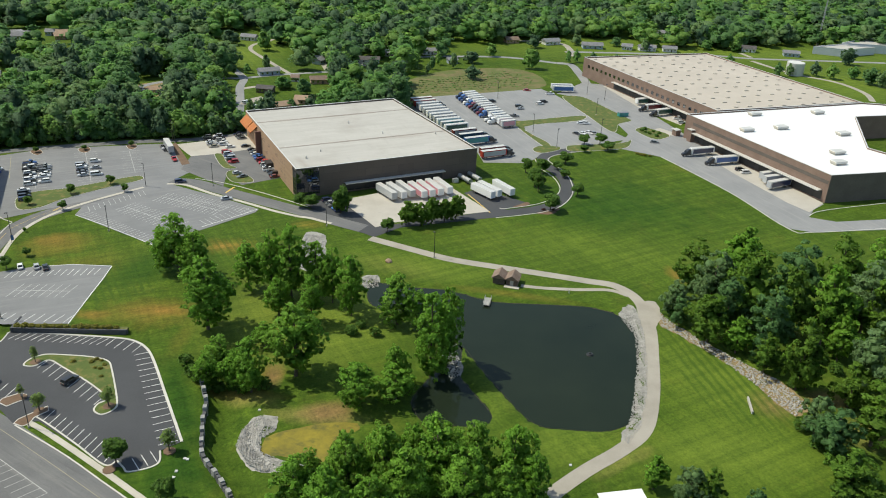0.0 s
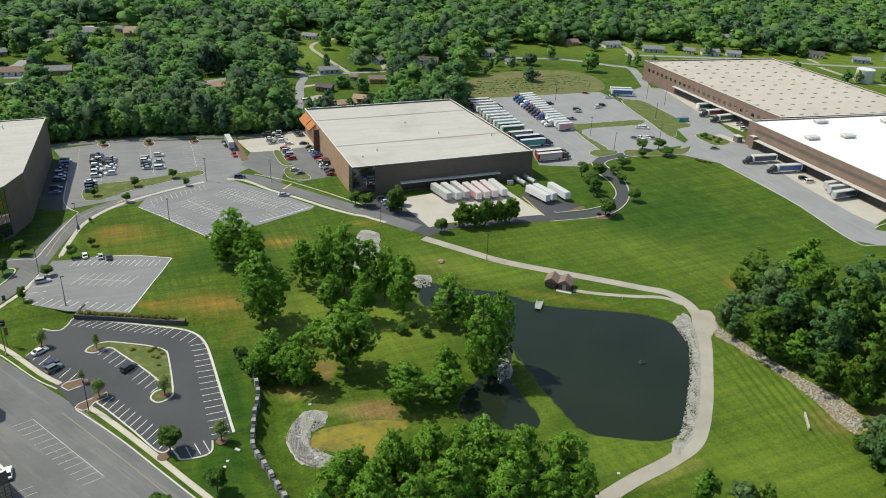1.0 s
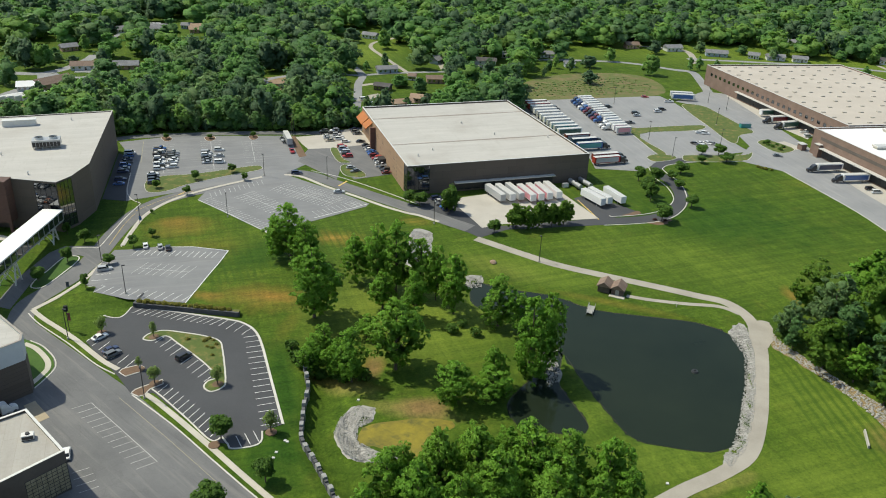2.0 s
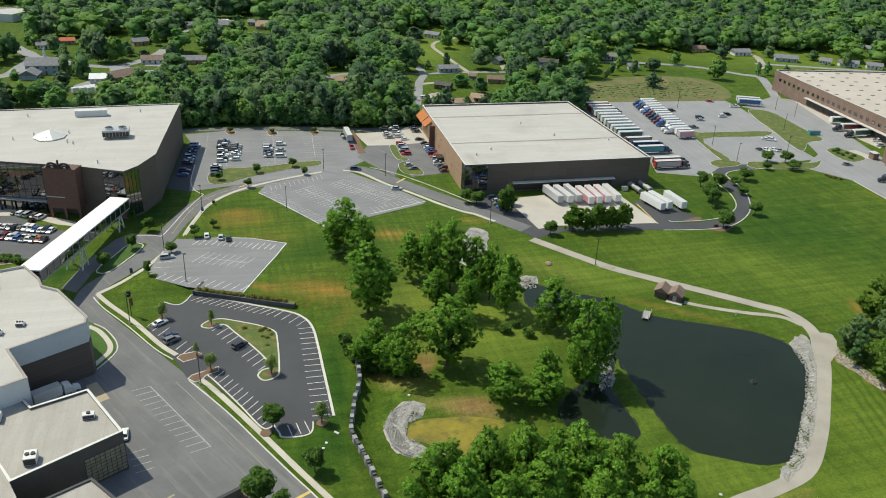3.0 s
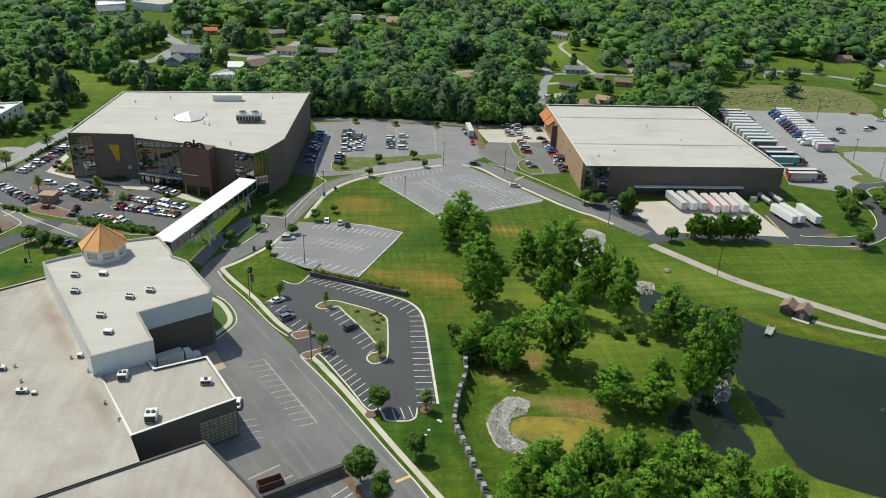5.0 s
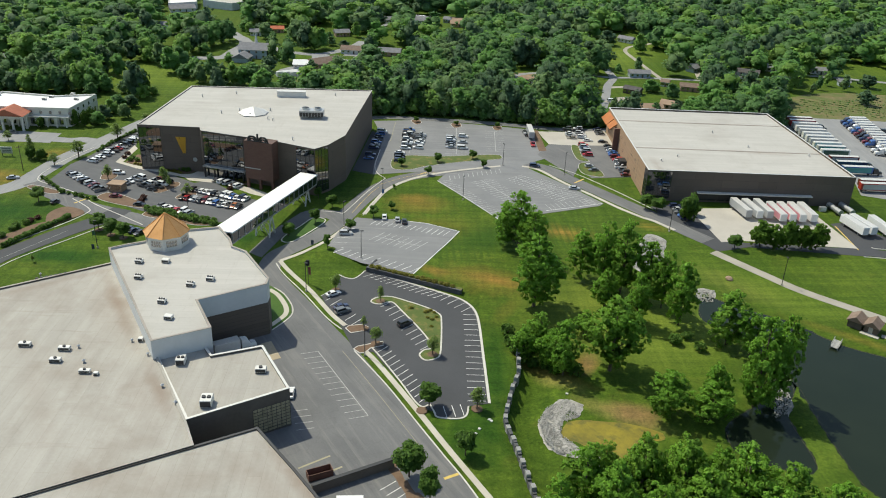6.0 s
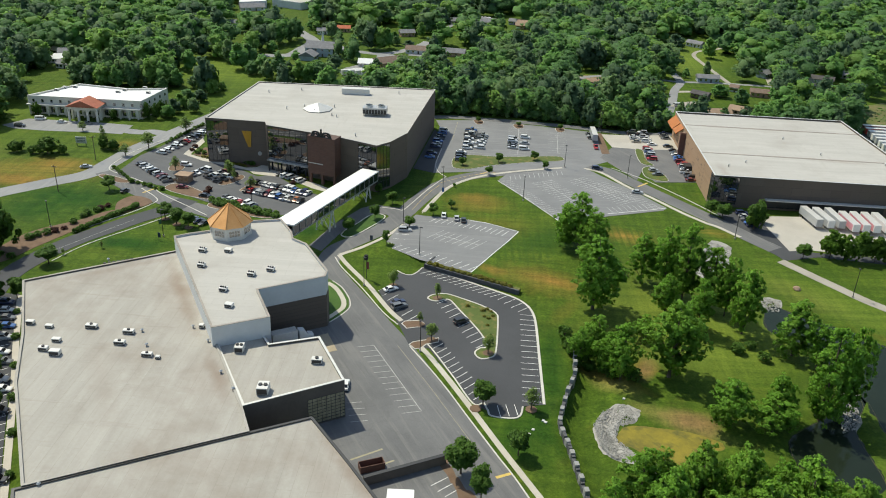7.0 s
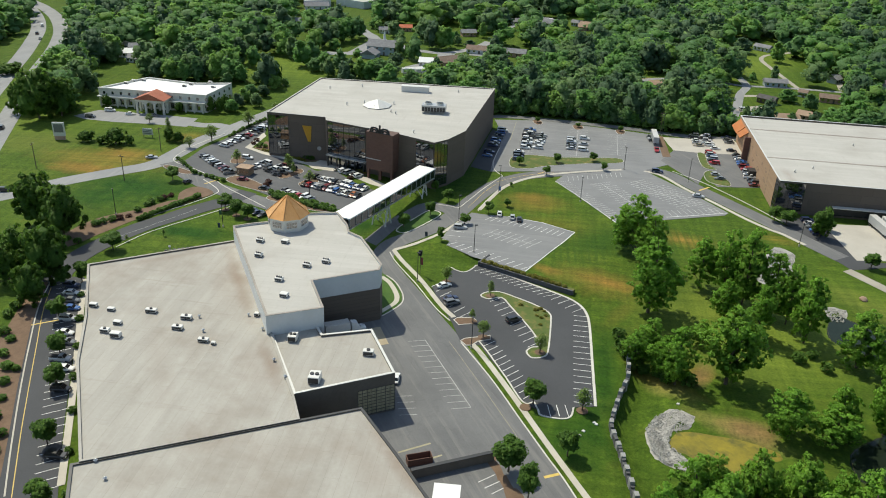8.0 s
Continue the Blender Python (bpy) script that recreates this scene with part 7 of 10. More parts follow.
EAST_WOOD_NEAR = [(120.2, 185.4, 27.9, 7.8), (110.9, 166.8, 19.1, 7.2), (99.1, 162.7, 14.7, 5.9), (96.9, 147.6, 13.3, 6.6), (51.3, 147.3, 9.7, 3.0), (57.7, 141.5, 12.2, 3.5), (62.3, 141.8, 11.4, 3.2), (71.0, 137.1, 11.3, 2.8), (117.5, 174.1, 27.8, 6.7), (89.1, 208.4, 12.8, 4.6), (97.9, 170.4, 12.4, 3.9), (94.2, 198.4, 13.4, 4.1), (75.8, 223.8, 11.3, 3.6), (112.3, 183.5, 14.7, 5.4), (103.5, 190.7, 13.1, 3.2)]
TALL_LABEL = "tall broadleaf tree in fresh green spring leaf on grass"
SHAPES = ((1, 8, 0.04), (2, 10, 0.08), (3, 9, 0.03), (4, 11, 0.10), (5, 7, 0.05))
KINDS = [(make_tree(s, 20, 6.5, 7400, 0.25, TALL_LABEL, "grove trees", n + 3, st, None, 200, taper=0.65), 20, 6.5) for s, n, st in SHAPES]
plant(KINDS, [(x, y, tall, wide * 1.12) for x, y, tall, wide in GROVE + GROVE_NEAR])
drop(KINDS)
WOOD_LABEL = "tall dense dark green broadleaf tree at the wood's edge"
KINDS = [(make_tree(s + 50, 20, 6.5, 4100, 0.37, WOOD_LABEL, "edge trees", n, st, (DARK_LEAVES, LEAVES, WOOD_KINDS[4][0], DARK_LEAVES, WOOD_KINDS[2][0])[s - 1], 110, False, 0.45), 20, 6.5) for s, n, st in SHAPES]
plant(KINDS, [(x, y, tall, wide * 1.15) for x, y, tall, wide in EAST_WOOD + EAST_WOOD_NEAR])
drop(KINDS)
# slim airy young trees with grey-green leaves, and round ornamental trees
ROUND_LABEL = "small round dark green ornamental tree in mown grass"
ROUND = [(make_tree(s, 7, 2.4, 1500, 0.27, ROUND_LABEL, "ornamental trees", 14, 0.2, ROUND_LEAVES, 0, True, 0.85), 7, 2.4) for s in (11, 12, 13)]
plant(ROUND, [(x, y, tall * 1.15, wide * 1.3) for x, y, tall, wide in [(-74.1, 148.0, 6.9, 2.2), (-58.3, 135.9, 7.1, 2.0), (-66.1, 123.3, 8.6, 2.7), (-21.6, 284.5, 5.6, 2.1), (-54.6, 304.8, 6.0, 2.6), (44.0, 313.6, 7.3, 3.1), (39.8, 341.3, 8.2, 2.6), (44.8, 358.3, 7.4, 2.5), (37.0, 358.8, 6.7, 2.3), (40.8, 335.2, 8.1, 2.4), (57.7, 331.7, 5.5, 2.1), (54.4, 353.7, 3.7, 2.0), (57.5, 374.3, 5.5, 2.8), (52.4, 364.9, 4.0, 1.9), (70.9, 405.2, 5.2, 2.5), (79.3, 406.9, 5.8, 2.6), (81.6, 397.1, 4.5, 2.7), (69.0, 392.1, 3.7, 1.7), (-58.5, 118.7, 8.4, 2.0)]])
plant(ROUND, [(-191.2, 356.2, 3.3, 1.4), (-171.3, 362.6, 2.9, 1.4), (-152.1, 371.0, 3.2, 1.4), (-164.8, 240.1, 6.1, 2.4), (-162.2, 225.1, 6.8, 2.1), (-163.6, 210.6, 5.7, 2.4), (-174.9, 245.4, 5.3, 1.6), (-165.4, 295.3, 4.4, 1.7), (-154.4, 308.7, 4.7, 2.0), (-142.7, 320.9, 4.8, 2.0), (-150.2, 291.9, 4.6, 1.7), (-133.9, 313.3, 4.1, 1.7), (-144.7, 251.2, 3.7, 1.5), (-146.7, 241.0, 5.3, 1.9), (-145.5, 208.5, 6.0, 1.4), (-147.8, 226.5, 4.5, 2.1), (-225.7, 135.0, 7.0, 3.3), (-213.1, 115.8, 7.7, 2.6), (-214.5, 111.0, 7.2, 2.4), (-197.9, 99.0, 8.6, 2.7), (-181.7, 89.4, 7.7, 2.6), (-169.1, 80.9, 7.9, 2.5), (-151.2, 67.7, 8.5, 2.7), (-134.1, 55.9, 8.3, 2.7)] + [(-200.6, 214.1, 3.3, 0.0), (-223.3, 180.4, 7.2, 2.7), (-216.4, 179.4, 7.1, 2.7), (-211.0, 179.9, 6.6, 2.7), (-261.8, 186.8, 6.7, 2.7), (-154.9, 270.5, 2.0, 0.7), (-59.1, 305.1, 7.0, 2.6), (-41.8, 301.0, 13.4, 3.1), (-40.5, 308.6, 5.0, 2.5)])
drop(ROUND)
YOUNG_LABEL = "young thin-leaved tree in a mulch bed, airy crown"
YOUNG = [(make_tree(s, 8, 2.2, 1000, 0.20, YOUNG_LABEL, "young trees", 12, 0.25, PALE_LEAVES, 0, False, 0.12), 8, 2.2) for s in (21, 22)]
plant(YOUNG, [(-111.5, 187.2, 5.9, 1.5), (-100.4, 165.9, 6.0, 2.2), (-107.6, 171.1, 4.7, 1.1), (-84.1, 169.1, 6.3, 2.1), (-63.2, 152.9, 7.2, 2.3), (-127.2, 186.1, 6.0, 2.1), (-257.8, 216.6, 7.0, 2.4), (-234.1, 223.7, 8.6, 2.6), (-218.3, 219.4, 6.3, 2.3), (-221.8, 152.0, 2.8, 0.8), (-227.4, 141.5, 2.7, 0.8), (-289.0, 216.7, 5.7, 2.8), (-306.3, 219.4, 10.6, 1.8), (-289.0, 229.3, 8.0, 3.3), (-292.7, 254.7, 8.4, 3.5), (-296.3, 276.7, 7.3, 3.7), (-257.5, 244.5, 5.8, 2.0), (-332.0, 227.8, 5.0, 2.4), (-229.4, 221.6, 6.6, 1.2)])
drop(YOUNG)
PARK = [(make_tree(s, 12, 6.0, 3300, 0.42, "broad dark green roadside tree", "roadside trees", 9, 0.06, ROUND_LEAVES, 100, False, 0.72), 12, 6.0) for s in (31, 32)]
DOCK_TREES = [(make_tree(s, 10, 4.5, 4500, 0.33, "green tree in a dense row beside the dock yard", "dock trees", 9, 0.10, DARK_LEAVES, 150, False, 0.45, 0.62), 10, 4.5) for s in (41, 42)]
plant(DOCK_TREES, [(-13.8, 291.8, 10.7, 4.1), (-9.3, 292.4, 10.3, 3.5), (-5.0, 294.6, 11.6, 4.0), (0.0, 297.0, 10.3, 3.7), (4.6, 299.9, 10.8, 4.0), (-42.1, 300.9, 10.8, 3.6)])
drop(DOCK_TREES)
plant(PARK, [(-260.2, 130.8, 20.8, 8.8), (-246.1, 130.5, 20.4, 7.6), (-233.6, 108.6, 16.3, 6.1), (-220.3, 109.9, 20.6, 6.8), (-229.2, 102.6, 13.2, 5.1), (-211.4, 99.4, 14.6, 4.9), (-376.1, 197.9, 25.9, 10.9), (-372.6, 207.4, 20.8, 8.3), (-390.5, 197.6, 16.8, 5.5), (-373.9, 212.7, 7.1, 4.2), (-329.6, 193.2, 5.3, 3.8), (-317.1, 199.0, 7.8, 5.0), (-321.7, 195.0, 3.9, 2.5), (-311.9, 202.6, 4.7, 2.3), (-303.0, 216.9, 6.6, 2.8), (-298.9, 218.4, 5.3, 2.8), (-467.4, 234.5, 6.5, 8.1), (-416.3, 247.8, 9.4, 6.2), (-369.5, 230.2, 7.3, 2.3), (-335.3, 247.9, 5.8, 2.0), (-322.4, 266.5, 8.8, 2.3), (-323.7, 258.5, 9.3, 2.0), (-320.6, 261.3, 8.7, 2.0), (-325.8, 284.8, 4.6, 2.4)] + [(-324.2, 289.3, 5.5, 2.4), (-340.5, 319.4, 14.5, 3.5), (-345.1, 315.0, 9.7, 3.2)])
drop(PARK)


# ---- shrubs ----
def make_shrub(seed, label, group, leaves, size=1.0):
    rng = np.random.default_rng(seed)
    c = np.array([(rng.uniform(-0.3, 0.3), rng.uniform(-0.3, 0.3), rng.uniform(0.35, 0.6)) for _ in range(4)])
    r = rng.uniform(0.5, 0.65, 4)
    b = base("shrub", label, "shrub", group=group)
    v, n = leaf_cards(rng, c, r, 260, 0.17)
    v[:, 2] = np.maximum(v[:, 2], 0.0)
    crown = new("foliage", mesh_from_arrays("foliage", v, np.arange(len(v)).reshape(-1, 4), leaves, n))
    crown.parent = b
    verts, faces = [], []
    for i in range(4):
        limb_into(verts, faces, (0, 0, -0.15), (c[i][0], c[i][1], c[i][2]), 0.06, 0.02, 4)
    mesh("stem", verts, faces, BARK, b)
    return b


def shrubs(kind, spots, wide, tall, seed=1, lift=0.0):
    rng = random.Random(seed)
    for x, y in spots:
        made = copy_thing(kind, pose(x, y, height(x, y) + lift, 0, 0, rng.uniform(0, 360)))
        s = rng.uniform(0.8, 1.2)
        made.scale = (wide * s, wide * s, tall * s)


def between(a, b, n):
    return [(a[0] + (b[0] - a[0]) * i / (n - 1), a[1] + (b[1] - a[1]) * i / (n - 1)) for i in range(n)]


GREEN_SHRUB = make_shrub(3, "rounded dark green shrub in a mulch bed", "shrubs", ROUND_LEAVES)
GOLD_SHRUB = make_shrub(4, "yellow-green clipped shrub in a mulch bed", "shrubs", GOLD_LEAVES)
RED_SHRUB = make_shrub(5, "dark red-leaved shrub in a mulch bed", "shrubs", RED_LEAVES)
shrubs(GREEN_SHRUB, [(-203.0, 86.5), (-197.8, 85.2), (-193.0, 80.3), (-186.2, 77.6), (-184.2, 79.2), (-180.6, 74.3), (-174.7, 70.2), (-211.3, 91.4), (-213.6, 95.6), (-217.2, 99.0), (-222.4, 102.7), (-169.3, 66.2), (-162.8, 63.5), (-158.1, 59.9), (-235.8, 121.2), (-238.6, 125.3), (-238.9, 130.8), (-243.4, 129.9), (-245.8, 159.3), (-247.9, 164.4), (-248.6, 167.4), (-248.5, 171.1), (-246.4, 142.4), (-246.3, 145.7), (-245.3, 148.4)], 1.9, 1.8)
shrubs(RED_SHRUB, [(-245.2, 151.1), (-244.5, 154.3), (-248.8, 173.1), (-248.8, 176.0), (-209.3, 233.8), (-211.1, 237.5), (-229.7, 206.3), (-231.0, 209.3), (-273.9, 242.7), (-271.6, 238.3)], 1.5, 1.5, 2)
shrubs(GREEN_SHRUB, between((-239.3, 154.8), (-240.4, 181.7), 26), 1.3, 1.5, 3)
shrubs(GREEN_SHRUB, between((-280.7, 204.1), (-261.4, 197.4), 8) + between((-261.4, 197.4), (-246.0, 198.8), 6) + between((-287.7, 238.2), (-295.5, 268.3), 14), 1.3, 1.4, 4)
shrubs(GREEN_SHRUB, between((-218.6, 200.3), (-189.4, 204.9), 15) + between((-221.6, 202.2), (-194.2, 206.4), 13), 1.7, 1.7, 5)
shrubs(GREEN_SHRUB, between((-248.3, 239.3), (-237.8, 240.7), 6) + [(-267.8, 239.8), (-264.4, 238.5), (-267.1, 237.5)] + between((-205.4, 110.7), (-133.7, 61.3), 7), 1.5, 1.5, 6)
shrubs(GOLD_SHRUB, between((-262.6, 235.8), (-238.8, 237.5), 16) + between((-222.8, 245.4), (-209.2, 242.8), 9), 1.0, 0.9, 7)
shrubs(GOLD_SHRUB, [(-96.4, 188.4), (-95.7, 189.9), (-94.1, 189.4), (-94.5, 185.8), (-92.8, 185.5), (-92.4, 187.4), (-101.5, 188.2), (-91.2, 181.9)], 0.8, 0.6, 8)
wall_dir = (Vector(WALL_B) - Vector(WALL_A)).normalized()
wall_side = Vector((-wall_dir.y, wall_dir.x))
shrubs(GOLD_SHRUB, [tuple(Vector(WALL_A) + wall_dir * (1.2 + 2.05 * i) + wall_side * 1.2) for i in range(15)], 1.25, 1.0, 9, WALL_RISE)
shrubs(GOLD_SHRUB, [(96.2, 393.4), (97.6, 391.8), (99.2, 391.1), (102.0, 390.6)], 1.2, 1.0, 10)
shrubs(GREEN_SHRUB, [(106.5, 434.0), (109.0, 436.5), (112.5, 433.0), (115.5, 429.5), (109.5, 429.0), (112.5, 424.5), (108.0, 431.5)], 1.5, 1.2, 14)
shrubs(RED_SHRUB, [(41.3, 313.7), (45.5, 314.2)], 1.0, 0.8, 11)
shrubs(GREEN_SHRUB, [(-26.7, 209.0), (-23.7, 213.5), (-19.1, 209.6), (-61.8, 180.8), (-58.9, 181.2), (-55.1, 180.8), (-52.3, 179.7), (-46.8, 180.2), (-67.1, 185.1), (-70.4, 190.3), (-65.3, 182.0)], 2.4, 2.6, 12)
shrubs(GREEN_SHRUB, [(75.1, 236.5), (76.1, 229.2), (81.7, 219.2), (88.3, 211.5), (93.6, 204.2), (99.2, 198.8), (100.0, 191.8), (95.8, 172.6), (96.8, 165.8), (98.7, 161.6), (114.4, 205.9), (116.2, 200.1)], 2.6, 2.8, 13)
for k in (GREEN_SHRUB, GOLD_SHRUB, RED_SHRUB):
    drop([(k, 1, 1)])


# ---- far woods ----
def wood_template(rng, cards, size, lobes, lump):
    """A far tree, one high: leafy lumps inside, boughs of leaf clumps all over them."""
    c, r = crown_shape(rng, 1.0, 0.36, lobes, 0.05)
    r = r * (1.3 if lobes < 5 else 1.12)
    each = 8 if cards > 100 else 4
    v, n = bough_cards(rng, c, r, max(1, cards // each), each, 0.065, size, 0.3, 0.7)
    return with_cores(rng, v, n, c, r, 0.84, lump)


def make_woods(name, spots, cards, size, lobes, label, material=None, lump=(LUMP, LUMP_FACES)):
    """Many far trees in one mesh."""
    rng = np.random.default_rng(11)
    kinds = [wood_template(rng, cards, size, lobes, lump) for _ in range(8)]
    out, soft, quads, k = [], [], [], 0
    for x, y, tall, wide in spots:
        v, n, q = kinds[rng.integers(8)]
        t = rng.uniform(0, 6.28)
        c, s = math.cos(t), math.sin(t)
        w = wide / 0.36
        out.append(np.stack([(v[:, 0] * c - v[:, 1] * s) * w + x, (v[:, 0] * s + v[:, 1] * c) * w + y, v[:, 2] * tall], 1))
        soft.append(np.stack([n[:, 0] * c - n[:, 1] * s, n[:, 0] * s + n[:, 1] * c, n[:, 2]], 1))
        quads.append(q + k)
        k += len(v)
    ob = new(name, mesh_from_arrays(name, np.concatenate(out), np.concatenate(quads), material or WOODS, np.concatenate(soft)))
    return tagged(ob, label, "woods", kind="stuff")


# ---- vehicles ----
def loft(sections):
    """A closed body through cross-sections of (x, half width, bottom, top), each a rounded box outline."""
    bm = bmesh.new()
    rings = []
    for x, w, z0, z1 in sections:
        h = z1 - z0
        rings.append([bm.verts.new((x, y, z)) for y, z in ((-w * 0.92, z0), (-w, z0 + h * 0.3), (-w * 0.98, z0 + h * 0.75), (-w * 0.82, z1), (w * 0.82, z1), (w * 0.98, z0 + h * 0.75), (w, z0 + h * 0.3), (w * 0.92, z0))])
    for r, s in zip(rings, rings[1:]):
        for i in range(8):
            bm.faces.new((r[i], r[(i + 1) % 8], s[(i + 1) % 8], s[i]))
    bm.faces.new(rings[0])
    bm.faces.new(rings[-1])
    bmesh.ops.recalc_face_normals(bm, faces=bm.faces[:])
    return bm


def wheel(parent, x, y, r=0.34, wide=0.24):
    bm = bmesh.new()
    bmesh.ops.create_cone(bm, cap_ends=True, segments=12, radius1=r, radius2=r, depth=wide)
    bmesh.ops.rotate(bm, verts=bm.verts, matrix=Matrix.Rotation(radians(90), 3, "X"))
    bmesh.ops.translate(bm, verts=bm.verts, vec=(x, y, r))
    for f in bm.faces:
        f.material_index = 1 if abs(f.normal.y) > 0.9 and len(f.verts) > 4 else 0
    w = part("wheel", bm, TYRE, parent)
    w.data.materials.append(CHROME)


def pane(name, parent, corners, material, thick=0.02):
    """A thin pane with four corners."""
    a, b, c, d = (Vector(p) for p in corners)
    n = (b - a).cross(d - a).normalized() * thick
    v = [a, b, c, d, a + n, b + n, c + n, d + n]
    return mesh(name, v, [(3, 2, 1, 0), (4, 5, 6, 7), (0, 1, 5, 4), (1, 2, 6, 5), (2, 3, 7, 6), (3, 0, 4, 7)], material, parent)


CAR_SHAPES = {
    # length, half width, bonnet height, roof height, cabin: rear foot, rear roof, front roof, front foot (from -0.5 to 0.5 of the length)
    "sedan": (4.8, 0.92, 0.92, 1.46, -0.40, -0.22, 0.08, 0.24),
    "suv": (4.9, 0.98, 1.12, 1.80, -0.49, -0.42, 0.10, 0.25),
    "hatchback": (4.2, 0.88, 0.95, 1.52, -0.48, -0.34, 0.08, 0.26),
    "pickup": (5.8, 1.0, 1.15, 1.88, -0.06, -0.02, 0.14, 0.24),
    "van": (5.1, 1.0, 1.10, 1.90, -0.495, -0.46, 0.20, 0.36),
}


def make_car(shape, colour):
    long, w, hood, roof, a, b, c, d = CAR_SHAPES[shape]
    paint = CAR_PAINT[colour]
    car = base("car", f"{colour} {shape} parked on the asphalt", "car", group="parked cars")
    h = long / 2
    part("body", loft([(-h, w * 0.86, 0.42, hood * 0.92), (-h + 0.15, w * 0.96, 0.28, hood * 0.98), (-h * 0.3, w, 0.24, hood), (h * 0.45, w, 0.24, hood * 0.98), (h - 0.35, w * 0.95, 0.26, hood * 0.86), (h, w * 0.8, 0.40, hood * 0.68)]), paint, car)
    t = w * 0.80
    bm = bmesh.new()
    low = [bm.verts.new(p) for p in ((a * long, -w * 0.95, hood - 0.04), (d * long, -w * 0.95, hood - 0.04), (d * long, w * 0.95, hood - 0.04), (a * long, w * 0.95, hood - 0.04))]
    top = [bm.verts.new(p) for p in ((b * long, -t, roof), (c * long, -t, roof), (c * long, t, roof), (b * long, t, roof))]
    bm.faces.new(top)
    for i in range(4):
        bm.faces.new((low[i], low[(i + 1) % 4], top[(i + 1) % 4], top[i]))
    part("cabin", bm, paint, car)

    def on_face(i, u0, u1, v0, v1):
        p, q = Vector(lo_pts[i]), Vector(lo_pts[(i + 1) % 4])
        r, s = Vector(up_pts[i]), Vector(up_pts[(i + 1) % 4])
        at = lambda u, v: p.lerp(q, u).lerp(r.lerp(s, u), v)
        return at(u0, v0), at(u1, v0), at(u1, v1), at(u0, v1)

    lo_pts = ((a * long, -w * 0.95, hood - 0.04), (d * long, -w * 0.95, hood - 0.04), (d * long, w * 0.95, hood - 0.04), (a * long, w * 0.95, hood - 0.04))
    up_pts = ((b * long, -t, roof), (c * long, -t, roof), (c * long, t, roof), (b * long, t, roof))
    pane("side_window", car, on_face(0, 0.07, 0.93, 0.15, 0.88), CAR_GLASS)
    pane("windscreen", car, on_face(1, 0.06, 0.94, 0.08, 0.94), CAR_GLASS)
    pane("side_window", car, on_face(2, 0.07, 0.93, 0.15, 0.88), CAR_GLASS)
    pane("rear_window", car, on_face(3, 0.08, 0.92, 0.1, 0.92), CAR_GLASS)
    if shape == "pickup":
        part("cargo_bed", boxes((-h + 0.12, a * long - 0.1, -w * 0.8, w * 0.8, hood + 0.004, hood + 0.03)), BLACK, car)
    for x in (-h * 0.62, h * 0.64):
        for y in (-w + 0.1, w - 0.1):
            wheel(car, x, y)
    for y in (-w * 0.6, w * 0.6):
        part("headlight", boxes((h - 0.12, h + 0.01, y - 0.2, y + 0.2, hood * 0.62, hood * 0.72)), CHROME, car)
        part("tail_light", boxes((-h - 0.01, -h + 0.1, y - 0.15, y + 0.15, hood * 0.7, hood * 0.85)), LAMP_RED, car)
    return car


CARS = {}
car_rng = random.Random(17)
COMMON = ["white"] * 7 + ["silver"] * 5 + ["grey"] * 4 + ["black"] * 5 + ["navy", "blue", "red", "maroon", "tan"]
FORMS = ["sedan"] * 5 + ["suv"] * 5 + ["hatchback", "pickup", "pickup", "van"]


def car(x, y, turn, shape=None, colour=None, lift=0.07):
    shape, colour = shape or car_rng.choice(FORMS), colour or car_rng.choice(COMMON)
    m = pose(x, y, height(x, y) + lift, 0, 0, turn)
    if (shape, colour) in CARS:
        return copy_thing(CARS[shape, colour], m)
    made = make_car(shape, colour)
    made.matrix_basis = m
    CARS[shape, colour] = made
    return made


def car_row(a, b, count, turn=90, fill=1.0, colours=None):
    """count parked cars from a to b, turned against that line."""
    v = Vector(b) - Vector(a)
    heading = math.degrees(math.atan2(v.y, v.x))
    for i in range(count):
        if car_rng.random() <= fill:
            p = Vector(a) + v * (i / max(1, count - 1))
            car(p.x + car_rng.uniform(-0.2, 0.2), p.y + car_rng.uniform(-0.2, 0.2), heading + turn + car_rng.choice((0, 0, 180)) + car_rng.uniform(-2, 2), None, colours[i % len(colours)] if colours else None)


# north lot
car_row((-186.8, 340.7), (-174.7, 316.0), 11)
car_row((-179.9, 340.8), (-170.5, 319.7), 8, fill=0.85)
car_row((-174.1, 309.1), (-168.8, 299.6), 4, colours=["white", "black", "black", "navy"])
car_row((-163.8, 341.2), (-158.2, 329.4), 5)
car_row((-160.0, 346.8), (-152.9, 330.9), 3, colours=["white", "silver", "white"])
car_row((-136.0, 371.7), (-132.7, 366.5), 3)
car_row((-196.9, 331.6), (-187.9, 308.6), 7, colours=["white", "blue", "navy", "grey", "blue", "silver", "navy"])
car_row((-183.9, 299.5), (-182.1, 294.9), 2, colours=["navy", "blue"])
# west of the orange canopies
car_row((-94.2, 372.4), (-75.9, 337.8), 13, turn=90, colours=["black", "grey", "white", "blue", "blue", "maroon", "red", "silver", "white", "white", "grey", "black", "maroon"])
car_row((-120.6, 388.1), (-113.7, 374.8), 5)
car_row((-116.0, 391.1), (-109.5, 378.5), 5)
car_row((-107.0, 395.9), (-103.5, 389.1), 3)
car_row((-105.0, 367.1), (-99.0, 354.2), 6)
car_row((-93.3, 339.9), (-90.3, 335.9), 2, colours=["silver", "grey"])
car(*(-98.5, 377.3), 30, "sedan", "black")
car(*(-105.6, 375.3), 30, "sedan", "white")
car_row((-49.1, 313.1), (-42.5, 302.8), 5, turn=90, colours=["navy", "silver", "grey", "blue", "navy"])
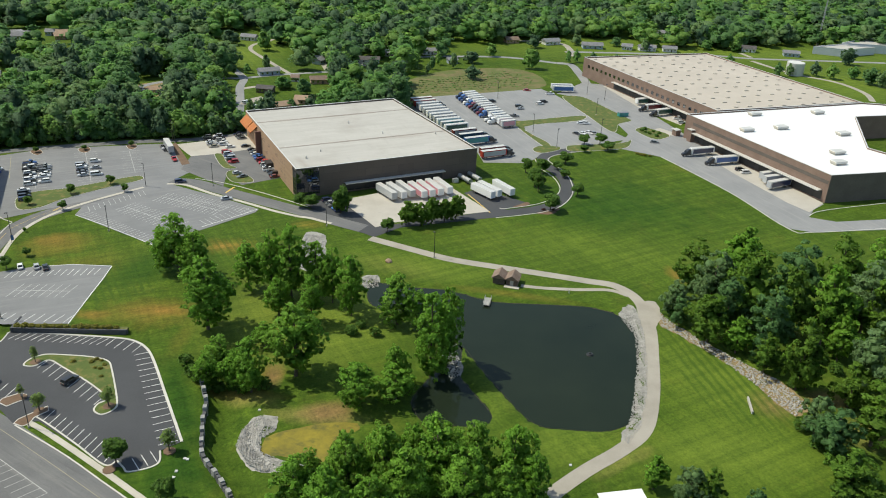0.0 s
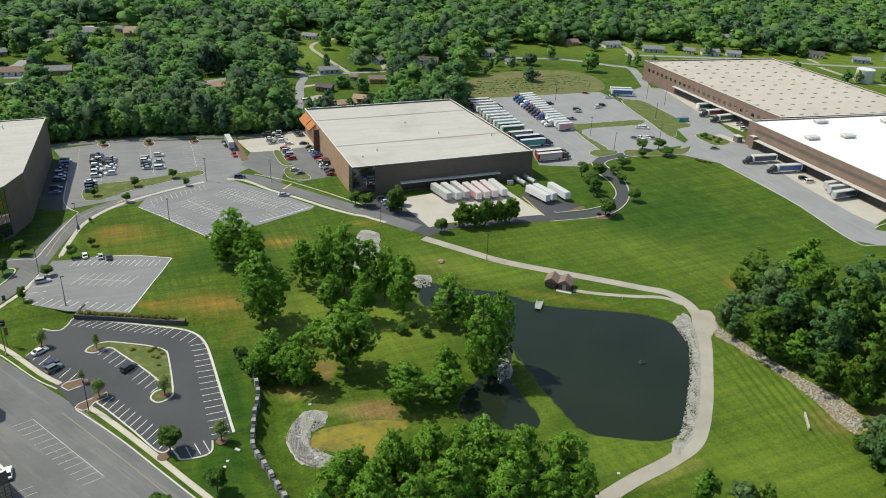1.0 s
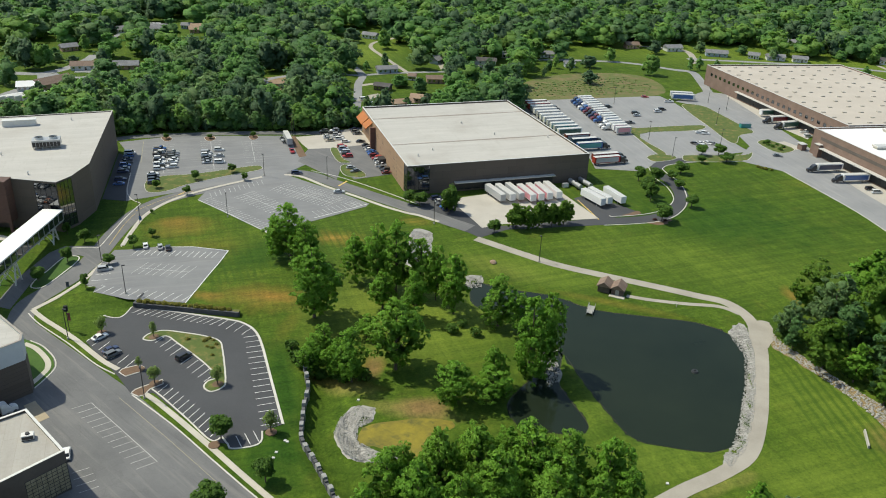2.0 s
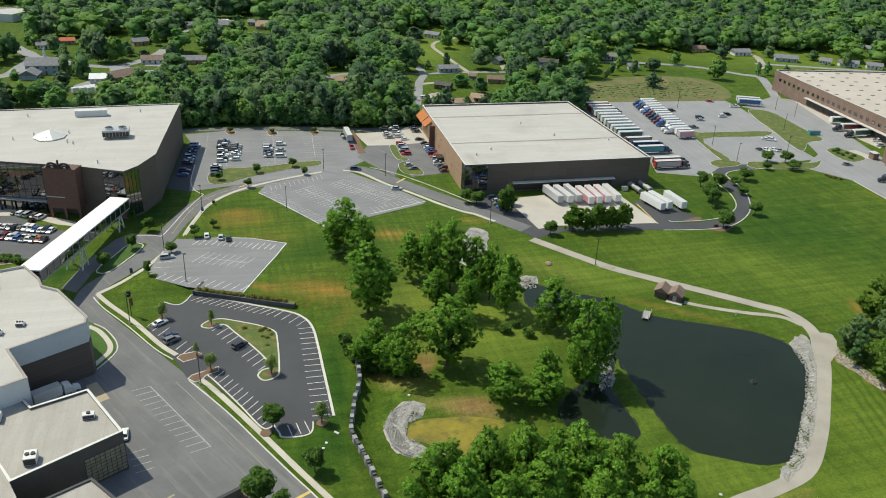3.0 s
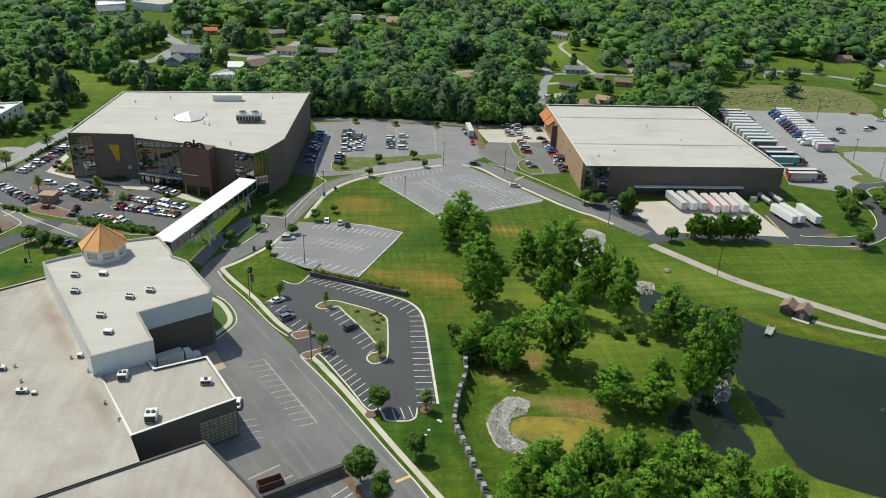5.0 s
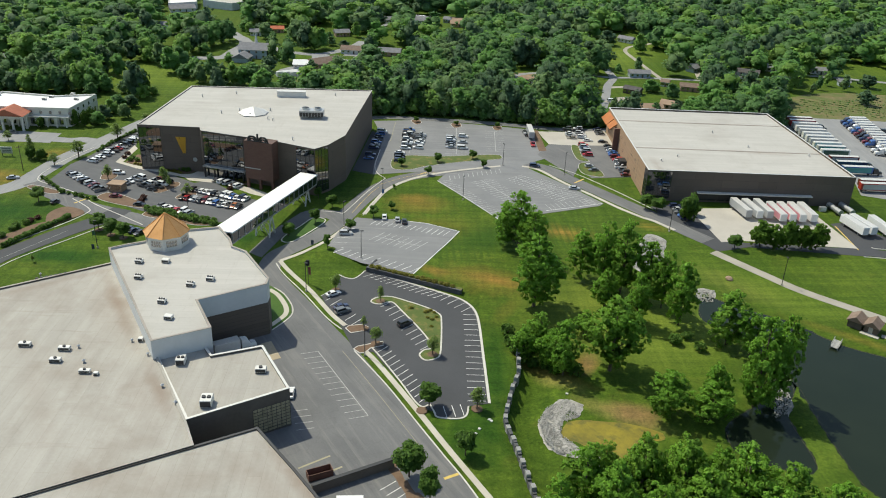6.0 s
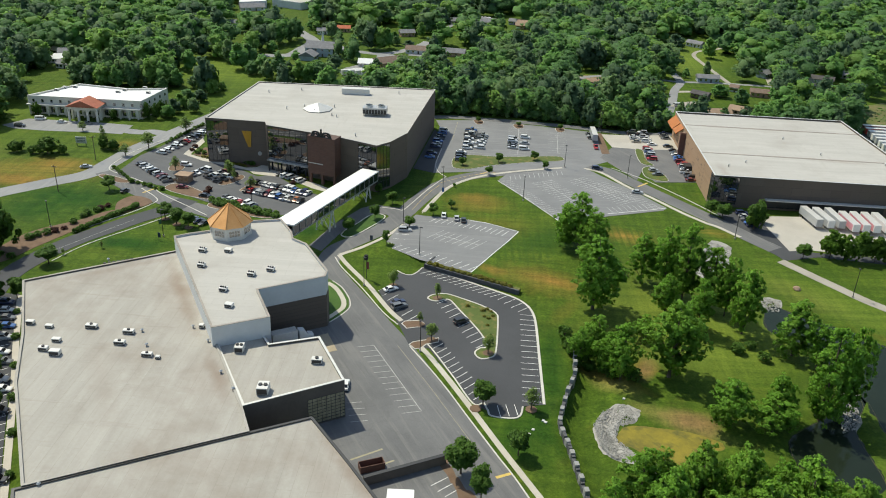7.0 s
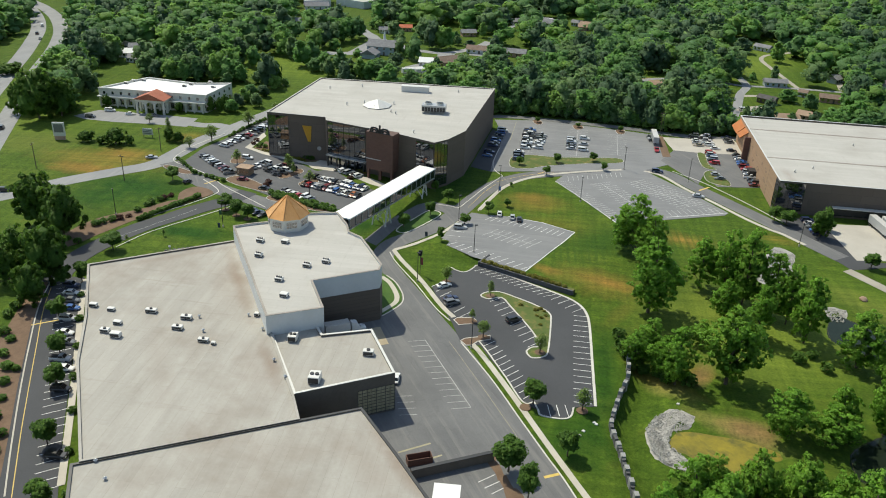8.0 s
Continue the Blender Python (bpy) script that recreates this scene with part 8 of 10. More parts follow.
# dark lot and pale lots
for x, y, turn, shape, colour in ((*(-126.1, 183.2), 62, "sedan", "white"), (*(-119.8, 177.7), 62, "sedan", "navy"), (*(-117.9, 175.8), 62, "suv", "grey"), (*(-98.3, 178.9), 65, "suv", "black"), (*(-142.8, 242.4), 120, "sedan", "white"), (*(-137.4, 242.8), 120, "sedan", "silver"), (*(-134.3, 242.6), 120, "sedan", "black"), (*(-146.6, 221.8), 30, "suv", "silver"), (*(-114.7, 326.6), 25, "suv", "navy"), (*(-90.4, 309.9), 22, "sedan", "silver"), (*(-106.7, 135.0), 120, "sedan", "white"), (*(-289.8, 197.5), 50, "sedan", "silver"), (*(-300.0, 139.2), 44, "suv", "black"), (*(-255.7, 189.1), 100, "hatchback", "black"), (*(-241.2, 204.9), 30, "sedan", "maroon"), (*(-227.5, 203.7), 25, "sedan", "black")):
    car(x, y, turn, shape, colour)
# before the office tower
car_row((-279.2, 227.8), (-283.5, 250.6), 9)
car_row((-284.6, 253.0), (-287.6, 262.4), 4)
car_row((-274.9, 213.5), (-251.0, 206.7), 9)
car_row((-248.7, 216.7), (-247.9, 224.8), 4)
car_row((-240.5, 218.4), (-240.0, 227.0), 4)
car_row((-234.7, 217.3), (-235.3, 226.5), 4)
car(*(-259.0, 223.5), 25, "suv", "white")
car_row((-218.4, 217.9), (-194.9, 221.4), 14, colours=["black", "red", "silver", "silver", "grey", "maroon", "white", "silver", "blue", "white", "white", "silver", "orange", "black"])
car_row((-220.8, 225.9), (-197.3, 228.8), 13, colours=["black", "grey", "white", "white", "silver", "black", "grey", "white", "white", "blue", "white", "navy", "white"])
car_row((-220.3, 238.7), (-208.8, 238.0), 5, colours=["black", "white", "silver", "grey", "white"])
car_row((-220.0, 207.0), (-206.4, 207.1), 6)
car_row((-215.1, 185.4), (-208.8, 185.3), 3, colours=["black", "navy", "black"])
# along the low building
for x, y, shape, colour in ((*(-213.0, 112.1), "suv", "navy"), (*(-208.9, 109.6), "sedan", "white"), (*(-204.9, 107.2), "sedan", "grey"), (*(-200.9, 104.6), "sedan", "blue"), (*(-196.2, 100.7), "suv", "silver"), (*(-190.2, 96.0), "sedan", "white"), (*(-185.7, 93.7), "sedan", "grey"), (*(-179.6, 88.3), "pickup", "silver"), (*(-174.9, 86.5), "sedan", "white"), (*(-167.5, 80.9), "suv", "black"), (*(-146.2, 66.7), "suv", "black")):
    car(x, y, 33 + car_rng.uniform(-2, 2), shape, colour)
# truck yard and aprons
for x, y, turn, shape, colour in ((*(41.3, 471.2), 20, "suv", "black"), (*(41.8, 466.8), 20, "sedan", "silver"), (*(54.5, 479.2), 25, "suv", "white"), (*(57.3, 483.9), 25, "suv", "black"), (*(25.7, 480.0), 20, "suv", "black"), (*(37.0, 450.3), 10, "pickup", "grey"), (*(63.0, 503.7), 10, "pickup", "white"), (*(49.0, 510.6), 0, "sedan", "red"), (*(69.1, 421.8), -40, "sedan", "black"), (*(72.2, 423.1), -40, "sedan", "white"), (*(76.1, 424.7), -40, "sedan", "white"), (*(78.7, 423.9), -40, "sedan", "grey"), (*(74.2, 442.0), -10, "sedan", "white"), (*(77.0, 442.2), -10, "suv", "white"), (*(144.1, 371.1), 15, "van", "white"), (*(142.5, 374.9), 15, "suv", "black"), (*(109.1, 413.2), 0, "sedan", "grey"), (*(133.2, 460.8), 15, "pickup", "white"), (*(133.2, 452.9), 15, "suv", "white"), (*(-359.9, 214.5), 30, "suv", "black"), (*(-350.2, 229.8), 40, "sedan", "white"), (*(-339.5, 235.7), 40, "sedan", "grey"), (*(-362.2, 226.9), 40, "van", "white"), (*(-197.5, 174.8), 53, "sedan", "white"), (*(-195.9, 177.0), 53, "suv", "navy"), (*(-191.8, 180.9), 53, "sedan", "white"), (*(-188.1, 185.3), 53, "sedan", "silver"), (*(-185.8, 190.1), 53, "suv", "red"), (*(-557.3, 302.6), 145, "suv", "black"), (*(-540.8, 295.0), 145, "sedan", "grey"), (*(-580.3, 319.9), 150, "van", "white"), (*(-374.0, 178.2), 143, "suv", "black")):
    car(x, y, turn, shape, colour)


def make_trailer(colour, panel=None, long=14.6):
    t = base("semi_trailer", f"{colour} box trailer parked on the asphalt", "trailer", group="trailers")
    h = long / 2
    part("box", rounded(boxes((-h, h, -1.3, 1.3, 1.15, 4.1)), 0.05), CAR_PAINT[colour], t)
    if panel:
        for y in (-1.315, 1.305):
            part("side_panel", boxes((-h + 0.8, h - 0.8, y, y + 0.01, 1.4, 3.7)), CAR_PAINT[panel], t, f"{panel} painted side panel")
    part("roof", boxes((-h + 0.05, h - 0.05, -1.25, 1.25, 4.104, 4.13)), COPING, t)
    part("rear_door", boxes((-h - 0.03, -h - 0.004, -1.2, -0.02, 1.25, 4.0)), CAR_PAINT[colour], t)
    part("rear_door", boxes((-h - 0.03, -h - 0.004, 0.02, 1.2, 1.25, 4.0)), CAR_PAINT[colour], t)
    part("chassis", boxes((-h + 0.3, h - 0.6, -0.5, 0.5, 0.85, 1.15)), BLACK, t)
    for x in (-h + 1.4, -h + 2.7):
        for y in (-1.05, 1.05):
            wheel(t, x, y, 0.5, 0.5)
    for y in (-0.9, 0.9):
        part("landing_leg", boxes((h - 3.0, h - 2.8, y - 0.1, y + 0.1, 0, 1.15)), GREY_METAL, t)
    return t


def make_tractor(colour):
    t = base("truck_tractor", f"{colour} semi tractor hitched to a trailer", "truck", group="tractors")
    paint = CAR_PAINT[colour]
    part("hood", loft([(1.6, 1.05, 0.6, 2.0), (2.4, 1.0, 0.6, 1.95), (3.2, 0.85, 0.6, 1.7)]), paint, t)
    cab = part("cab", loft([(-0.9, 1.2, 0.7, 3.7), (0.6, 1.22, 0.7, 3.5), (1.0, 1.2, 0.7, 3.1), (1.6, 1.15, 0.7, 2.1)]), paint, t)
    pane("windscreen", cab, ((1.1, -1.0, 2.95), (1.1, 1.0, 2.95), (1.62, 0.95, 2.12), (1.62, -0.95, 2.12))[::-1], CAR_GLASS, 0.05)
    part("chassis", boxes((-3.0, 1.8, -0.45, 0.45, 0.55, 0.95)), BLACK, t)
    for y in (-0.95, 0.95):
        part("fuel_tank", boxes((-0.8, 0.8, y - 0.25, y + 0.25, 0.4, 0.95)), CHROME, t)
        wheel(t, 2.3, y, 0.5, 0.3)
        wheel(t, -1.2, y, 0.5, 0.5)
        wheel(t, -2.4, y, 0.5, 0.5)
    return t


FLEET = {}


def place_truck(kind, key, maker, m):
    if (kind, key) in FLEET:
        return copy_thing(FLEET[kind, key], m)
    made = maker()
    made.matrix_basis = m
    FLEET[kind, key] = made
    return made


def trailer(x, y, turn, colour="white", panel=None, tractor=None, lift=0.1, long=13.6):
    place_truck("trailer", (colour, panel, long), lambda: make_trailer(colour, panel, long), pose(x, y, lift, 0, 0, turn))
    if tractor:
        c, s = math.cos(radians(turn)), math.sin(radians(turn))
        place_truck("tractor", tractor, lambda: make_tractor(tractor), pose(x + c * (long / 2 + 1.4), y + s * (long / 2 + 1.4), lift, 0, 0, turn))


# at the dock of the near warehouse, noses out
for (x, y, turn), (colour, panel) in zip([(-25.1, 320.9, -54), (-21.0, 322.4, -55), (-17.2, 324.6, -58), (-12.1, 324.3, -59), (-8.6, 326.3, -61), (-5.0, 328.3, -62), (-1.3, 330.5, -61)], (("silver", "silver"), ("white", "silver"), ("silver", None), ("white", "pink"), ("white", "pink"), ("white", "pink"), ("white", None))):
    trailer(x, y, turn, colour, panel)
for (x, y, turn) in [(16.1, 326.7, -51), (19.0, 329.1, -51), (25.2, 331.5, -57)]:
    trailer(x, y, turn, "white")
# two long rows in the truck yard
turn_a = math.degrees(math.atan2(W2[1][1] - W2[0][1], W2[1][0] - W2[0][0]))
ROW_COLOURS = [("maroon", "silver", None), ("red", "white", None), ("silver", None, "black"), ("white", None, None), ("silver", None, None), ("white", None, None), ("white", "silver", None), ("silver", None, None), ("white", None, None), ("silver", "teal", None), ("white", "green", None)]
a, b = (-16.8, 468.6), (4.1, 418.6)
for i, (colour, panel, cab) in enumerate(ROW_COLOURS[:11]):
    p = Vector(a).lerp(Vector(b), i / 10)
    trailer(p.x, p.y, turn_a, colour, panel, cab)
for p, row in zip([(8.3, 409.7), (11.8, 403.6), (14.6, 397.5)], (("maroon", "silver", None), ("navy", None, "black"), ("blue", "teal", "black"))):
    trailer(p[0], p[1], turn_a, *row)
trailer(*(22.6, 377.7), turn_a, "red", "silver", "black")
trailer(*(22.1, 382.4), turn_a, "maroon", None, "black")
a, b = (11.7, 487.4), (32.4, 429.4)
for i in range(15):
    p = Vector(a).lerp(Vector(b), i / 14)
    trailer(p.x, p.y, turn_a + 180, *(("white", "navy"), ("silver", None), ("white", None), ("silver", None), ("white", "navy"), ("silver", None), ("white", None), ("silver", "maroon"), ("white", None), ("silver", None), ("white", "blue"), ("silver", "blue"), ("white", None), ("white", None), ("silver", "pink"))[i], *(("navy", "blue", "navy", "white", "blue", "maroon", "black", "navy", "maroon", "blue", None, "white", "white", None, None)[i:i + 1]), long=8.6)
trailer(*(71.4, 516.0), 5, "white", "navy")
trailer(*(71.9, 511.0), 5, "white", "blue")
# at the long warehouses
for (x, y, turn), colour, panel, cab in zip([(120.0, 490.4, -155), (123.4, 477.7, -156), (127.3, 468.1, -152), (129.3, 396.3, -160), (137.9, 384.1, -161), (153.9, 364.7, -153), (154.1, 359.4, -157), (153.3, 352.8, -152)], ("white", "white", "white", "white", "white", "silver", "silver", "silver"), ("green", "maroon", "green", "navy", "blue", None, None, "navy"), (None, "black", "black", "black", "black", None, None, None)):
    trailer(x, y, turn, colour, panel, cab)
trailer(*(-132.6, 141.4), 58, "white", None, "white", long=7.0)
trailer(*[(-132.8, 367.2, -62)][0], "silver", None)
car(*[(-126.3, 354.4, -63)][0], "pickup", "red")


# ---- poles and signs ----
def tube(bm, a, b, ra, rb, sides=8):
    a, b = Vector(a), Vector(b)
    q = (b - a).to_track_quat("Z", "Y")
    rings = [[bm.verts.new(at + q @ Vector((math.cos(2 * math.pi * i / sides) * r, math.sin(2 * math.pi * i / sides) * r, 0))) for i in range(sides)] for at, r in ((a, ra), (b, rb))]
    for i in range(sides):
        bm.faces.new((rings[0][i], rings[0][(i + 1) % sides], rings[1][(i + 1) % sides], rings[1][i]))
    bm.faces.new(rings[1])
    bm.faces.new(rings[0][::-1])
    return bm


def make_lamp(tall=10.0):
    b = base("street_lamp", "slim dark parking-lot lamp post with a boxy head", "lamp post", group="lamp posts")
    part("post", tube(bmesh.new(), (0, 0, -0.3), (0, 0, tall), 0.13, 0.09), DARK_METAL, b)
    part("foot", tube(bmesh.new(), (0, 0, -0.3), (0, 0, 0.7), 0.3, 0.3, 10), CONCRETE, b)
    head = part("lamp_head", rounded(boxes((-0.2, 0.9, -0.25, 0.25, tall - 0.05, tall + 0.18)), 0.04), DARK_METAL, b)
    part("lens", boxes((0.1, 0.8, -0.18, 0.18, tall - 0.08, tall - 0.052)), COPING, head)
    return b


lamp = make_lamp()
LAMPS = [(-134.7, 180.9), (-131.1, 207.3), (-151.2, 227.6), (-125.3, 274.4), (-127.6, 320.6), (-133.7, 379.0), (-156.8, 264.8), (-45.7, 287.9), (-99.9, 159.3), (-249.7, 152.6), (-208.3, 209.0), (-212.3, 169.8), (-100.0, 324.6)] + [(-100.0, 158.5), (-127.6, 277.9), (-3.1, 264.3), (-103.7, 321.7), (45.7, 422.8), (29.4, 489.3), (86.8, 507.9), (85.5, 461.3), (81.6, 419.1)] + [(96.0, 495.7), (93.9, 461.8), (55.7, 397.6)]
LAMPS = [p for i, p in enumerate(LAMPS) if all(math.dist(p, q) > 9 for q in LAMPS[:i])]
for i, (x, y) in enumerate(LAMPS):
    copy_thing(lamp, pose(x, y, height(x, y), 0, 0, 37 * i))
drop([(lamp, 1, 1)])


def make_utility(tall=11.0):
    b = base("utility_pole", "brown wooden utility pole with a crossarm", "utility pole", group="utility poles")
    part("pole", tube(bmesh.new(), (0, 0, -0.5), (0, 0, tall), 0.17, 0.12), BARK, b)
    part("crossarm", boxes((-1.2, 1.2, -0.08, 0.08, tall - 0.9, tall - 0.7)), BARK, b)
    for x in (-1.0, 0.0, 1.0):
        part("insulator", tube(bmesh.new(), (x, 0, tall - 0.7), (x, 0, tall - 0.45), 0.06, 0.05, 6), PALE_METAL, b)
    return b


utility = make_utility()
for i, (x, y) in enumerate([(-276.1, 174.6), (-294.4, 205.8), (-314.3, 160.2)] + [(-123.4, 444.3)] + [(-135.5, 381.3)]):
    copy_thing(utility, pose(x, y, 0, 0, 0, 20 + 50 * i))
drop([(utility, 1, 1)])


def banner_post(x, y, tall=8.5):
    b = base("sign_post", "tall post with a dark lantern and hanging banner", "sign post", pose(x, y, height(x, y), 0, 0, 20))
    part("post", tube(bmesh.new(), (0, 0, -0.3), (0, 0, tall), 0.11, 0.09), DARK_METAL, b)
    part("lantern", rounded(boxes((-0.55, 0.55, -0.45, 0.45, tall - 1.8, tall)), 0.12), BLACK, b)
    part("banner", boxes((0.15, 0.9, -0.02, 0.02, tall - 5.0, tall - 2.4)), CAR_PAINT["maroon"], b)


banner_post(*(-136.9, 185.1))


def flag_sign(x, y, colour, tall=3.0):
    b = base("banner_sign", f"small {colour} banner sign on a short post", "sign", pose(x, y, height(x, y), 0, 0, 30), "banner signs")
    part("post", tube(bmesh.new(), (0, 0, -0.2), (0, 0, tall), 0.05, 0.05, 6), DARK_METAL, b)
    part("panel", boxes((0.05, 0.9, -0.03, 0.03, tall - 1.9, tall - 0.1)), CAR_PAINT[colour], b)


for p, c in zip([(-151.4, 207.2), (-154.9, 260.9), (-211.4, 166.8), (-219.8, 174.5)], ("navy", "blue", "navy", "green")):
    flag_sign(p[0], p[1], c)

p = (-340.5, 186.8)
sign = base("monument_sign", "white roadside sign board with a dark arch panel", "sign", pose(p[0], p[1], 0, 0, 0, 40))
part("board", rounded(boxes((-2.6, 2.6, -0.35, 0.35, 1.6, 8.0)), 0.08), COPING, sign)
part("panel", boxes((-2.0, 2.0, -0.40, -0.352, 3.4, 7.2)), CAR_PAINT["grey"], sign)
part("pedestal", boxes((-2.2, 2.2, -0.6, 0.6, -0.2, 1.6)), SIDING_TAN, sign)
p = (-314.7, 214.1)
sign = base("sign_board", "low white board sign with grey bars", "sign", pose(p[0], p[1], 0, 0, 0, 30))
part("board", boxes((-2.4, 2.4, -0.12, 0.12, 1.2, 4.2)), COPING, sign)
for z in (1.7, 2.4, 3.2):
    part("bar", boxes((-1.9, 1.9, -0.14, -0.122, z, z + 0.35)), CAR_PAINT["grey"], sign)
for x in (-2.0, 2.0):
    part("post", boxes((x - 0.1, x + 0.1, -0.1, 0.1, -0.2, 1.2)), DARK_METAL, sign)

# ---- the retaining wall with its planter ----
dx, dy = WALL_B[0] - WALL_A[0], WALL_B[1] - WALL_A[1]
WALL_LONG = math.hypot(dx, dy)
wall_frame = pose(WALL_A[0], WALL_A[1], 0, 0, 0, math.degrees(math.atan2(dy, dx)))
wall = base("retaining_wall", "dark grey block retaining wall with a planted top", "retaining wall", wall_frame)
part("planter", boxes((0.2, WALL_LONG, 0.5, 2.2, -0.3, WALL_RISE + 0.06)), GRASS_TUFT, wall, "planted strip behind the wall")
part("cap", boxes((-0.1, WALL_LONG + 0.2, -0.05, 0.55, WALL_RISE + 0.104, WALL_RISE + 0.26)), DARK_BLOCK, wall)
block_data = None
for j in range(5):
    for i in range(int(WALL_LONG / 1.0)):
        x = i * 1.0 + (0.5 if j % 2 else 0.0)
        if block_data is None:
            bm = boxes((0.0, 0.97, 0.0, 0.5, 0.0, 0.285))
            ob = part("block", rounded(bm, 0.03), DARK_BLOCK, wall)
            block_data = ob.data
        else:
            ob = new("block", block_data)
            ob.parent = wall
        ob.matrix_basis = pose(x, random.uniform(-0.015, 0.015), j * 0.3)
part("return_wall", boxes((-0.5, 0.0, 0, 7.0, -0.2, WALL_RISE + 0.2)), DARK_BLOCK, wall)

# ---- the stepped block wall over the hollow ----
bwall = base("block_wall", "winding grey block wall with raised stepped piers", "block wall")
line = curve_through(BLOCK_WALL, False, 8)
pier_bm = rounded(boxes((-0.75, 0.75, -0.55, 0.55, 0, 1.0)), 0.05)
pier_data = bpy.data.meshes.new("pier")
pier_bm.to_mesh(pier_data)
pier_bm.free()
pier_data.materials.append(BLOCK)
low_bm = rounded(boxes((-0.52, 0.52, -0.45, 0.45, 0, 1.0)), 0.04)
low_data = bpy.data.meshes.new("wall_block")
low_bm.to_mesh(low_data)
low_bm.free()
low_data.materials.append(DARK_BLOCK)
walked, nxt, k = 0.0, 0.0, 0
for a, b in zip(line, line[1:]):
    v = Vector(b) - Vector(a)
    turn = math.degrees(math.atan2(v.y, v.x))
    while nxt < walked + v.length:
        p = Vector(a) + v * ((nxt - walked) / max(v.length, 1e-6))
        pier = k % 4 == 0
        ob = new("pier" if pier else "wall_block", pier_data if pier else low_data)
        ob.parent = bwall
        top = (1.9 if pier else 1.25) + 0.3 * math.sin(k * 1.7)
        ob.matrix_basis = pose(p.x, p.y, -3.2, 0, 0, turn) @ Matrix.Diagonal((1, 1, 3.2 + top, 1))
        nxt += 1.05
        k += 1
    walked += v.length


# ---- stones ----
def stones(name, region, count, low, high, label, seed, material=None):
    """Loose angular stones strewn over a region of the ground, in one mesh."""
    rng = np.random.default_rng(seed)
    xs, ys = [p[0] for p in region], [p[1] for p in region]
    bm = bmesh.new()
    bmesh.ops.create_icosphere(bm, subdivisions=1, radius=1.0)
    shape = np.array([v.co[:] for v in bm.verts])
    tris = np.array([[v.index for v in f.verts] for f in bm.faces])
    bm.free()
    verts, faces, n = [], [], 0
    while n < count:
        x, y = rng.uniform(min(xs), max(xs)), rng.uniform(min(ys), max(ys))
        if not inside(x, y, region):
            continue
        s = rng.uniform(low, high)
        v = shape * s * rng.uniform(0.7, 1.3, 3) * (1 + 0.25 * rng.normal(size=(len(shape), 1)))
        v[:, 2] *= 0.7
        verts.append(v + np.array([x, y, max(height(x, y), -0.5) + s * 0.2]))
        faces.append(tris + n * len(shape))
        n += 1
    ob = new(name, mesh_from_arrays(name, np.concatenate(verts), np.concatenate(faces), material or STONE_PALE))
    return tagged(ob, label, "stones", kind="stuff")


def bed(name, region, material, label, lift=0.05):
    bm = bmesh.new()
    edge = ccw(curve_through(region, True, 6))
    edge = [(x + 1.1 * noise.noise((x * 0.5, y * 0.5, 1)), y + 1.1 * noise.noise((x * 0.5, y * 0.5, 7))) for x, y in edge]
    bm.faces.new([bm.verts.new((x, y, 0)) for x, y in edge])
    ob = part(name, drape(bm, lift, 2.5), material, None, label)
    return tagged(ob, label, "ground patch", kind="structure")


DAM = [(58.0, 229.4), (62.1, 235.3), (64.0, 232.5), (64.0, 221.1), (61.4, 201.6), (57.7, 184.6), (53.7, 171.5), (48.5, 163.0), (47.3, 166.9), (50.6, 172.2), (54.1, 184.3), (58.4, 201.4), (60.7, 216.7), (59.3, 222.4)]
CREEK = [(71.4, 231.7), (74.2, 224.7), (82.0, 213.9), (88.1, 205.3), (97.7, 194.4), (101.1, 183.2), (96.3, 177.9), (93.5, 182.6), (89.4, 193.8), (84.2, 203.5), (74.3, 217.9), (70.0, 222.3)]
BASIN_STONES = [(-48.3, 156.7), (-48.4, 163.5), (-45.2, 168.2), (-40.6, 167.7), (-39.8, 163.0), (-42.7, 159.6), (-41.8, 154.7), (-35.6, 151.2), (-29.0, 150.4), (-29.6, 147.2), (-35.9, 147.6), (-40.8, 148.4), (-45.0, 151.4)]
SLOPE = [(-52.7, 279.9), (-44.6, 279.1), (-42.6, 260.0), (-45.0, 250.5), (-50.4, 251.5), (-51.3, 264.0)]
OUTLET = [(0.7, 206.2), (4.5, 208.2), (7.3, 192.6), (3.7, 187.8)]
MOUTH = [(-27.5, 246.9), (-22.2, 248.3), (-21.2, 241.3), (-25.7, 238.9)]
for region, count, low, high, seed in ((DAM, 2300, 0.10, 0.26, 1), (CREEK, 1600, 0.10, 0.36, 2), (BASIN_STONES, 2200, 0.09, 0.21, 3), (SLOPE, 1500, 0.12, 0.34, 4), (OUTLET, 600, 0.10, 0.26, 5), (MOUTH, 260, 0.1, 0.3, 6)):
    bed("stone_bed", region, DIRT if seed == 2 else STONE_PALE, "worn earth and crushed stone under loose rocks", 0.04)
    stones("riprap", region, count, low, high, "loose pale grey riprap stones", seed)
bed("bare_ground", [(65.5, 235.6), (71.3, 238.1), (71.5, 228.8), (65.5, 217.8), (63.5, 221.0)], PATH_STONE, "pale worn gravel where the paths meet", 0.08)
bed("bare_ground", [(38.0, 312.5), (43.6, 316.9), (48.5, 316.4), (45.3, 310.7), (40.0, 309.3)], MULCH, "mulch bed beside the drive")
bed("bare_ground", [(24.8, 319.2), (30.8, 321.4), (36.2, 321.1), (33.9, 316.7), (27.8, 315.5)], MULCH, "mulch bed beside the drive")
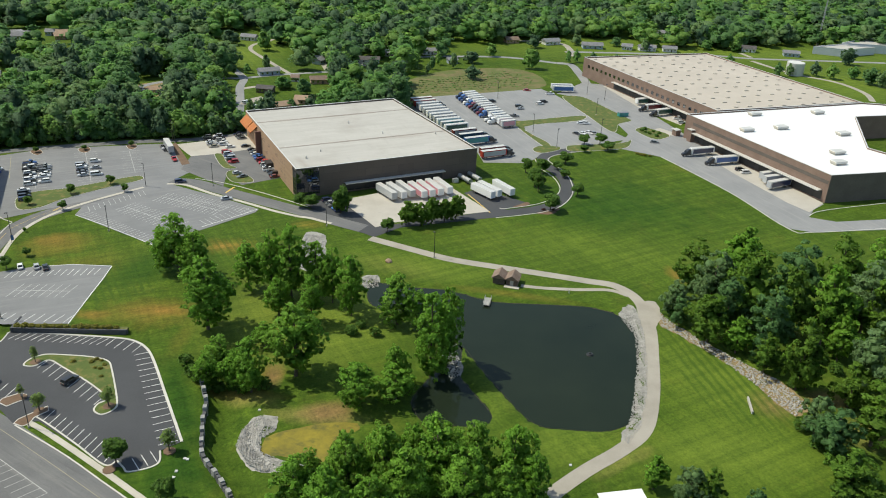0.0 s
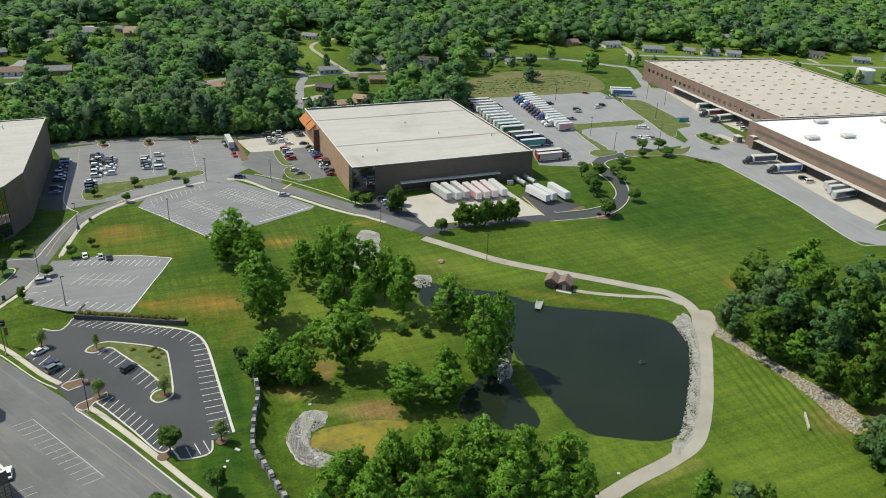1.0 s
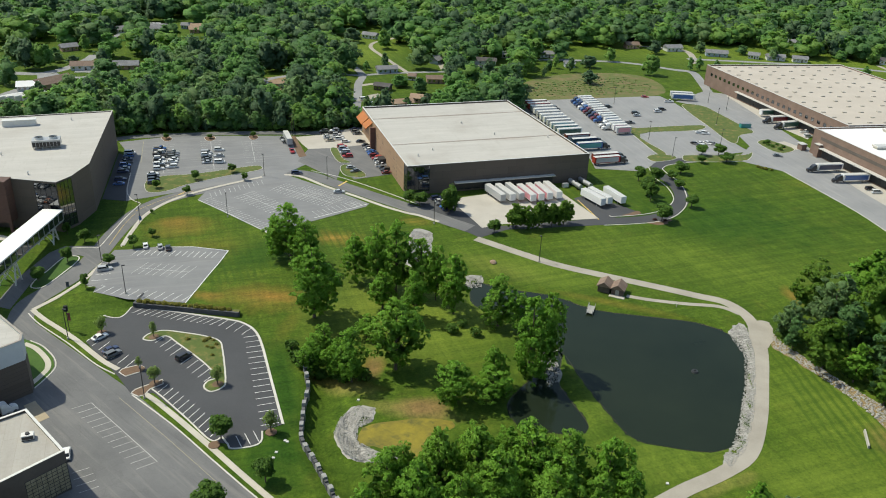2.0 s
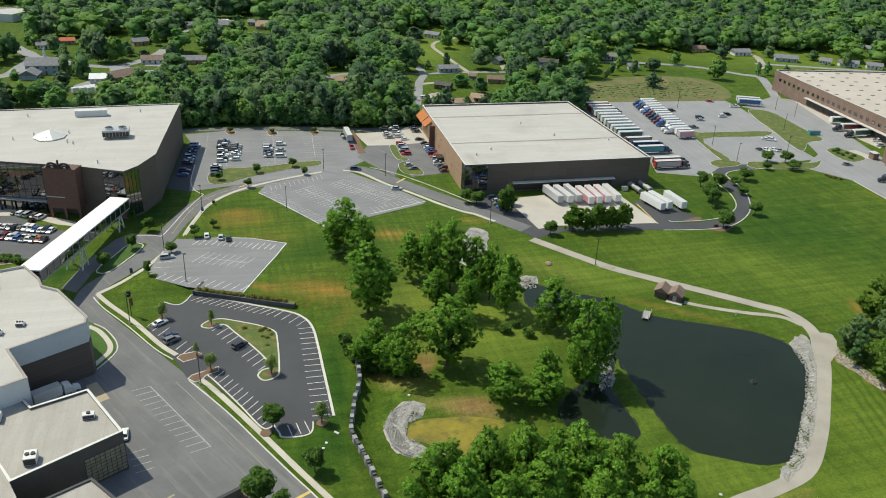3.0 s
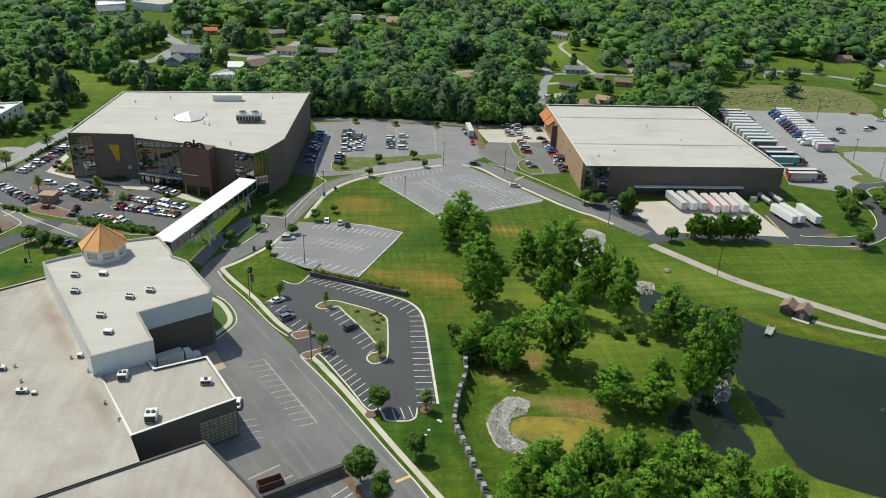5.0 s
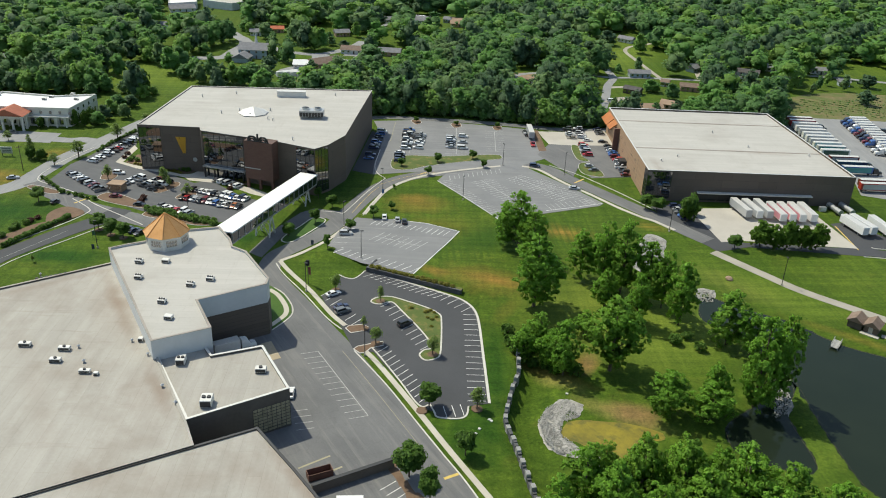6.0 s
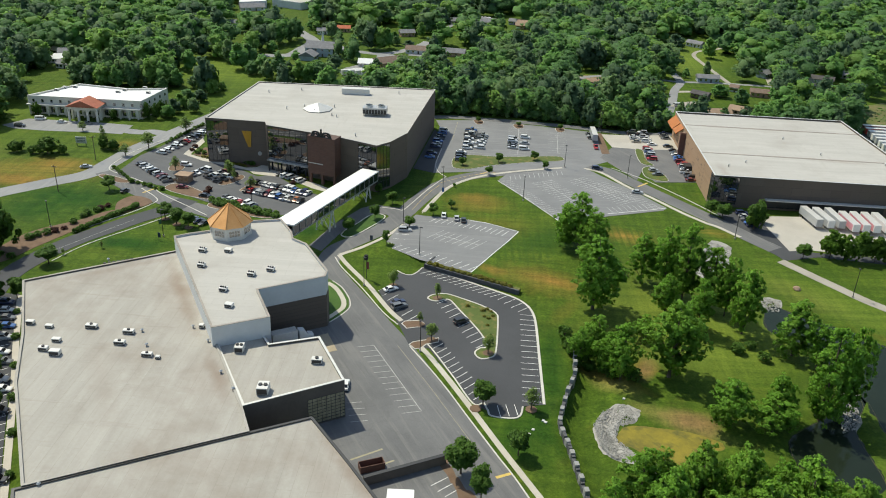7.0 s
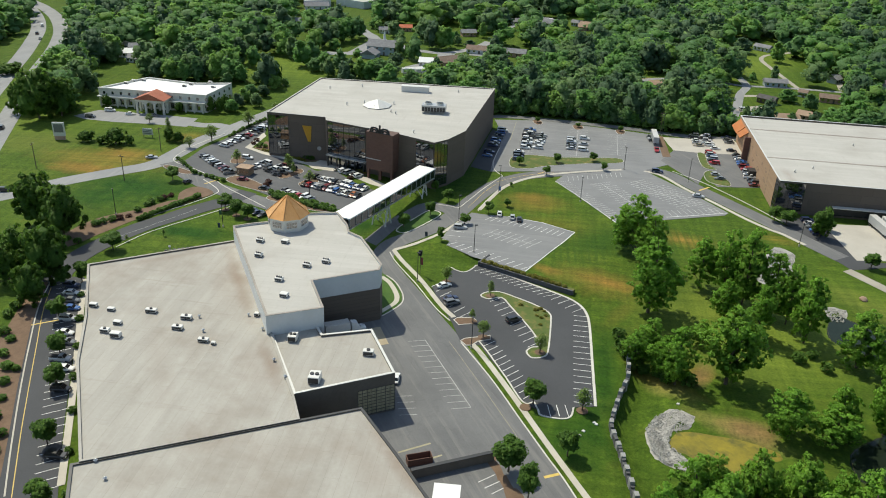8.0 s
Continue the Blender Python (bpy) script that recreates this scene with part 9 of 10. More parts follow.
for x, y in [(-19.2, 259.3)]:
    b = base("boulder", "large tan boulder on the grass", "boulder", pose(x, y, height(x, y)))
    bm = bmesh.new()
    bmesh.ops.create_icosphere(bm, subdivisions=2, radius=1.3)
    for v in bm.verts:
        v.co *= 1 + 0.25 * noise.noise(v.co * 0.9)
        v.co.z = max(-0.3, v.co.z * 0.6 + 0.3)
    part("stone", bm, SHINGLE_TAN, b)
# culvert wall at the creek
p = (85.0, 181.5)
cul = base("culvert_wall", "short grey concrete culvert headwall", "culvert", pose(p[0], p[1], 0, 0, 0, 82))
part("headwall", boxes((-3.5, 3.5, -0.2, 0.2, -0.5, 0.9)), CONCRETE, cul)

# worn tan rim of the pond
for edge in (POND_EDGE, SMALL_EDGE):
    tagged(part("pond_bank", ribbon_bm(edge, 0.4, 0.4, -0.1, 0.07, True), MUD, None, "narrow muddy rim of the pond"), "narrow muddy rim of the pond", "bank", kind="structure")
# ---- by the pond ----
p = (22.5, 247.5)
shed = base("pond_shed", "small dark timber shed with two brown gable roofs", "shed", pose(p[0], p[1], 0, 0, 0, -14))
for x in (-2.6, 2.0):
    part("wall", boxes((x - 2.0, x + 2.0, -2.2, 2.2, -0.2, 2.5)), TIMBER, shed)
    bm = bmesh.new()
    v = [bm.verts.new(q) for q in ((x - 2.5, -2.9, 2.4), (x, -2.9, 4.1), (x + 2.5, -2.9, 2.4), (x - 2.5, 2.9, 2.4), (x, 2.9, 4.1), (x + 2.5, 2.9, 2.4))]
    for f in ((0, 1, 2), (3, 5, 4), (0, 3, 4, 1), (1, 4, 5, 2), (0, 2, 5, 3)):
        bm.faces.new([v[i] for i in f])
    bmesh.ops.recalc_face_normals(bm, faces=bm.faces[:])
    part("roof", bm, SHINGLE_BROWN, shed)
part("door", boxes((1.4, 2.6, -2.26, -2.204, 0, 2.1)), GREY_TIMBER, shed)
part("step", boxes((-0.4, 4.8, -4.0, -2.3, -0.1, 0.2)), SIDEWALK, shed)
p = (15.3, 233.3)
pier = base("jetty", "small weathered timber jetty with posts", "jetty", pose(p[0], p[1], -0.5, 0, 0, 80))
for i in range(10):
    part("board", boxes((-2.6 + i * 0.52, -2.13 + i * 0.52, -1.1, 1.1, 0.55, 0.63)), GREY_TIMBER, pier)
for x in (-2.4, 0.0, 2.4):
    for y in (-1.0, 1.0):
        part("post", boxes((x - 0.09, x + 0.09, y - 0.09, y + 0.09, -1.4, 1.6)), GREY_TIMBER, pier)
for y in (-1.0, 1.0):
    part("rail", boxes((-2.4, 2.4, y - 0.05, y + 0.05, 1.5, 1.6)), GREY_TIMBER, pier)
p = (45.0, 204.7)
fountain = base("fountain_float", "small grey floating pond aerator", "fountain", pose(p[0], p[1], -0.62))
bm = bmesh.new()
bmesh.ops.create_cone(bm, cap_ends=True, segments=16, radius1=1.1, radius2=0.85, depth=0.5)
bmesh.ops.translate(bm, verts=bm.verts, vec=(0, 0, 0.25))
part("float", bm, DARK_METAL, fountain)
part("nozzle", tube(bmesh.new(), (0, 0, 0.5), (0, 0, 0.9), 0.35, 0.2, 10), DARK_METAL, fountain)
p = (43.2, 241.7)
post = base("marker_post", "short white marker post by the pond", "post", pose(p[0], p[1], 0))
part("post", tube(bmesh.new(), (0, 0, -0.2), (0, 0, 1.3), 0.16, 0.13), COPING, post)
for p in [(-58.8, 150.6), (-58.1, 150.3), (-59.4, 146.1), (-59.4, 144.0), (-45.6, 170.5)] + [(33.0, 154.3)]:
    b = base("drain_cover", "small pale drain cover in the grass", "drain", pose(p[0], p[1], height(*p)))
    part("cover", rounded(boxes((-0.35, 0.35, -0.35, 0.35, -0.1, 0.25)), 0.04), COPING, b)

# ---- round the warehouses ----
p = (-246.1, 210.6)
booth = base("guard_booth", "small tan guard booth with a flat roof", "booth", pose(p[0], p[1], 0, 0, 0, 20))
part("wall", boxes((-2.7, 2.7, -2.1, 2.1, -0.2, 3.0)), BLOCK_TAN, booth)
part("roof", boxes((-3.1, 3.1, -2.5, 2.5, 3.0, 3.35)), SHINGLE_TAN, booth)
for x in (-1.7, 0.0, 1.7):
    part("window", boxes((x - 0.6, x + 0.6, -2.16, -2.104, 1.0, 2.3)), MIRROR_GLASS, booth)
for i, (x, y, turn) in enumerate([(8.5, 343.1, -56), (12.8, 346.2, -56)]):
    b = base("gas_tank", "grey horizontal gas tank on a skid", "tank", pose(x, y, 0.1, 0, 0, turn), "gas tanks")
    part("vessel", tube(bmesh.new(), (-4.5, 0, 1.5), (4.5, 0, 1.5), 1.1, 1.1, 14), GREY_METAL, b)
    for u in (-3.0, 3.0):
        part("saddle", boxes((u - 0.3, u + 0.3, -1.0, 1.0, -0.1, 0.9)), DARK_METAL, b)
    part("manway", tube(bmesh.new(), (0, 0, 2.5), (0, 0, 3.0), 0.4, 0.4, 10), DARK_METAL, b)
p = (4.1, 341.7)
b = base("utility_cabinet", "small grey utility cabinet", "cabinet", pose(p[0], p[1], 0.05, 0, 0, 27))
part("casing", rounded(boxes((-1.3, 1.3, -0.9, 0.9, 0, 1.9)), 0.06), GREY_METAL, b)
part("door", boxes((-1.1, 1.1, -0.93, -0.904, 0.2, 1.7)), PALE_METAL, b)
p = (101.2, 461.8)
b = base("dumpster", "teal steel waste container", "dumpster", pose(p[0], p[1], 0.1, 0, 0, 20))
part("bin", boxes((-3.0, 3.0, -1.2, 1.2, 0.1, 2.2)), CAR_PAINT["teal"], b)
part("lid", boxes((-3.05, 3.05, -1.25, 1.25, 2.2, 2.35)), CAR_PAINT["grey"], b)
p = (-83.3, 113.8)
b = base("dumpster", "rust-brown open steel container by the ramp", "dumpster", pose(p[0], p[1], 0.05, 0, 0, 52))
part("bin", ring_bm([(-2.8, -1.1), (2.8, -1.1), (2.8, 1.1), (-2.8, 1.1)], 0.12, 0.1, 1.8), RED_BROWN, b)
part("floor", boxes((-2.65, 2.65, -0.95, 0.95, 0.1, 0.2)), RED_BROWN, b)
# loading ramp walls by the near wing
a, q = (-81.6, 108.6), (-70.8, 124.5)
ramp = base("ramp_wall", "low dark concrete wall of a loading ramp", "ramp wall", on_wall(a, q))
part("wall", boxes((0, (Vector(q) - Vector(a)).length, -0.4, 0.4, -0.2, 2.3)), DARK_WALL, ramp)
part("coping", boxes((0, (Vector(q) - Vector(a)).length, -0.45, 0.45, 2.304, 2.45)), DARK_METAL, ramp)
bed("bare_ground", [(-72.1, 124.1), (-70.0, 125.0), (-64.7, 121.1), (-59.7, 118.5), (-60.2, 116.0), (-66.6, 119.6)], MULCH, "mulch bed by the ramp", 0.08)
p = (-70.6, 106.0)
b = base("ramp_shelter", "small white-roofed loading shelter", "shelter", pose(p[0], p[1], 0, 0, 0, 30))
part("wall", boxes((-2.6, 2.6, -3.4, 3.4, -0.2, 3.0)), PALE_METAL, b)
part("roof", boxes((-2.8, 2.8, -3.6, 3.6, 3.0, 3.25)), ROOF_WHITE, b)
p = (43.1, 143.9)
b = base("white_shed", "white metal-roofed shed beside the path", "shed", pose(p[0], p[1] - 5, 0, 0, 0, 12))
part("wall", boxes((-5, 5, -3.5, 3.5, -0.2, 3.0)), GREY_METAL, b)
part("roof", boxes((-5.3, 5.3, -3.8, 3.8, 3.0, 3.2)), ROOF_WHITE, b)


# ---- houses and lanes in the distance ----
def make_house(x, y, turn, long, deep, wall_m, roof_m, label, storeys=1):
    h = base("house", label, "house", pose(x, y, 0, 0, 0, turn), "far houses")
    top = 2.8 * storeys
    part("wall", boxes((-long / 2, long / 2, -deep / 2, deep / 2, -0.3, top)), wall_m, h)
    bm = bmesh.new()
    e, r = 0.6, deep * 0.30
    v = [bm.verts.new(q) for q in ((-long / 2 - e, -deep / 2 - e, top), (long / 2 + e, -deep / 2 - e, top), (long / 2 + e, deep / 2 + e, top), (-long / 2 - e, deep / 2 + e, top), (-long / 2 - e, 0, top + r), (long / 2 + e, 0, top + r))]
    for f in ((0, 1, 5, 4), (2, 3, 4, 5), (0, 4, 3), (1, 2, 5), (0, 3, 2, 1)):
        bm.faces.new([v[i] for i in f])
    bmesh.ops.recalc_face_normals(bm, faces=bm.faces[:])
    part("roof", bm, roof_m, h)
    for s in range(storeys):
        for i in range(4):
            u = -long / 2 + long * (i + 0.5) / 4
            if s == 0 and i == 2:
                part("door", boxes((u - 0.5, u + 0.5, -deep / 2 - 0.05, -deep / 2 - 0.004, 0, 2.1)), TIMBER, h)
            else:
                part("window", boxes((u - 0.65, u + 0.65, -deep / 2 - 0.04, -deep / 2 - 0.004, s * 2.8 + 0.9, s * 2.8 + 2.2)), MIRROR_GLASS, h)


TAN_HOUSE, WHITE_BOARD, GREY_HOUSE, BLUE_HOUSE = "tan brick house with a brown roof", "white-sided house with a grey shingle roof", "low dark house with a grey roof", "grey-blue house with a grey gable roof"
HOUSES = (
    (*(-92.1, 447.1), 18, 18, 8, SIDING_TAN, SHINGLE_TAN, TAN_HOUSE),
    (*(-110.9, 479.8), 10, 15, 7, TIMBER, SHINGLE_DARK, GREY_HOUSE),
    (*(-118.6, 523.9), 12, 20, 8, SIDING_BLUE, SHINGLE_GREY, BLUE_HOUSE),
    (*(-155.7, 628.8), 5, 18, 8, SIDING_WHITE, SHINGLE_GREY, WHITE_BOARD),
    (*(-91.3, 561.9), 60, 15, 8, SIDING_BLUE, SHINGLE_GREY, BLUE_HOUSE),
    (*(-82.6, 507.8), 15, 18, 8, SIDING_TAN, SHINGLE_BROWN, TAN_HOUSE),
    (*(-98.5, 510.0), 20, 7, 6, SIDING_WHITE, SHINGLE_BROWN, WHITE_BOARD),
    (*(-59.2, 569.7), 8, 26, 8, SIDING_WHITE, SHINGLE_DARK, GREY_HOUSE),
    (*(-172.4, 466.7), 20, 13, 7, SIDING_BLUE, SHINGLE_TAN, TAN_HOUSE),
    (*(-316.0, 596.7), 30, 22, 9, SIDING_WHITE, SHINGLE_GREY, WHITE_BOARD),
    (*(-287.5, 603.7), 30, 18, 9, SIDING_TAN, SHINGLE_TAN, TAN_HOUSE),
    (*(-339.2, 584.4), 30, 14, 9, SIDING_WHITE, SHINGLE_GREY, WHITE_BOARD),
    (*(-341.5, 516.2), 32, 16, 9, SIDING_TAN, SHINGLE_GREY, GREY_HOUSE),
) + (
    (*(-391.9, 480.4), 40, 14, 8, SIDING_WHITE, SHINGLE_GREY, WHITE_BOARD),
    (*(-386.6, 497.8), 40, 14, 8, SIDING_TAN, SHINGLE_RED, TAN_HOUSE),
    (*(-45.1, 595.4), 5, 20, 8, SIDING_WHITE, SHINGLE_GREY, WHITE_BOARD),
    (*(-16.6, 607.2), 4, 16, 8, SIDING_WHITE, SHINGLE_GREY, WHITE_BOARD),
    (*(111.6, 655.5), 4, 24, 9, SIDING_BLUE, SHINGLE_GREY, BLUE_HOUSE),
    (*(155.5, 656.2), 4, 20, 8, SIDING_WHITE, SHINGLE_GREY, WHITE_BOARD),
    (*(139.9, 657.2), 4, 12, 8, SIDING_WHITE, SHINGLE_GREY, WHITE_BOARD),
    (*(173.4, 655.7), 4, 16, 8, SIDING_WHITE, SHINGLE_GREY, WHITE_BOARD),
    (*(241.2, 670.2), 4, 16, 9, SIDING_WHITE, SHINGLE_DARK, GREY_HOUSE),
    (*(271.8, 659.3), 4, 18, 8, SIDING_BLUE, SHINGLE_GREY, BLUE_HOUSE),
    (*(79.6, 664.1), 4, 20, 9, SIDING_WHITE, SHINGLE_GREY, WHITE_BOARD),
    (*(47.6, 663.8), 4, 16, 9, SIDING_TAN, SHINGLE_BROWN, TAN_HOUSE),
) + (
    (*(181.8, 723.5), 4, 16, 9, SIDING_WHITE, SHINGLE_GREY, WHITE_BOARD),
    (*(-319.3, 602.6), 12, 22, 9, SIDING_WHITE, SHINGLE_GREY, WHITE_BOARD),
    (*(-290.7, 613.7), 12, 18, 9, SIDING_TAN, SHINGLE_TAN, TAN_HOUSE),
    (*(-466.7, 321.1), 40, 22, 9, SIDING_WHITE, SHINGLE_GREY, WHITE_BOARD),
    (*(-442.5, 299.5), 40, 14, 8, SIDING_WHITE, SHINGLE_GREY, WHITE_BOARD),
    (*(-499.7, 519.2), 35, 30, 12, SIDING_WHITE, SHINGLE_GREY, WHITE_BOARD),
    (*(0.5, 580.3), 10, 10, 7, SIDING_BLUE, SHINGLE_GREY, BLUE_HOUSE),
)
HOUSES += (
    (*(-324.3, 603.0), 20, 18, 9, SIDING_WHITE, ROOF_WHITE, "white-roofed meeting hall among trees"),
    (*(-301.3, 615.2), 30, 12, 8, SIDING_BLUE, SHINGLE_GREY, BLUE_HOUSE),
    (*(-83.8, 459.8), 18, 16, 8, SIDING_TAN, SHINGLE_TAN, TAN_HOUSE),
    (*(-458.4, 305.9), 24, 26, 10, SIDING_WHITE, ROOF_WHITE, "long shed with a white metal roof"),
    (*(-464.6, 458.4), 35, 14, 8, SIDING_WHITE, SHINGLE_GREY, WHITE_BOARD),
)
for x, y, turn, long, deep, wall_m, roof_m, label in HOUSES:
    make_house(x, y, turn + (x * 7 + y * 3) % 44 - 22, long * 0.66, deep * 0.8, wall_m, roof_m, label)
# the hall at the bend of the lane, and the houses beside it
BEND = (
    (*(-349.1, 424.6), 25, 18.5, 12, SIDING_BLUE, SHINGLE_GREY, "long grey-blue hall with a grey gable roof", 2),
    (*(-347.5, 409.6), 112, 10, 10, SIDING_BLUE, SHINGLE_GREY, "grey-blue gabled wing with a grey roof", 1),
    (*(-298.2, 429.3), 66, 21, 10, SIDING_TAN, SHINGLE_BROWN, "long tan house with a brown roof", 1),
    (*(-306.0, 418.1), 27, 11, 8, SIDING_WHITE, ROOF_WHITE, "small garage with a white metal roof", 1),
    (*(-303.9, 471.6), 24, 14, 8, SIDING_WHITE, SHINGLE_BROWN, "white-sided house with a brown roof", 1),
    (*(-279.8, 481.3), 22, 15, 8, SIDING_TAN, SHINGLE_GREY, "low tan house with a grey roof", 1),
)
for x, y, turn, long, deep, wall_m, roof_m, label, storeys in BEND:
    make_house(x, y, turn, long, deep, wall_m, roof_m, label, storeys)

LANE = "pale narrow lane among the houses"
LANES = (
    ([(-96.0, 511.3), (-105.0, 526.8), (-118.8, 548.5), (-134.7, 573.7), (-147.0, 595.0), (-148.7, 612.1), (-141.9, 624.8), (-137.8, 636.4)], 3.0, PATH_STONE),
    ([(-114.1, 427.0), (-122.2, 462.3), (-128.7, 488.5), (-131.8, 511.0), (-143.3, 531.5)], 5.0, PALE_ASPHALT),
    ([(-145.0, 509.9), (-133.5, 510.2), (-113.6, 522.8), (-82.1, 537.4)], 4.0, PALE_ASPHALT),
    ([(-117.3, 450.9), (-114.0, 461.8), (-109.6, 467.9)], 6.0, PATH_STONE),
    ([(-126.6, 484.9), (-120.8, 490.6), (-114.5, 491.9)], 4.0, PATH_STONE),
    ([(-96.8, 586.0), (-90.3, 565.8), (-83.0, 542.2)], 4.0, PATH_STONE),
    ([(-68.0, 586.0), (-60.3, 558.1)], 4.0, PATH_STONE),
    ([(-379.3, 397.9), (-369.5, 404.0), (-364.5, 412.6), (-370.3, 429.5), (-375.4, 444.4), (-380.8, 454.6), (-390.9, 463.0), (-402.2, 469.2), (-412.5, 476.3)], 9.0, PALE_ASPHALT),
) + (
    ([(-383.6, 457.0), (-366.9, 455.8), (-344.5, 448.6), (-331.7, 449.5), (-321.4, 452.7), (-316.0, 462.2), (-314.0, 477.7), (-314.8, 494.4), (-318.1, 508.7)], 7.0, PALE_ASPHALT),
    ([(-319.5, 453.6), (-311.0, 440.8), (-307.9, 432.6)], 8.0, PALE_ASPHALT),
    ([(-40.6, 589.9), (0.3, 602.1), (42.4, 606.9), (76.9, 595.0)], 5.0, PALE_ASPHALT),
    ([(45.8, 671.0), (73.6, 672.6), (91.0, 662.8), (92.6, 621.1)], 5.0, PATH_STONE),
    ([(87.9, 636.3), (132.8, 641.6), (200.8, 647.5), (234.8, 642.2), (289.1, 645.1), (342.9, 647.9)], 5.0, PALE_ASPHALT),
    ([(232.0, 633.6), (248.8, 596.0), (272.4, 573.3), (279.7, 545.1), (275.2, 522.9)], 4.0, PATH_STONE),
    ([(232.2, 662.4), (236.2, 646.5)], 3.5, PATH_STONE),
    ([(-458.8, 315.1), (-425.0, 310.9), (-410.8, 312.3)], 6.0, PALE_ASPHALT),
) + (
    ([(-314.8, 454.1), (-303.5, 449.3), (-292.5, 451.1), (-289.5, 460.9), (-295.8, 466.6), (-305.3, 463.8)], 6.0, PALE_ASPHALT),
    ([(-332.7, 551.6), (-338.3, 578.2), (-343.2, 602.2)], 4.0, PALE_ASPHALT),
    ([(-188.4, 450.9), (-185.4, 481.3), (-171.9, 497.3), (-145.0, 509.9)], 4.5, PALE_ASPHALT),
)
for line, wide, m in LANES:
    road("road", line, wide, m, 0.05, LANE)
paved("yard", [(-311.4, 395.4), (-314.8, 405.3), (-313.5, 417.7), (-303.9, 411.7), (-294.7, 412.9), (-290.5, 419.3), (-287.1, 410.7), (-295.2, 401.4), (-293.6, 392.5), (-302.6, 388.5)], PALE_ASPHALT, 0.04, "pale concrete yard before a garage", "yard")
bed("field", [(-24.4, 482.6), (-26.0, 527.5), (2.0, 559.5), (42.2, 571.4), (60.8, 551.4), (58.8, 520.5), (17.1, 498.2)], SCRUB, "rough brown field with rows of scrub", 0.03)
bed("field", [(-189.2, 484.0), (-172.9, 489.7), (-164.7, 464.4), (-175.5, 457.5)], DIRT, "bare tan yard among the trees", 0.03)
bed("field", [(-298.8, 383.4), (-293.6, 399.1), (-277.0, 386.6), (-281.9, 371.9)], SCRUB, "dry yellow yard beside parked trailers", 0.03)
for i in range(4):
    x, y = (-299.2, 392.5)
    trailer(x + i * 3.4, y + i * 2.0, 60, "white", None, lift=0.05)
# rows of scrub in the field
rng = np.random.default_rng(8)
field = [(-20.6, 489.6), (-21.7, 526.4), (41.9, 561.5), (55.0, 541.4), (50.6, 521.0)]
rows = []
xs, ys = [p[0] for p in field], [p[1] for p in field]
for i in range(700):
    x, y = rng.uniform(min(xs), max(xs)), rng.uniform(min(ys), max(ys))
    if inside(x, y, field):
        rows.append((x, round(y / 5.0) * 5.0 + rng.uniform(-0.5, 0.5), rng.uniform(0.3, 0.6), rng.uniform(0.25, 0.6)))
make_woods("scrub", rows, 10, 0.4, 2, "rows of low scrub in a rough field", None, (CUBE, CUBE_FACES))
# scattered trees among the houses
yard_trees = [(-102.4, 489.9, 7.8, 6.2), (-87.4, 477.8, 10.4, 5.1), (-122.6, 535.9, 10.7, 3.1), (-164.8, 608.6, 11.5, 7.8), (-136.6, 593.7, 14.5, 5.9), (-132.6, 524.2, 6.4, 2.6), (-89.3, 446.5, 5.9, 3.2), (-110.3, 437.3, 7.5, 2.6), (-78.6, 451.1, 7.6, 4.1), (-70.6, 452.1, 6.6, 4.1), (-24.2, 560.9, 13.3, 2.3), (-12.8, 557.7, 9.5, 2.3), (1.8, 564.5, 11.4, 2.7), (14.6, 582.4, 9.0, 5.8), (56.8, 573.1, 15.1, 6.4), (91.7, 600.8, 10.1, 2.7), (105.9, 612.5, 5.9, 2.4), (-15.7, 544.9, 7.5, 1.9)] + []
yard_trees += [(14.1, 535.6, 9.4, 5.6), (-9.4, 572.5, 9.9, 2.4), (85.3, 596.7, 9.9, 2.5), (121.8, 603.9, 7.1, 2.1), (153.1, 654.3, 8.9, 4.5), (165.8, 612.7, 5.1, 3.0), (181.4, 615.8, 8.5, 2.6), (209.1, 615.6, 8.5, 3.0), (234.4, 584.6, 10.2, 3.3), (243.2, 586.3, 9.4, 2.9), (263.0, 589.9, 11.0, 3.7), (272.5, 583.2, 11.4, 4.1), (290.2, 586.5, 9.0, 4.5), (295.3, 571.0, 12.0, 6.0), (300.0, 563.9, 11.8, 4.7), (306.9, 634.9, 13.0, 6.6), (228.7, 666.0, 9.9, 4.6), (207.0, 670.1, 8.2, 5.5), (132.8, 667.5, 7.7, 4.6), (100.4, 664.9, 9.0, 4.6), (64.5, 646.1, 11.0, 5.3), (29.8, 608.2, 10.4, 4.2)]
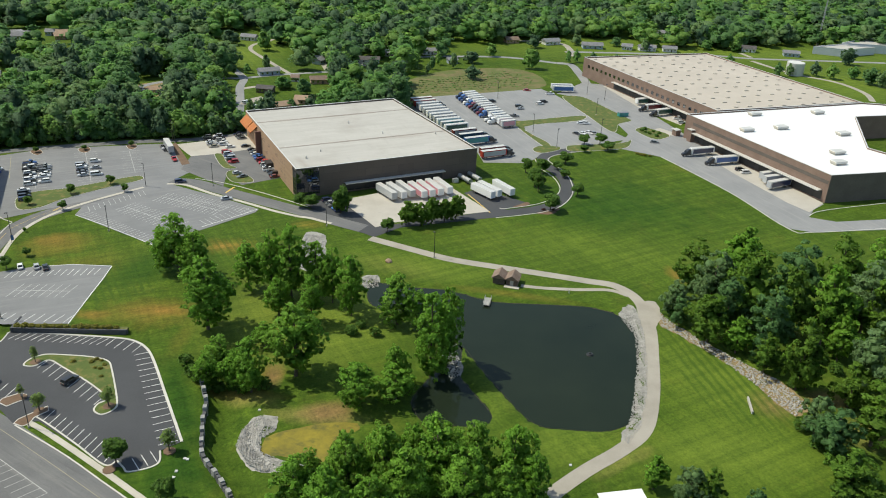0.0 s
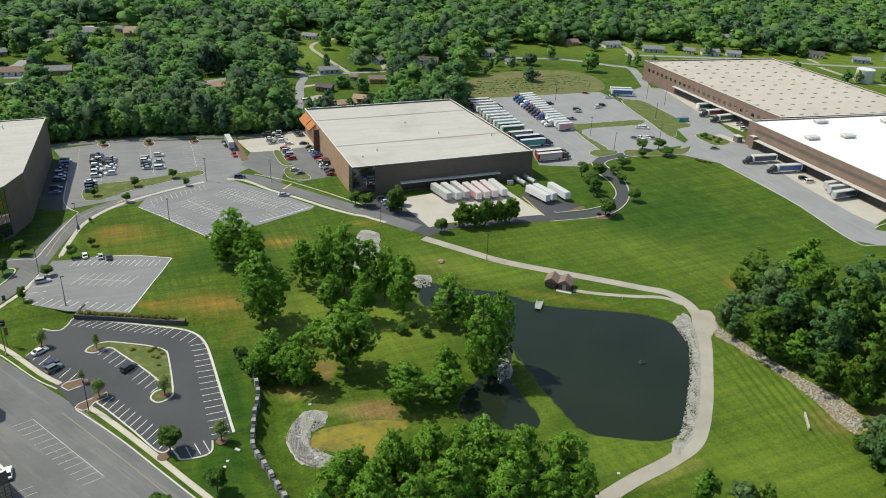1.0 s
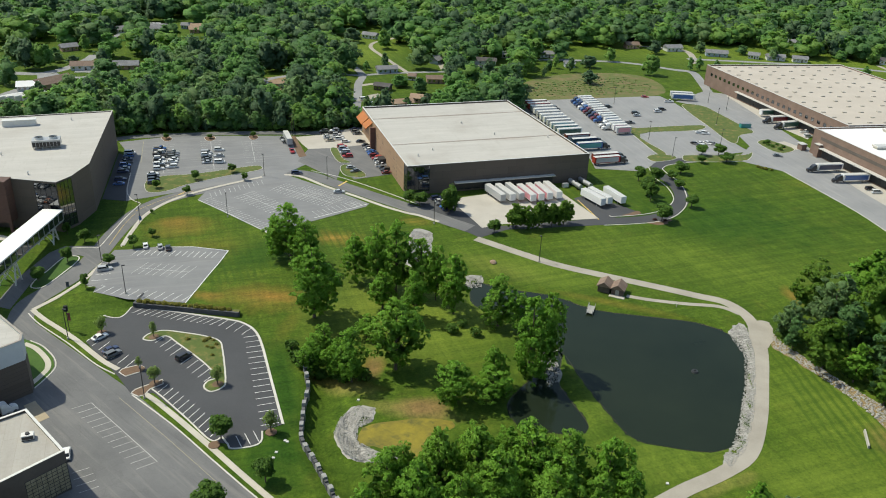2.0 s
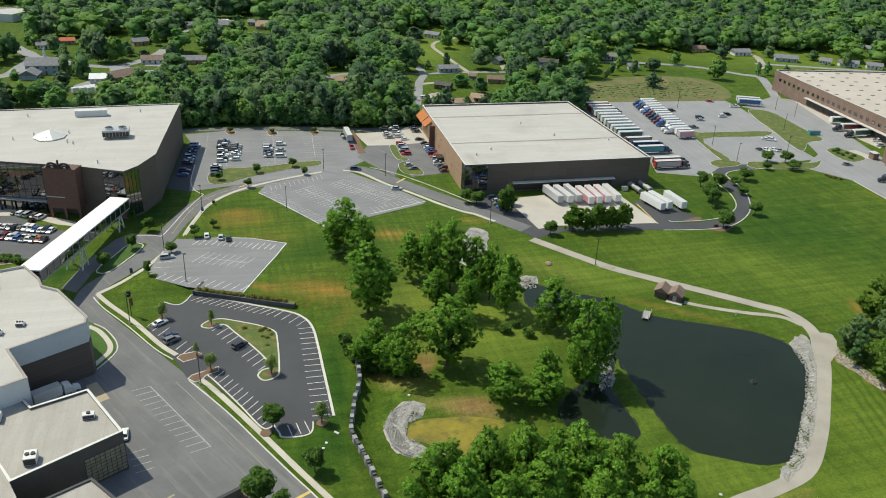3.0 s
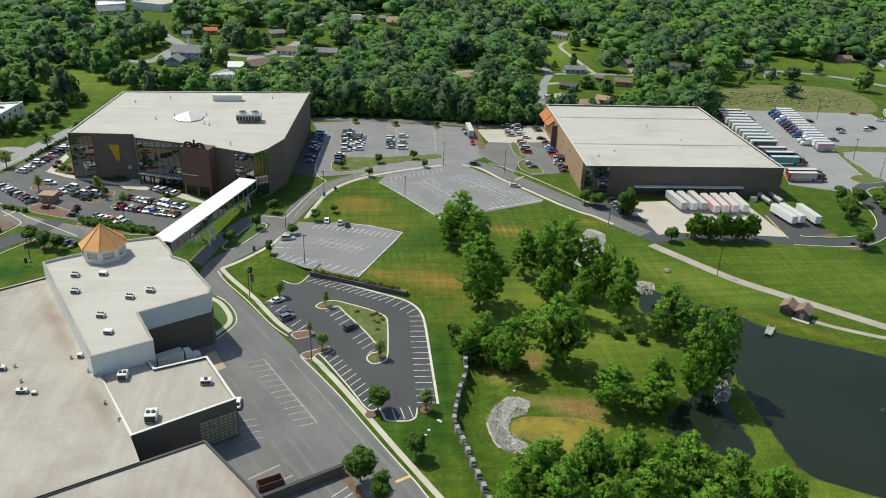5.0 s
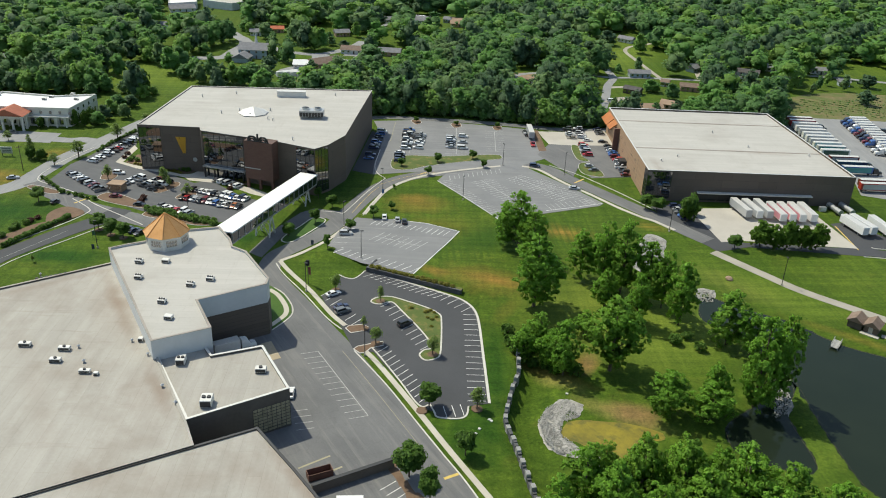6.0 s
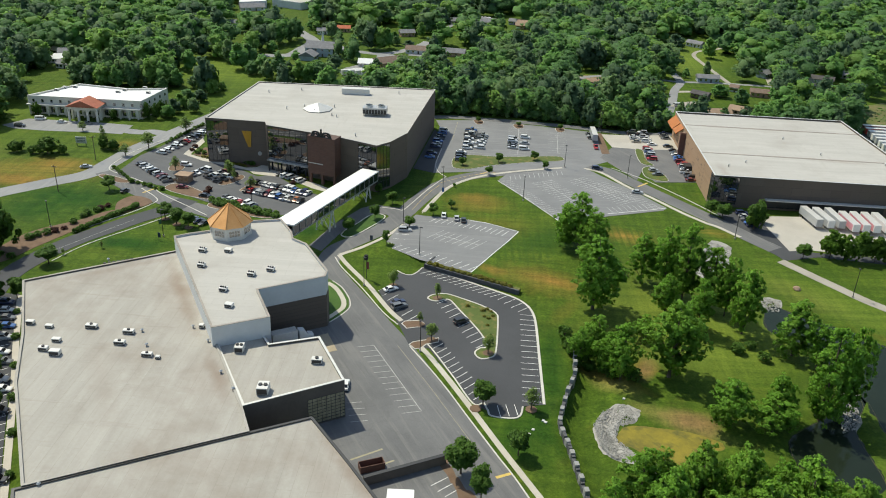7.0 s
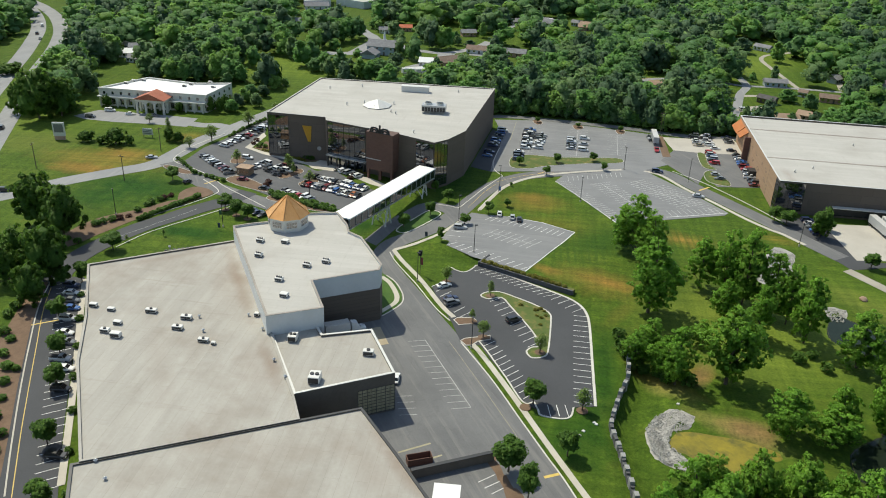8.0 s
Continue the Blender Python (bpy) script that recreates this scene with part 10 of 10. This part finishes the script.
yard_trees += [(-399.2, 285.1, 12.3, 5.5), (-392.4, 289.7, 13.9, 5.5), (-385.7, 294.3, 16.2, 5.9), (-379.0, 298.9, 13.9, 5.2), (-372.2, 303.5, 17.4, 6.5), (-365.0, 306.8, 14.2, 5.5), (-407.0, 281.3, 7.8, 4.2), (-406.0, 241.2, 12.8, 4.6), (-397.8, 240.9, 11.2, 3.6), (-374.2, 305.2, 11.4, 4.9), (-367.6, 307.8, 10.4, 4.2), (-359.0, 310.7, 7.5, 3.9), (-350.4, 313.5, 7.1, 3.2), (-338.7, 312.5, 19.9, 4.1), (-335.2, 320.9, 4.5, 2.9), (-384.3, 299.2, 8.5, 4.3), (-385.7, 294.3, 8.1, 3.9), (-397.9, 289.9, 7.9, 4.3), (-407.9, 287.8, 7.3, 3.3), (-389.6, 371.8, 10.9, 5.5), (-379.6, 338.3, 13.7, 5.2)] + [(-366.1, 312.8, 11.5, 4.9), (-383.3, 315.1, 10.0, 4.0), (-402.9, 306.0, 10.1, 5.1), (-414.6, 294.7, 8.4, 2.4), (-385.1, 303.9, 8.3, 3.0), (-377.2, 293.4, 8.1, 2.6), (-451.3, 289.5, 13.7, 6.2), (-452.1, 278.4, 18.5, 6.8), (-324.2, 283.4, 5.1, 1.8), (-325.9, 296.9, 5.3, 2.1)]
yard_trees += [(-332.6, 364.6, 15.0, 6.5), (-331.0, 352.9, 12.0, 5.5), (-320.4, 360.0, 12.0, 5.0), (-315.0, 362.4, 13.0, 6.5), (-308.2, 362.9, 12.0, 5.0), (-303.7, 367.4, 13.0, 6.5), (-298.3, 369.8, 13.0, 6.5), (-316.8, 398.6, 10.0, 5.0), (-326.0, 391.6, 6.0, 4.0), (-353.3, 403.8, 6.0, 3.5), (-321.1, 423.4, 17.0, 6.5), (-335.5, 426.1, 15.0, 4.5), (-343.9, 431.9, 10.0, 3.5), (-329.3, 425.8, 9.0, 3.0), (-391.3, 433.3, 18.0, 8.0), (-391.5, 443.9, 17.0, 7.0), (-391.7, 422.7, 16.0, 7.0), (-388.9, 410.7, 18.0, 7.0), (-384.0, 397.2, 16.0, 7.0), (-378.2, 409.3, 8.0, 4.5), (-393.9, 453.9, 14.0, 5.0), (-377.9, 473.3, 12.0, 5.5), (-392.3, 486.4, 8.0, 6.0), (-397.6, 479.6, 9.0, 4.0), (-408.7, 486.6, 8.0, 4.0), (-363.6, 463.0, 9.0, 4.0), (-352.0, 474.3, 18.0, 7.0), (-334.0, 460.7, 20.0, 7.0), (-327.6, 462.0, 17.0, 6.0), (-326.8, 469.6, 15.0, 5.0), (-335.1, 490.3, 8.0, 4.0), (-328.0, 482.1, 7.0, 4.0), (-316.1, 480.4, 6.0, 4.5), (-329.8, 517.6, 12.0, 4.0), (-355.8, 531.0, 9.0, 5.0), (-271.9, 378.9, 12.0, 5.5), (-267.8, 393.5, 14.0, 6.0), (-295.1, 479.4, 12.0, 5.5), (-280.3, 461.9, 10.0, 4.0), (-299.6, 492.1, 12.0, 5.0)]
yard_trees += [(-265.4, 374.5, 13.0, 6.0), (-262.4, 380.6, 13.0, 6.0), (-262.4, 390.7, 11.0, 5.0), (-264.5, 405.6, 9.0, 5.0), (-344.4, 363.2, 12.0, 5.0), (-345.7, 356.2, 9.0, 5.0)]
yard_trees += [(-410.5, 284.7, 14.0, 6.0), (-397.8, 282.2, 12.0, 5.0), (-390.1, 285.1, 13.0, 5.5), (-384.2, 289.6, 12.0, 5.0), (-380.2, 295.6, 14.0, 5.5), (-377.1, 302.6, 14.0, 6.0), (-375.1, 308.7, 15.0, 6.0), (-374.8, 316.9, 16.0, 6.0), (-358.9, 308.9, 11.0, 5.0), (-359.2, 299.7, 8.0, 4.0), (-405.6, 301.2, 17.0, 7.0), (-400.4, 308.6, 17.0, 7.0), (-396.1, 316.9, 17.0, 7.0), (-397.9, 327.5, 18.0, 7.0), (-418.2, 299.8, 16.0, 7.0), (-431.0, 298.2, 16.0, 7.0), (-338.6, 311.0, 20.0, 6.0), (-332.8, 311.0, 9.0, 4.0), (-360.4, 360.4, 17.0, 7.0), (-361.6, 370.4, 15.0, 6.0), (-379.5, 371.5, 15.0, 6.0), (-321.2, 273.7, 8.0, 4.0), (-326.0, 282.5, 8.0, 4.0), (-317.3, 265.9, 7.0, 4.0), (-327.1, 288.1, 9.0, 4.5), (-315.2, 280.6, 8.0, 3.5), (-326.8, 296.3, 7.0, 4.0), (-407.6, 341.6, 17.0, 7.0), (-409.1, 351.8, 16.0, 7.0), (-414.1, 336.5, 17.0, 7.0), (-406.5, 361.8, 15.0, 6.5), (-401.3, 370.0, 15.0, 6.5), (-396.8, 377.6, 15.0, 6.0)]
for k in range(5):
    make_woods("woods", yard_trees[k::5], 420, 0.045, 8, "scattered yard trees among the houses", WOOD_KINDS[(0, 2, 4, 3, 1)[k]][0])
# a church spire, a yard of pale clutter and bare earth in the woods
p = (-351.8, 429.8)
spire = base("church_spire", "slim white church spire on a grey roof", "spire", pose(p[0], p[1], 0))
part("tower", boxes((-1.1, 1.1, -1.1, 1.1, -0.2, 8.0)), SIDING_WHITE, spire)
part("steeple", tube(bmesh.new(), (0, 0, 8.0), (0, 0, 15.0), 1.1, 0.05, 8), SIDING_WHITE, spire)
bed("field", [(-436.5, 603.7), (-436.7, 619.1), (-426.0, 618.7), (-415.0, 600.5), (-419.3, 589.4)], DIRT, "bare orange earth among the trees", 0.03)
for p in [(-509.8, 329.7), (-500.5, 328.5), (-506.6, 338.5), (-490.7, 333.1), (-493.8, 340.6), (-480.3, 323.0), (-487.1, 316.2)]:
    trailer(p[0], p[1], 30 + p[0] % 40, "white", None, lift=0.05, long=9.0)
for x, y in [(-183.2, 469.5), (-179.5, 462.1), (-176.3, 457.6), (-116.4, 453.7), (-111.4, 448.0), (-110.5, 440.7)]:
    car(x, y, 40, None, "white")
# a flat grey factory in the far west
shell("works", "low grey factory with a pale flat roof", "works", ccw([(-499.5, 543.9), (-500.0, 564.6), (-483.0, 580.4), (-469.6, 563.5), (-469.7, 546.0)]), 6.0, SIDING_WHITE, ROOF_PALE)
shell("works", "low grey factory with a white roof", "works", ccw([(-508.9, 513.5), (-526.1, 532.0), (-509.0, 547.4), (-497.0, 533.8)]), 6.0, SIDING_WHITE, ROOF_WHITE)
# a low grey works in the far east
for pts, top in (([(294.2, 673.0), (318.4, 664.9), (348.2, 680.2), (323.8, 688.6)], 6.0), ([(323.8, 688.6), (390.1, 680.2), (409.1, 716.9), (354.3, 714.4)], 7.0)):
    shell("works", "low grey industrial works with a pale roof", "works", pts, top, WHITE_WALL, ROOF_PALE)
p = (314.2, 711.5)
mast = base("mast", "tall thin grey lattice mast", "mast", pose(p[0], p[1], 0))
for dx, dy in ((0.5, 0.5), (-0.5, 0.5), (0, -0.6)):
    part("leg", tube(bmesh.new(), (dx, dy, -0.5), (dx * 0.5, dy * 0.5, 62), 0.3, 0.2, 5), GREY_METAL, mast)
for i in range(18):
    part("brace", boxes((-0.5, 0.5, -0.5, 0.5, 2 + i * 3.0, 2.12 + i * 3.0)), GREY_METAL, mast)


# ---- far woods, and the trees among the houses ----
CAMPUS = [(-116.0, 12.4), (-269.4, 69.8), (-336.8, 138.9), (-373.1, 182.3), (-382.2, 198.6), (-377.6, 222.8), (-446.4, 273.9), (-439.0, 305.7), (-378.4, 323.7), (-329.5, 304.6), (-310.4, 322.4), (-301.2, 342.6), (-237.7, 346.8), (-214.6, 355.2), (-193.7, 366.0), (-169.4, 375.9), (-150.5, 382.5), (-128.8, 388.2), (-114.0, 395.4), (-103.8, 403.2)] + [(-106.1, 409.6), (-101.6, 410.5), (-88.3, 413.9), (-30.4, 438.5), (-26.3, 477.8), (58.9, 521.9), (79.3, 547.9), (91.3, 597.2)] + [(84.1, 603.9), (104.3, 644.0), (212.0, 680.1), (316.1, 591.3), (338.1, 533.4), (322.1, 400.2), (111.2, 91.2)]
CLEARINGS = [
    [(-144.2, 497.1), (-133.1, 457.4), (-114.0, 406.3), (-106.1, 409.6), (-110.9, 434.5), (-82.6, 449.4), (-95.8, 519.4), (-108.0, 535.7), (-103.5, 567.1), (-110.5, 591.7), (-132.8, 624.7), (-148.2, 651.1), (-172.2, 670.3), (-180.8, 624.4), (-178.9, 588.0), (-156.8, 553.1), (-141.1, 523.7)],
    [(-24.6, 469.6), (-28.1, 526.6), (-27.1, 573.6), (0.5, 605.2), (39.8, 616.1), (101.2, 652.9), (94.8, 537.7)],
    [(-22.7, 594.1), (-21.3, 635.1), (36.7, 654.8), (101.7, 695.0), (147.7, 699.9), (147.5, 674.9), (99.3, 636.6)],
    [(87.9, 600.9), (88.9, 644.9), (114.5, 668.0), (183.8, 669.6), (243.5, 669.1), (297.9, 703.3), (425.0, 689.4), (329.7, 518.4), (266.0, 514.6), (205.7, 665.5)],
    [(-391.2, 337.4), (-407.0, 373.4), (-378.7, 371.1), (-374.1, 387.1), (-355.6, 393.8), (-336.6, 359.9), (-310.4, 322.4), (-329.5, 304.6), (-356.7, 312.9)],
] + [
    [(-355.6, 393.8), (-378.6, 437.2), (-371.5, 466.4), (-341.0, 456.5), (-330.9, 479.8), (-306.8, 472.7), (-298.6, 433.8), (-299.2, 416.0), (-290.8, 384.4), (-297.7, 374.1), (-319.8, 396.1), (-334.5, 386.1)],
    [(-400.0, 152.4), (-533.3, 252.8), (-567.6, 300.1), (-665.5, 358.3), (-783.4, 414.9), (-758.2, 445.0), (-539.6, 323.1), (-467.0, 270.0), (-391.0, 203.7), (-343.2, 165.8), (-283.1, 99.7)],
    [(-482.0, 308.4), (-455.8, 334.6), (-410.8, 312.3), (-428.4, 279.5)],
    [(-194.6, 495.1), (-174.5, 504.5), (-158.0, 467.7), (-174.0, 451.7)],
    [(-430.1, 501.8), (-399.9, 505.9), (-364.9, 462.0), (-364.1, 435.6), (-379.8, 436.7)],
] + [
    [(-411.8, 421.4), (-399.0, 436.4), (-375.4, 413.6), (-368.2, 386.4), (-376.7, 382.5)],
    [(-554.0, 585.3), (-520.5, 621.3), (-473.3, 568.7), (-498.8, 535.4)],
    [(-343.4, 620.6), (-310.2, 652.2), (-285.6, 596.8), (-323.7, 582.2)],
    [(-197.3, 496.7), (-175.7, 500.7), (-165.2, 468.2), (-181.9, 458.9)],
]
CLEARINGS += [
    [(-407.1, 402.2), (-376.1, 368.8), (-319.5, 332.5), (-262.7, 361.6), (-291.1, 407.5), (-285.0, 420.3), (-274.1, 448.4), (-256.9, 466.2), (-275.0, 500.2), (-303.1, 498.1), (-321.6, 534.7), (-333.1, 524.5), (-361.6, 532.6), (-382.3, 504.2), (-406.3, 514.4), (-431.3, 497.1), (-407.2, 451.2), (-395.6, 417.4)],
    [(-423.0, 367.2), (-425.1, 385.2), (-396.7, 378.8), (-372.5, 388.6), (-334.6, 346.5), (-345.5, 328.7), (-378.1, 327.9)],
    [(-434.1, 302.0), (-410.8, 312.3), (-356.5, 304.3), (-340.6, 294.2), (-382.3, 297.5), (-415.3, 288.2)],
]
LOOKS = np.array([(x, y, 8.0) for x, y, *_ in HOUSES + BEND] + [(-494.0, 534.0, 16.0), (-480.0, 550.0, 16.0), (-512.0, 524.0, 14.0)] + [(x, y, 3.5) for line, _, _ in LANES[:10] for x, y in curve_through(line, False, 4)])
LOOK_FAR = np.hypot(LOOKS[:, 0], LOOKS[:, 1])
LOOK_WAY = LOOKS[:, :2] / LOOK_FAR[:, None]


def wooded(x, y, tall):
    """Whether a tree of that height may stand here: off the grounds, and low before houses and lanes."""
    a, d = math.degrees(math.atan2(-x, y)), math.hypot(x, y)
    if not (-31 < a < 67 and d < 1350) or inside(x, y, CAMPUS) or any(inside(x, y, c) for c in CLEARINGS):
        return False
    near = LOOK_FAR - (LOOK_WAY[:, 0] * x + LOOK_WAY[:, 1] * y)
    beside = np.abs(LOOK_WAY[:, 0] * y - LOOK_WAY[:, 1] * x)
    hit = (beside < LOOKS[:, 2]) & (near > -LOOKS[:, 2]) & (near < 90) & (near * 125 / LOOK_FAR < tall * 0.8)
    return not hit.any()


def scatter(x0, x1, y0, y1, spacing, low, high, d0, d1, seed):
    """Trees of several kinds, in drifts."""
    rng = np.random.default_rng(seed)
    out = [[] for _ in WOOD_KINDS]
    for y in np.arange(y0, y1, spacing):
        for x in np.arange(x0, x1, spacing):
            px, py = x + rng.uniform(-0.5, 0.5) * spacing, y + rng.uniform(-0.5, 0.5) * spacing
            big, pick = rng.uniform(0, 1) ** 1.2, rng.uniform(0, 1)
            tall = low + (high - low) * big
            pick = (pick * 0.6 + 0.75 * (0.5 + noise.noise((px / 45, py / 45, seed)))) % 1.0
            if d0 <= math.hypot(px, py) < d1 and wooded(px, py, tall):
                k = 0
                while k < len(WOOD_KINDS) - 1 and pick > WOOD_KINDS[k][1]:
                    pick -= WOOD_KINDS[k][1]
                    k += 1
                slim = WOOD_KINDS[k][2]
                out[k].append((px, py, tall * (1.15 if slim < 0.9 else 1.0), spacing * (0.66 + 0.26 * big) * slim))
    return out


NEAR_WOODS = scatter(-560, 520, 200, 640, 10.4, 14, 20, 0, 560, 3)
MID_WOODS = scatter(-760, 620, 200, 860, 12.4, 15, 20, 560, 780, 4)
FAR_WOODS = scatter(-1150, 800, 300, 1350, 15.5, 16, 21, 780, 1150, 5)
# low growth along the road behind the lots
edge_rng = np.random.default_rng(6)
EDGE = curve_through([(-218.4, 354.5), (-215.2, 356.1), (-194.2, 366.9), (-169.8, 376.8), (-150.9, 383.5), (-129.1, 389.1), (-114.3, 396.3), (-105.2, 403.2)], False, 8)
for x, y in EDGE:
    for i in range(2):
        NEAR_WOODS[edge_rng.integers(0, 5)].append((x + edge_rng.uniform(-3, 3), y + edge_rng.uniform(1.0, 7.0), edge_rng.uniform(5, 11), edge_rng.uniform(2.2, 4.2)))
KIND_WORDS = ("fresh green", "yellow-green", "deep green", "dark pine", "grey-green")
for k, (leaf, _, _) in enumerate(WOOD_KINDS):
    make_woods("woods", NEAR_WOODS[k], 520, 0.040, 6, f"dense {KIND_WORDS[k]} woodland trees in spring leaf", leaf)
    make_woods("woods", MID_WOODS[k], 216, 0.050, 4, f"{KIND_WORDS[k]} woodland trees on the far side", leaf)
    make_woods("woods", FAR_WOODS[k], 64, 0.075, 3, f"far {KIND_WORDS[k]} woodland trees to the skyline", leaf, (CUBE, CUBE_FACES))
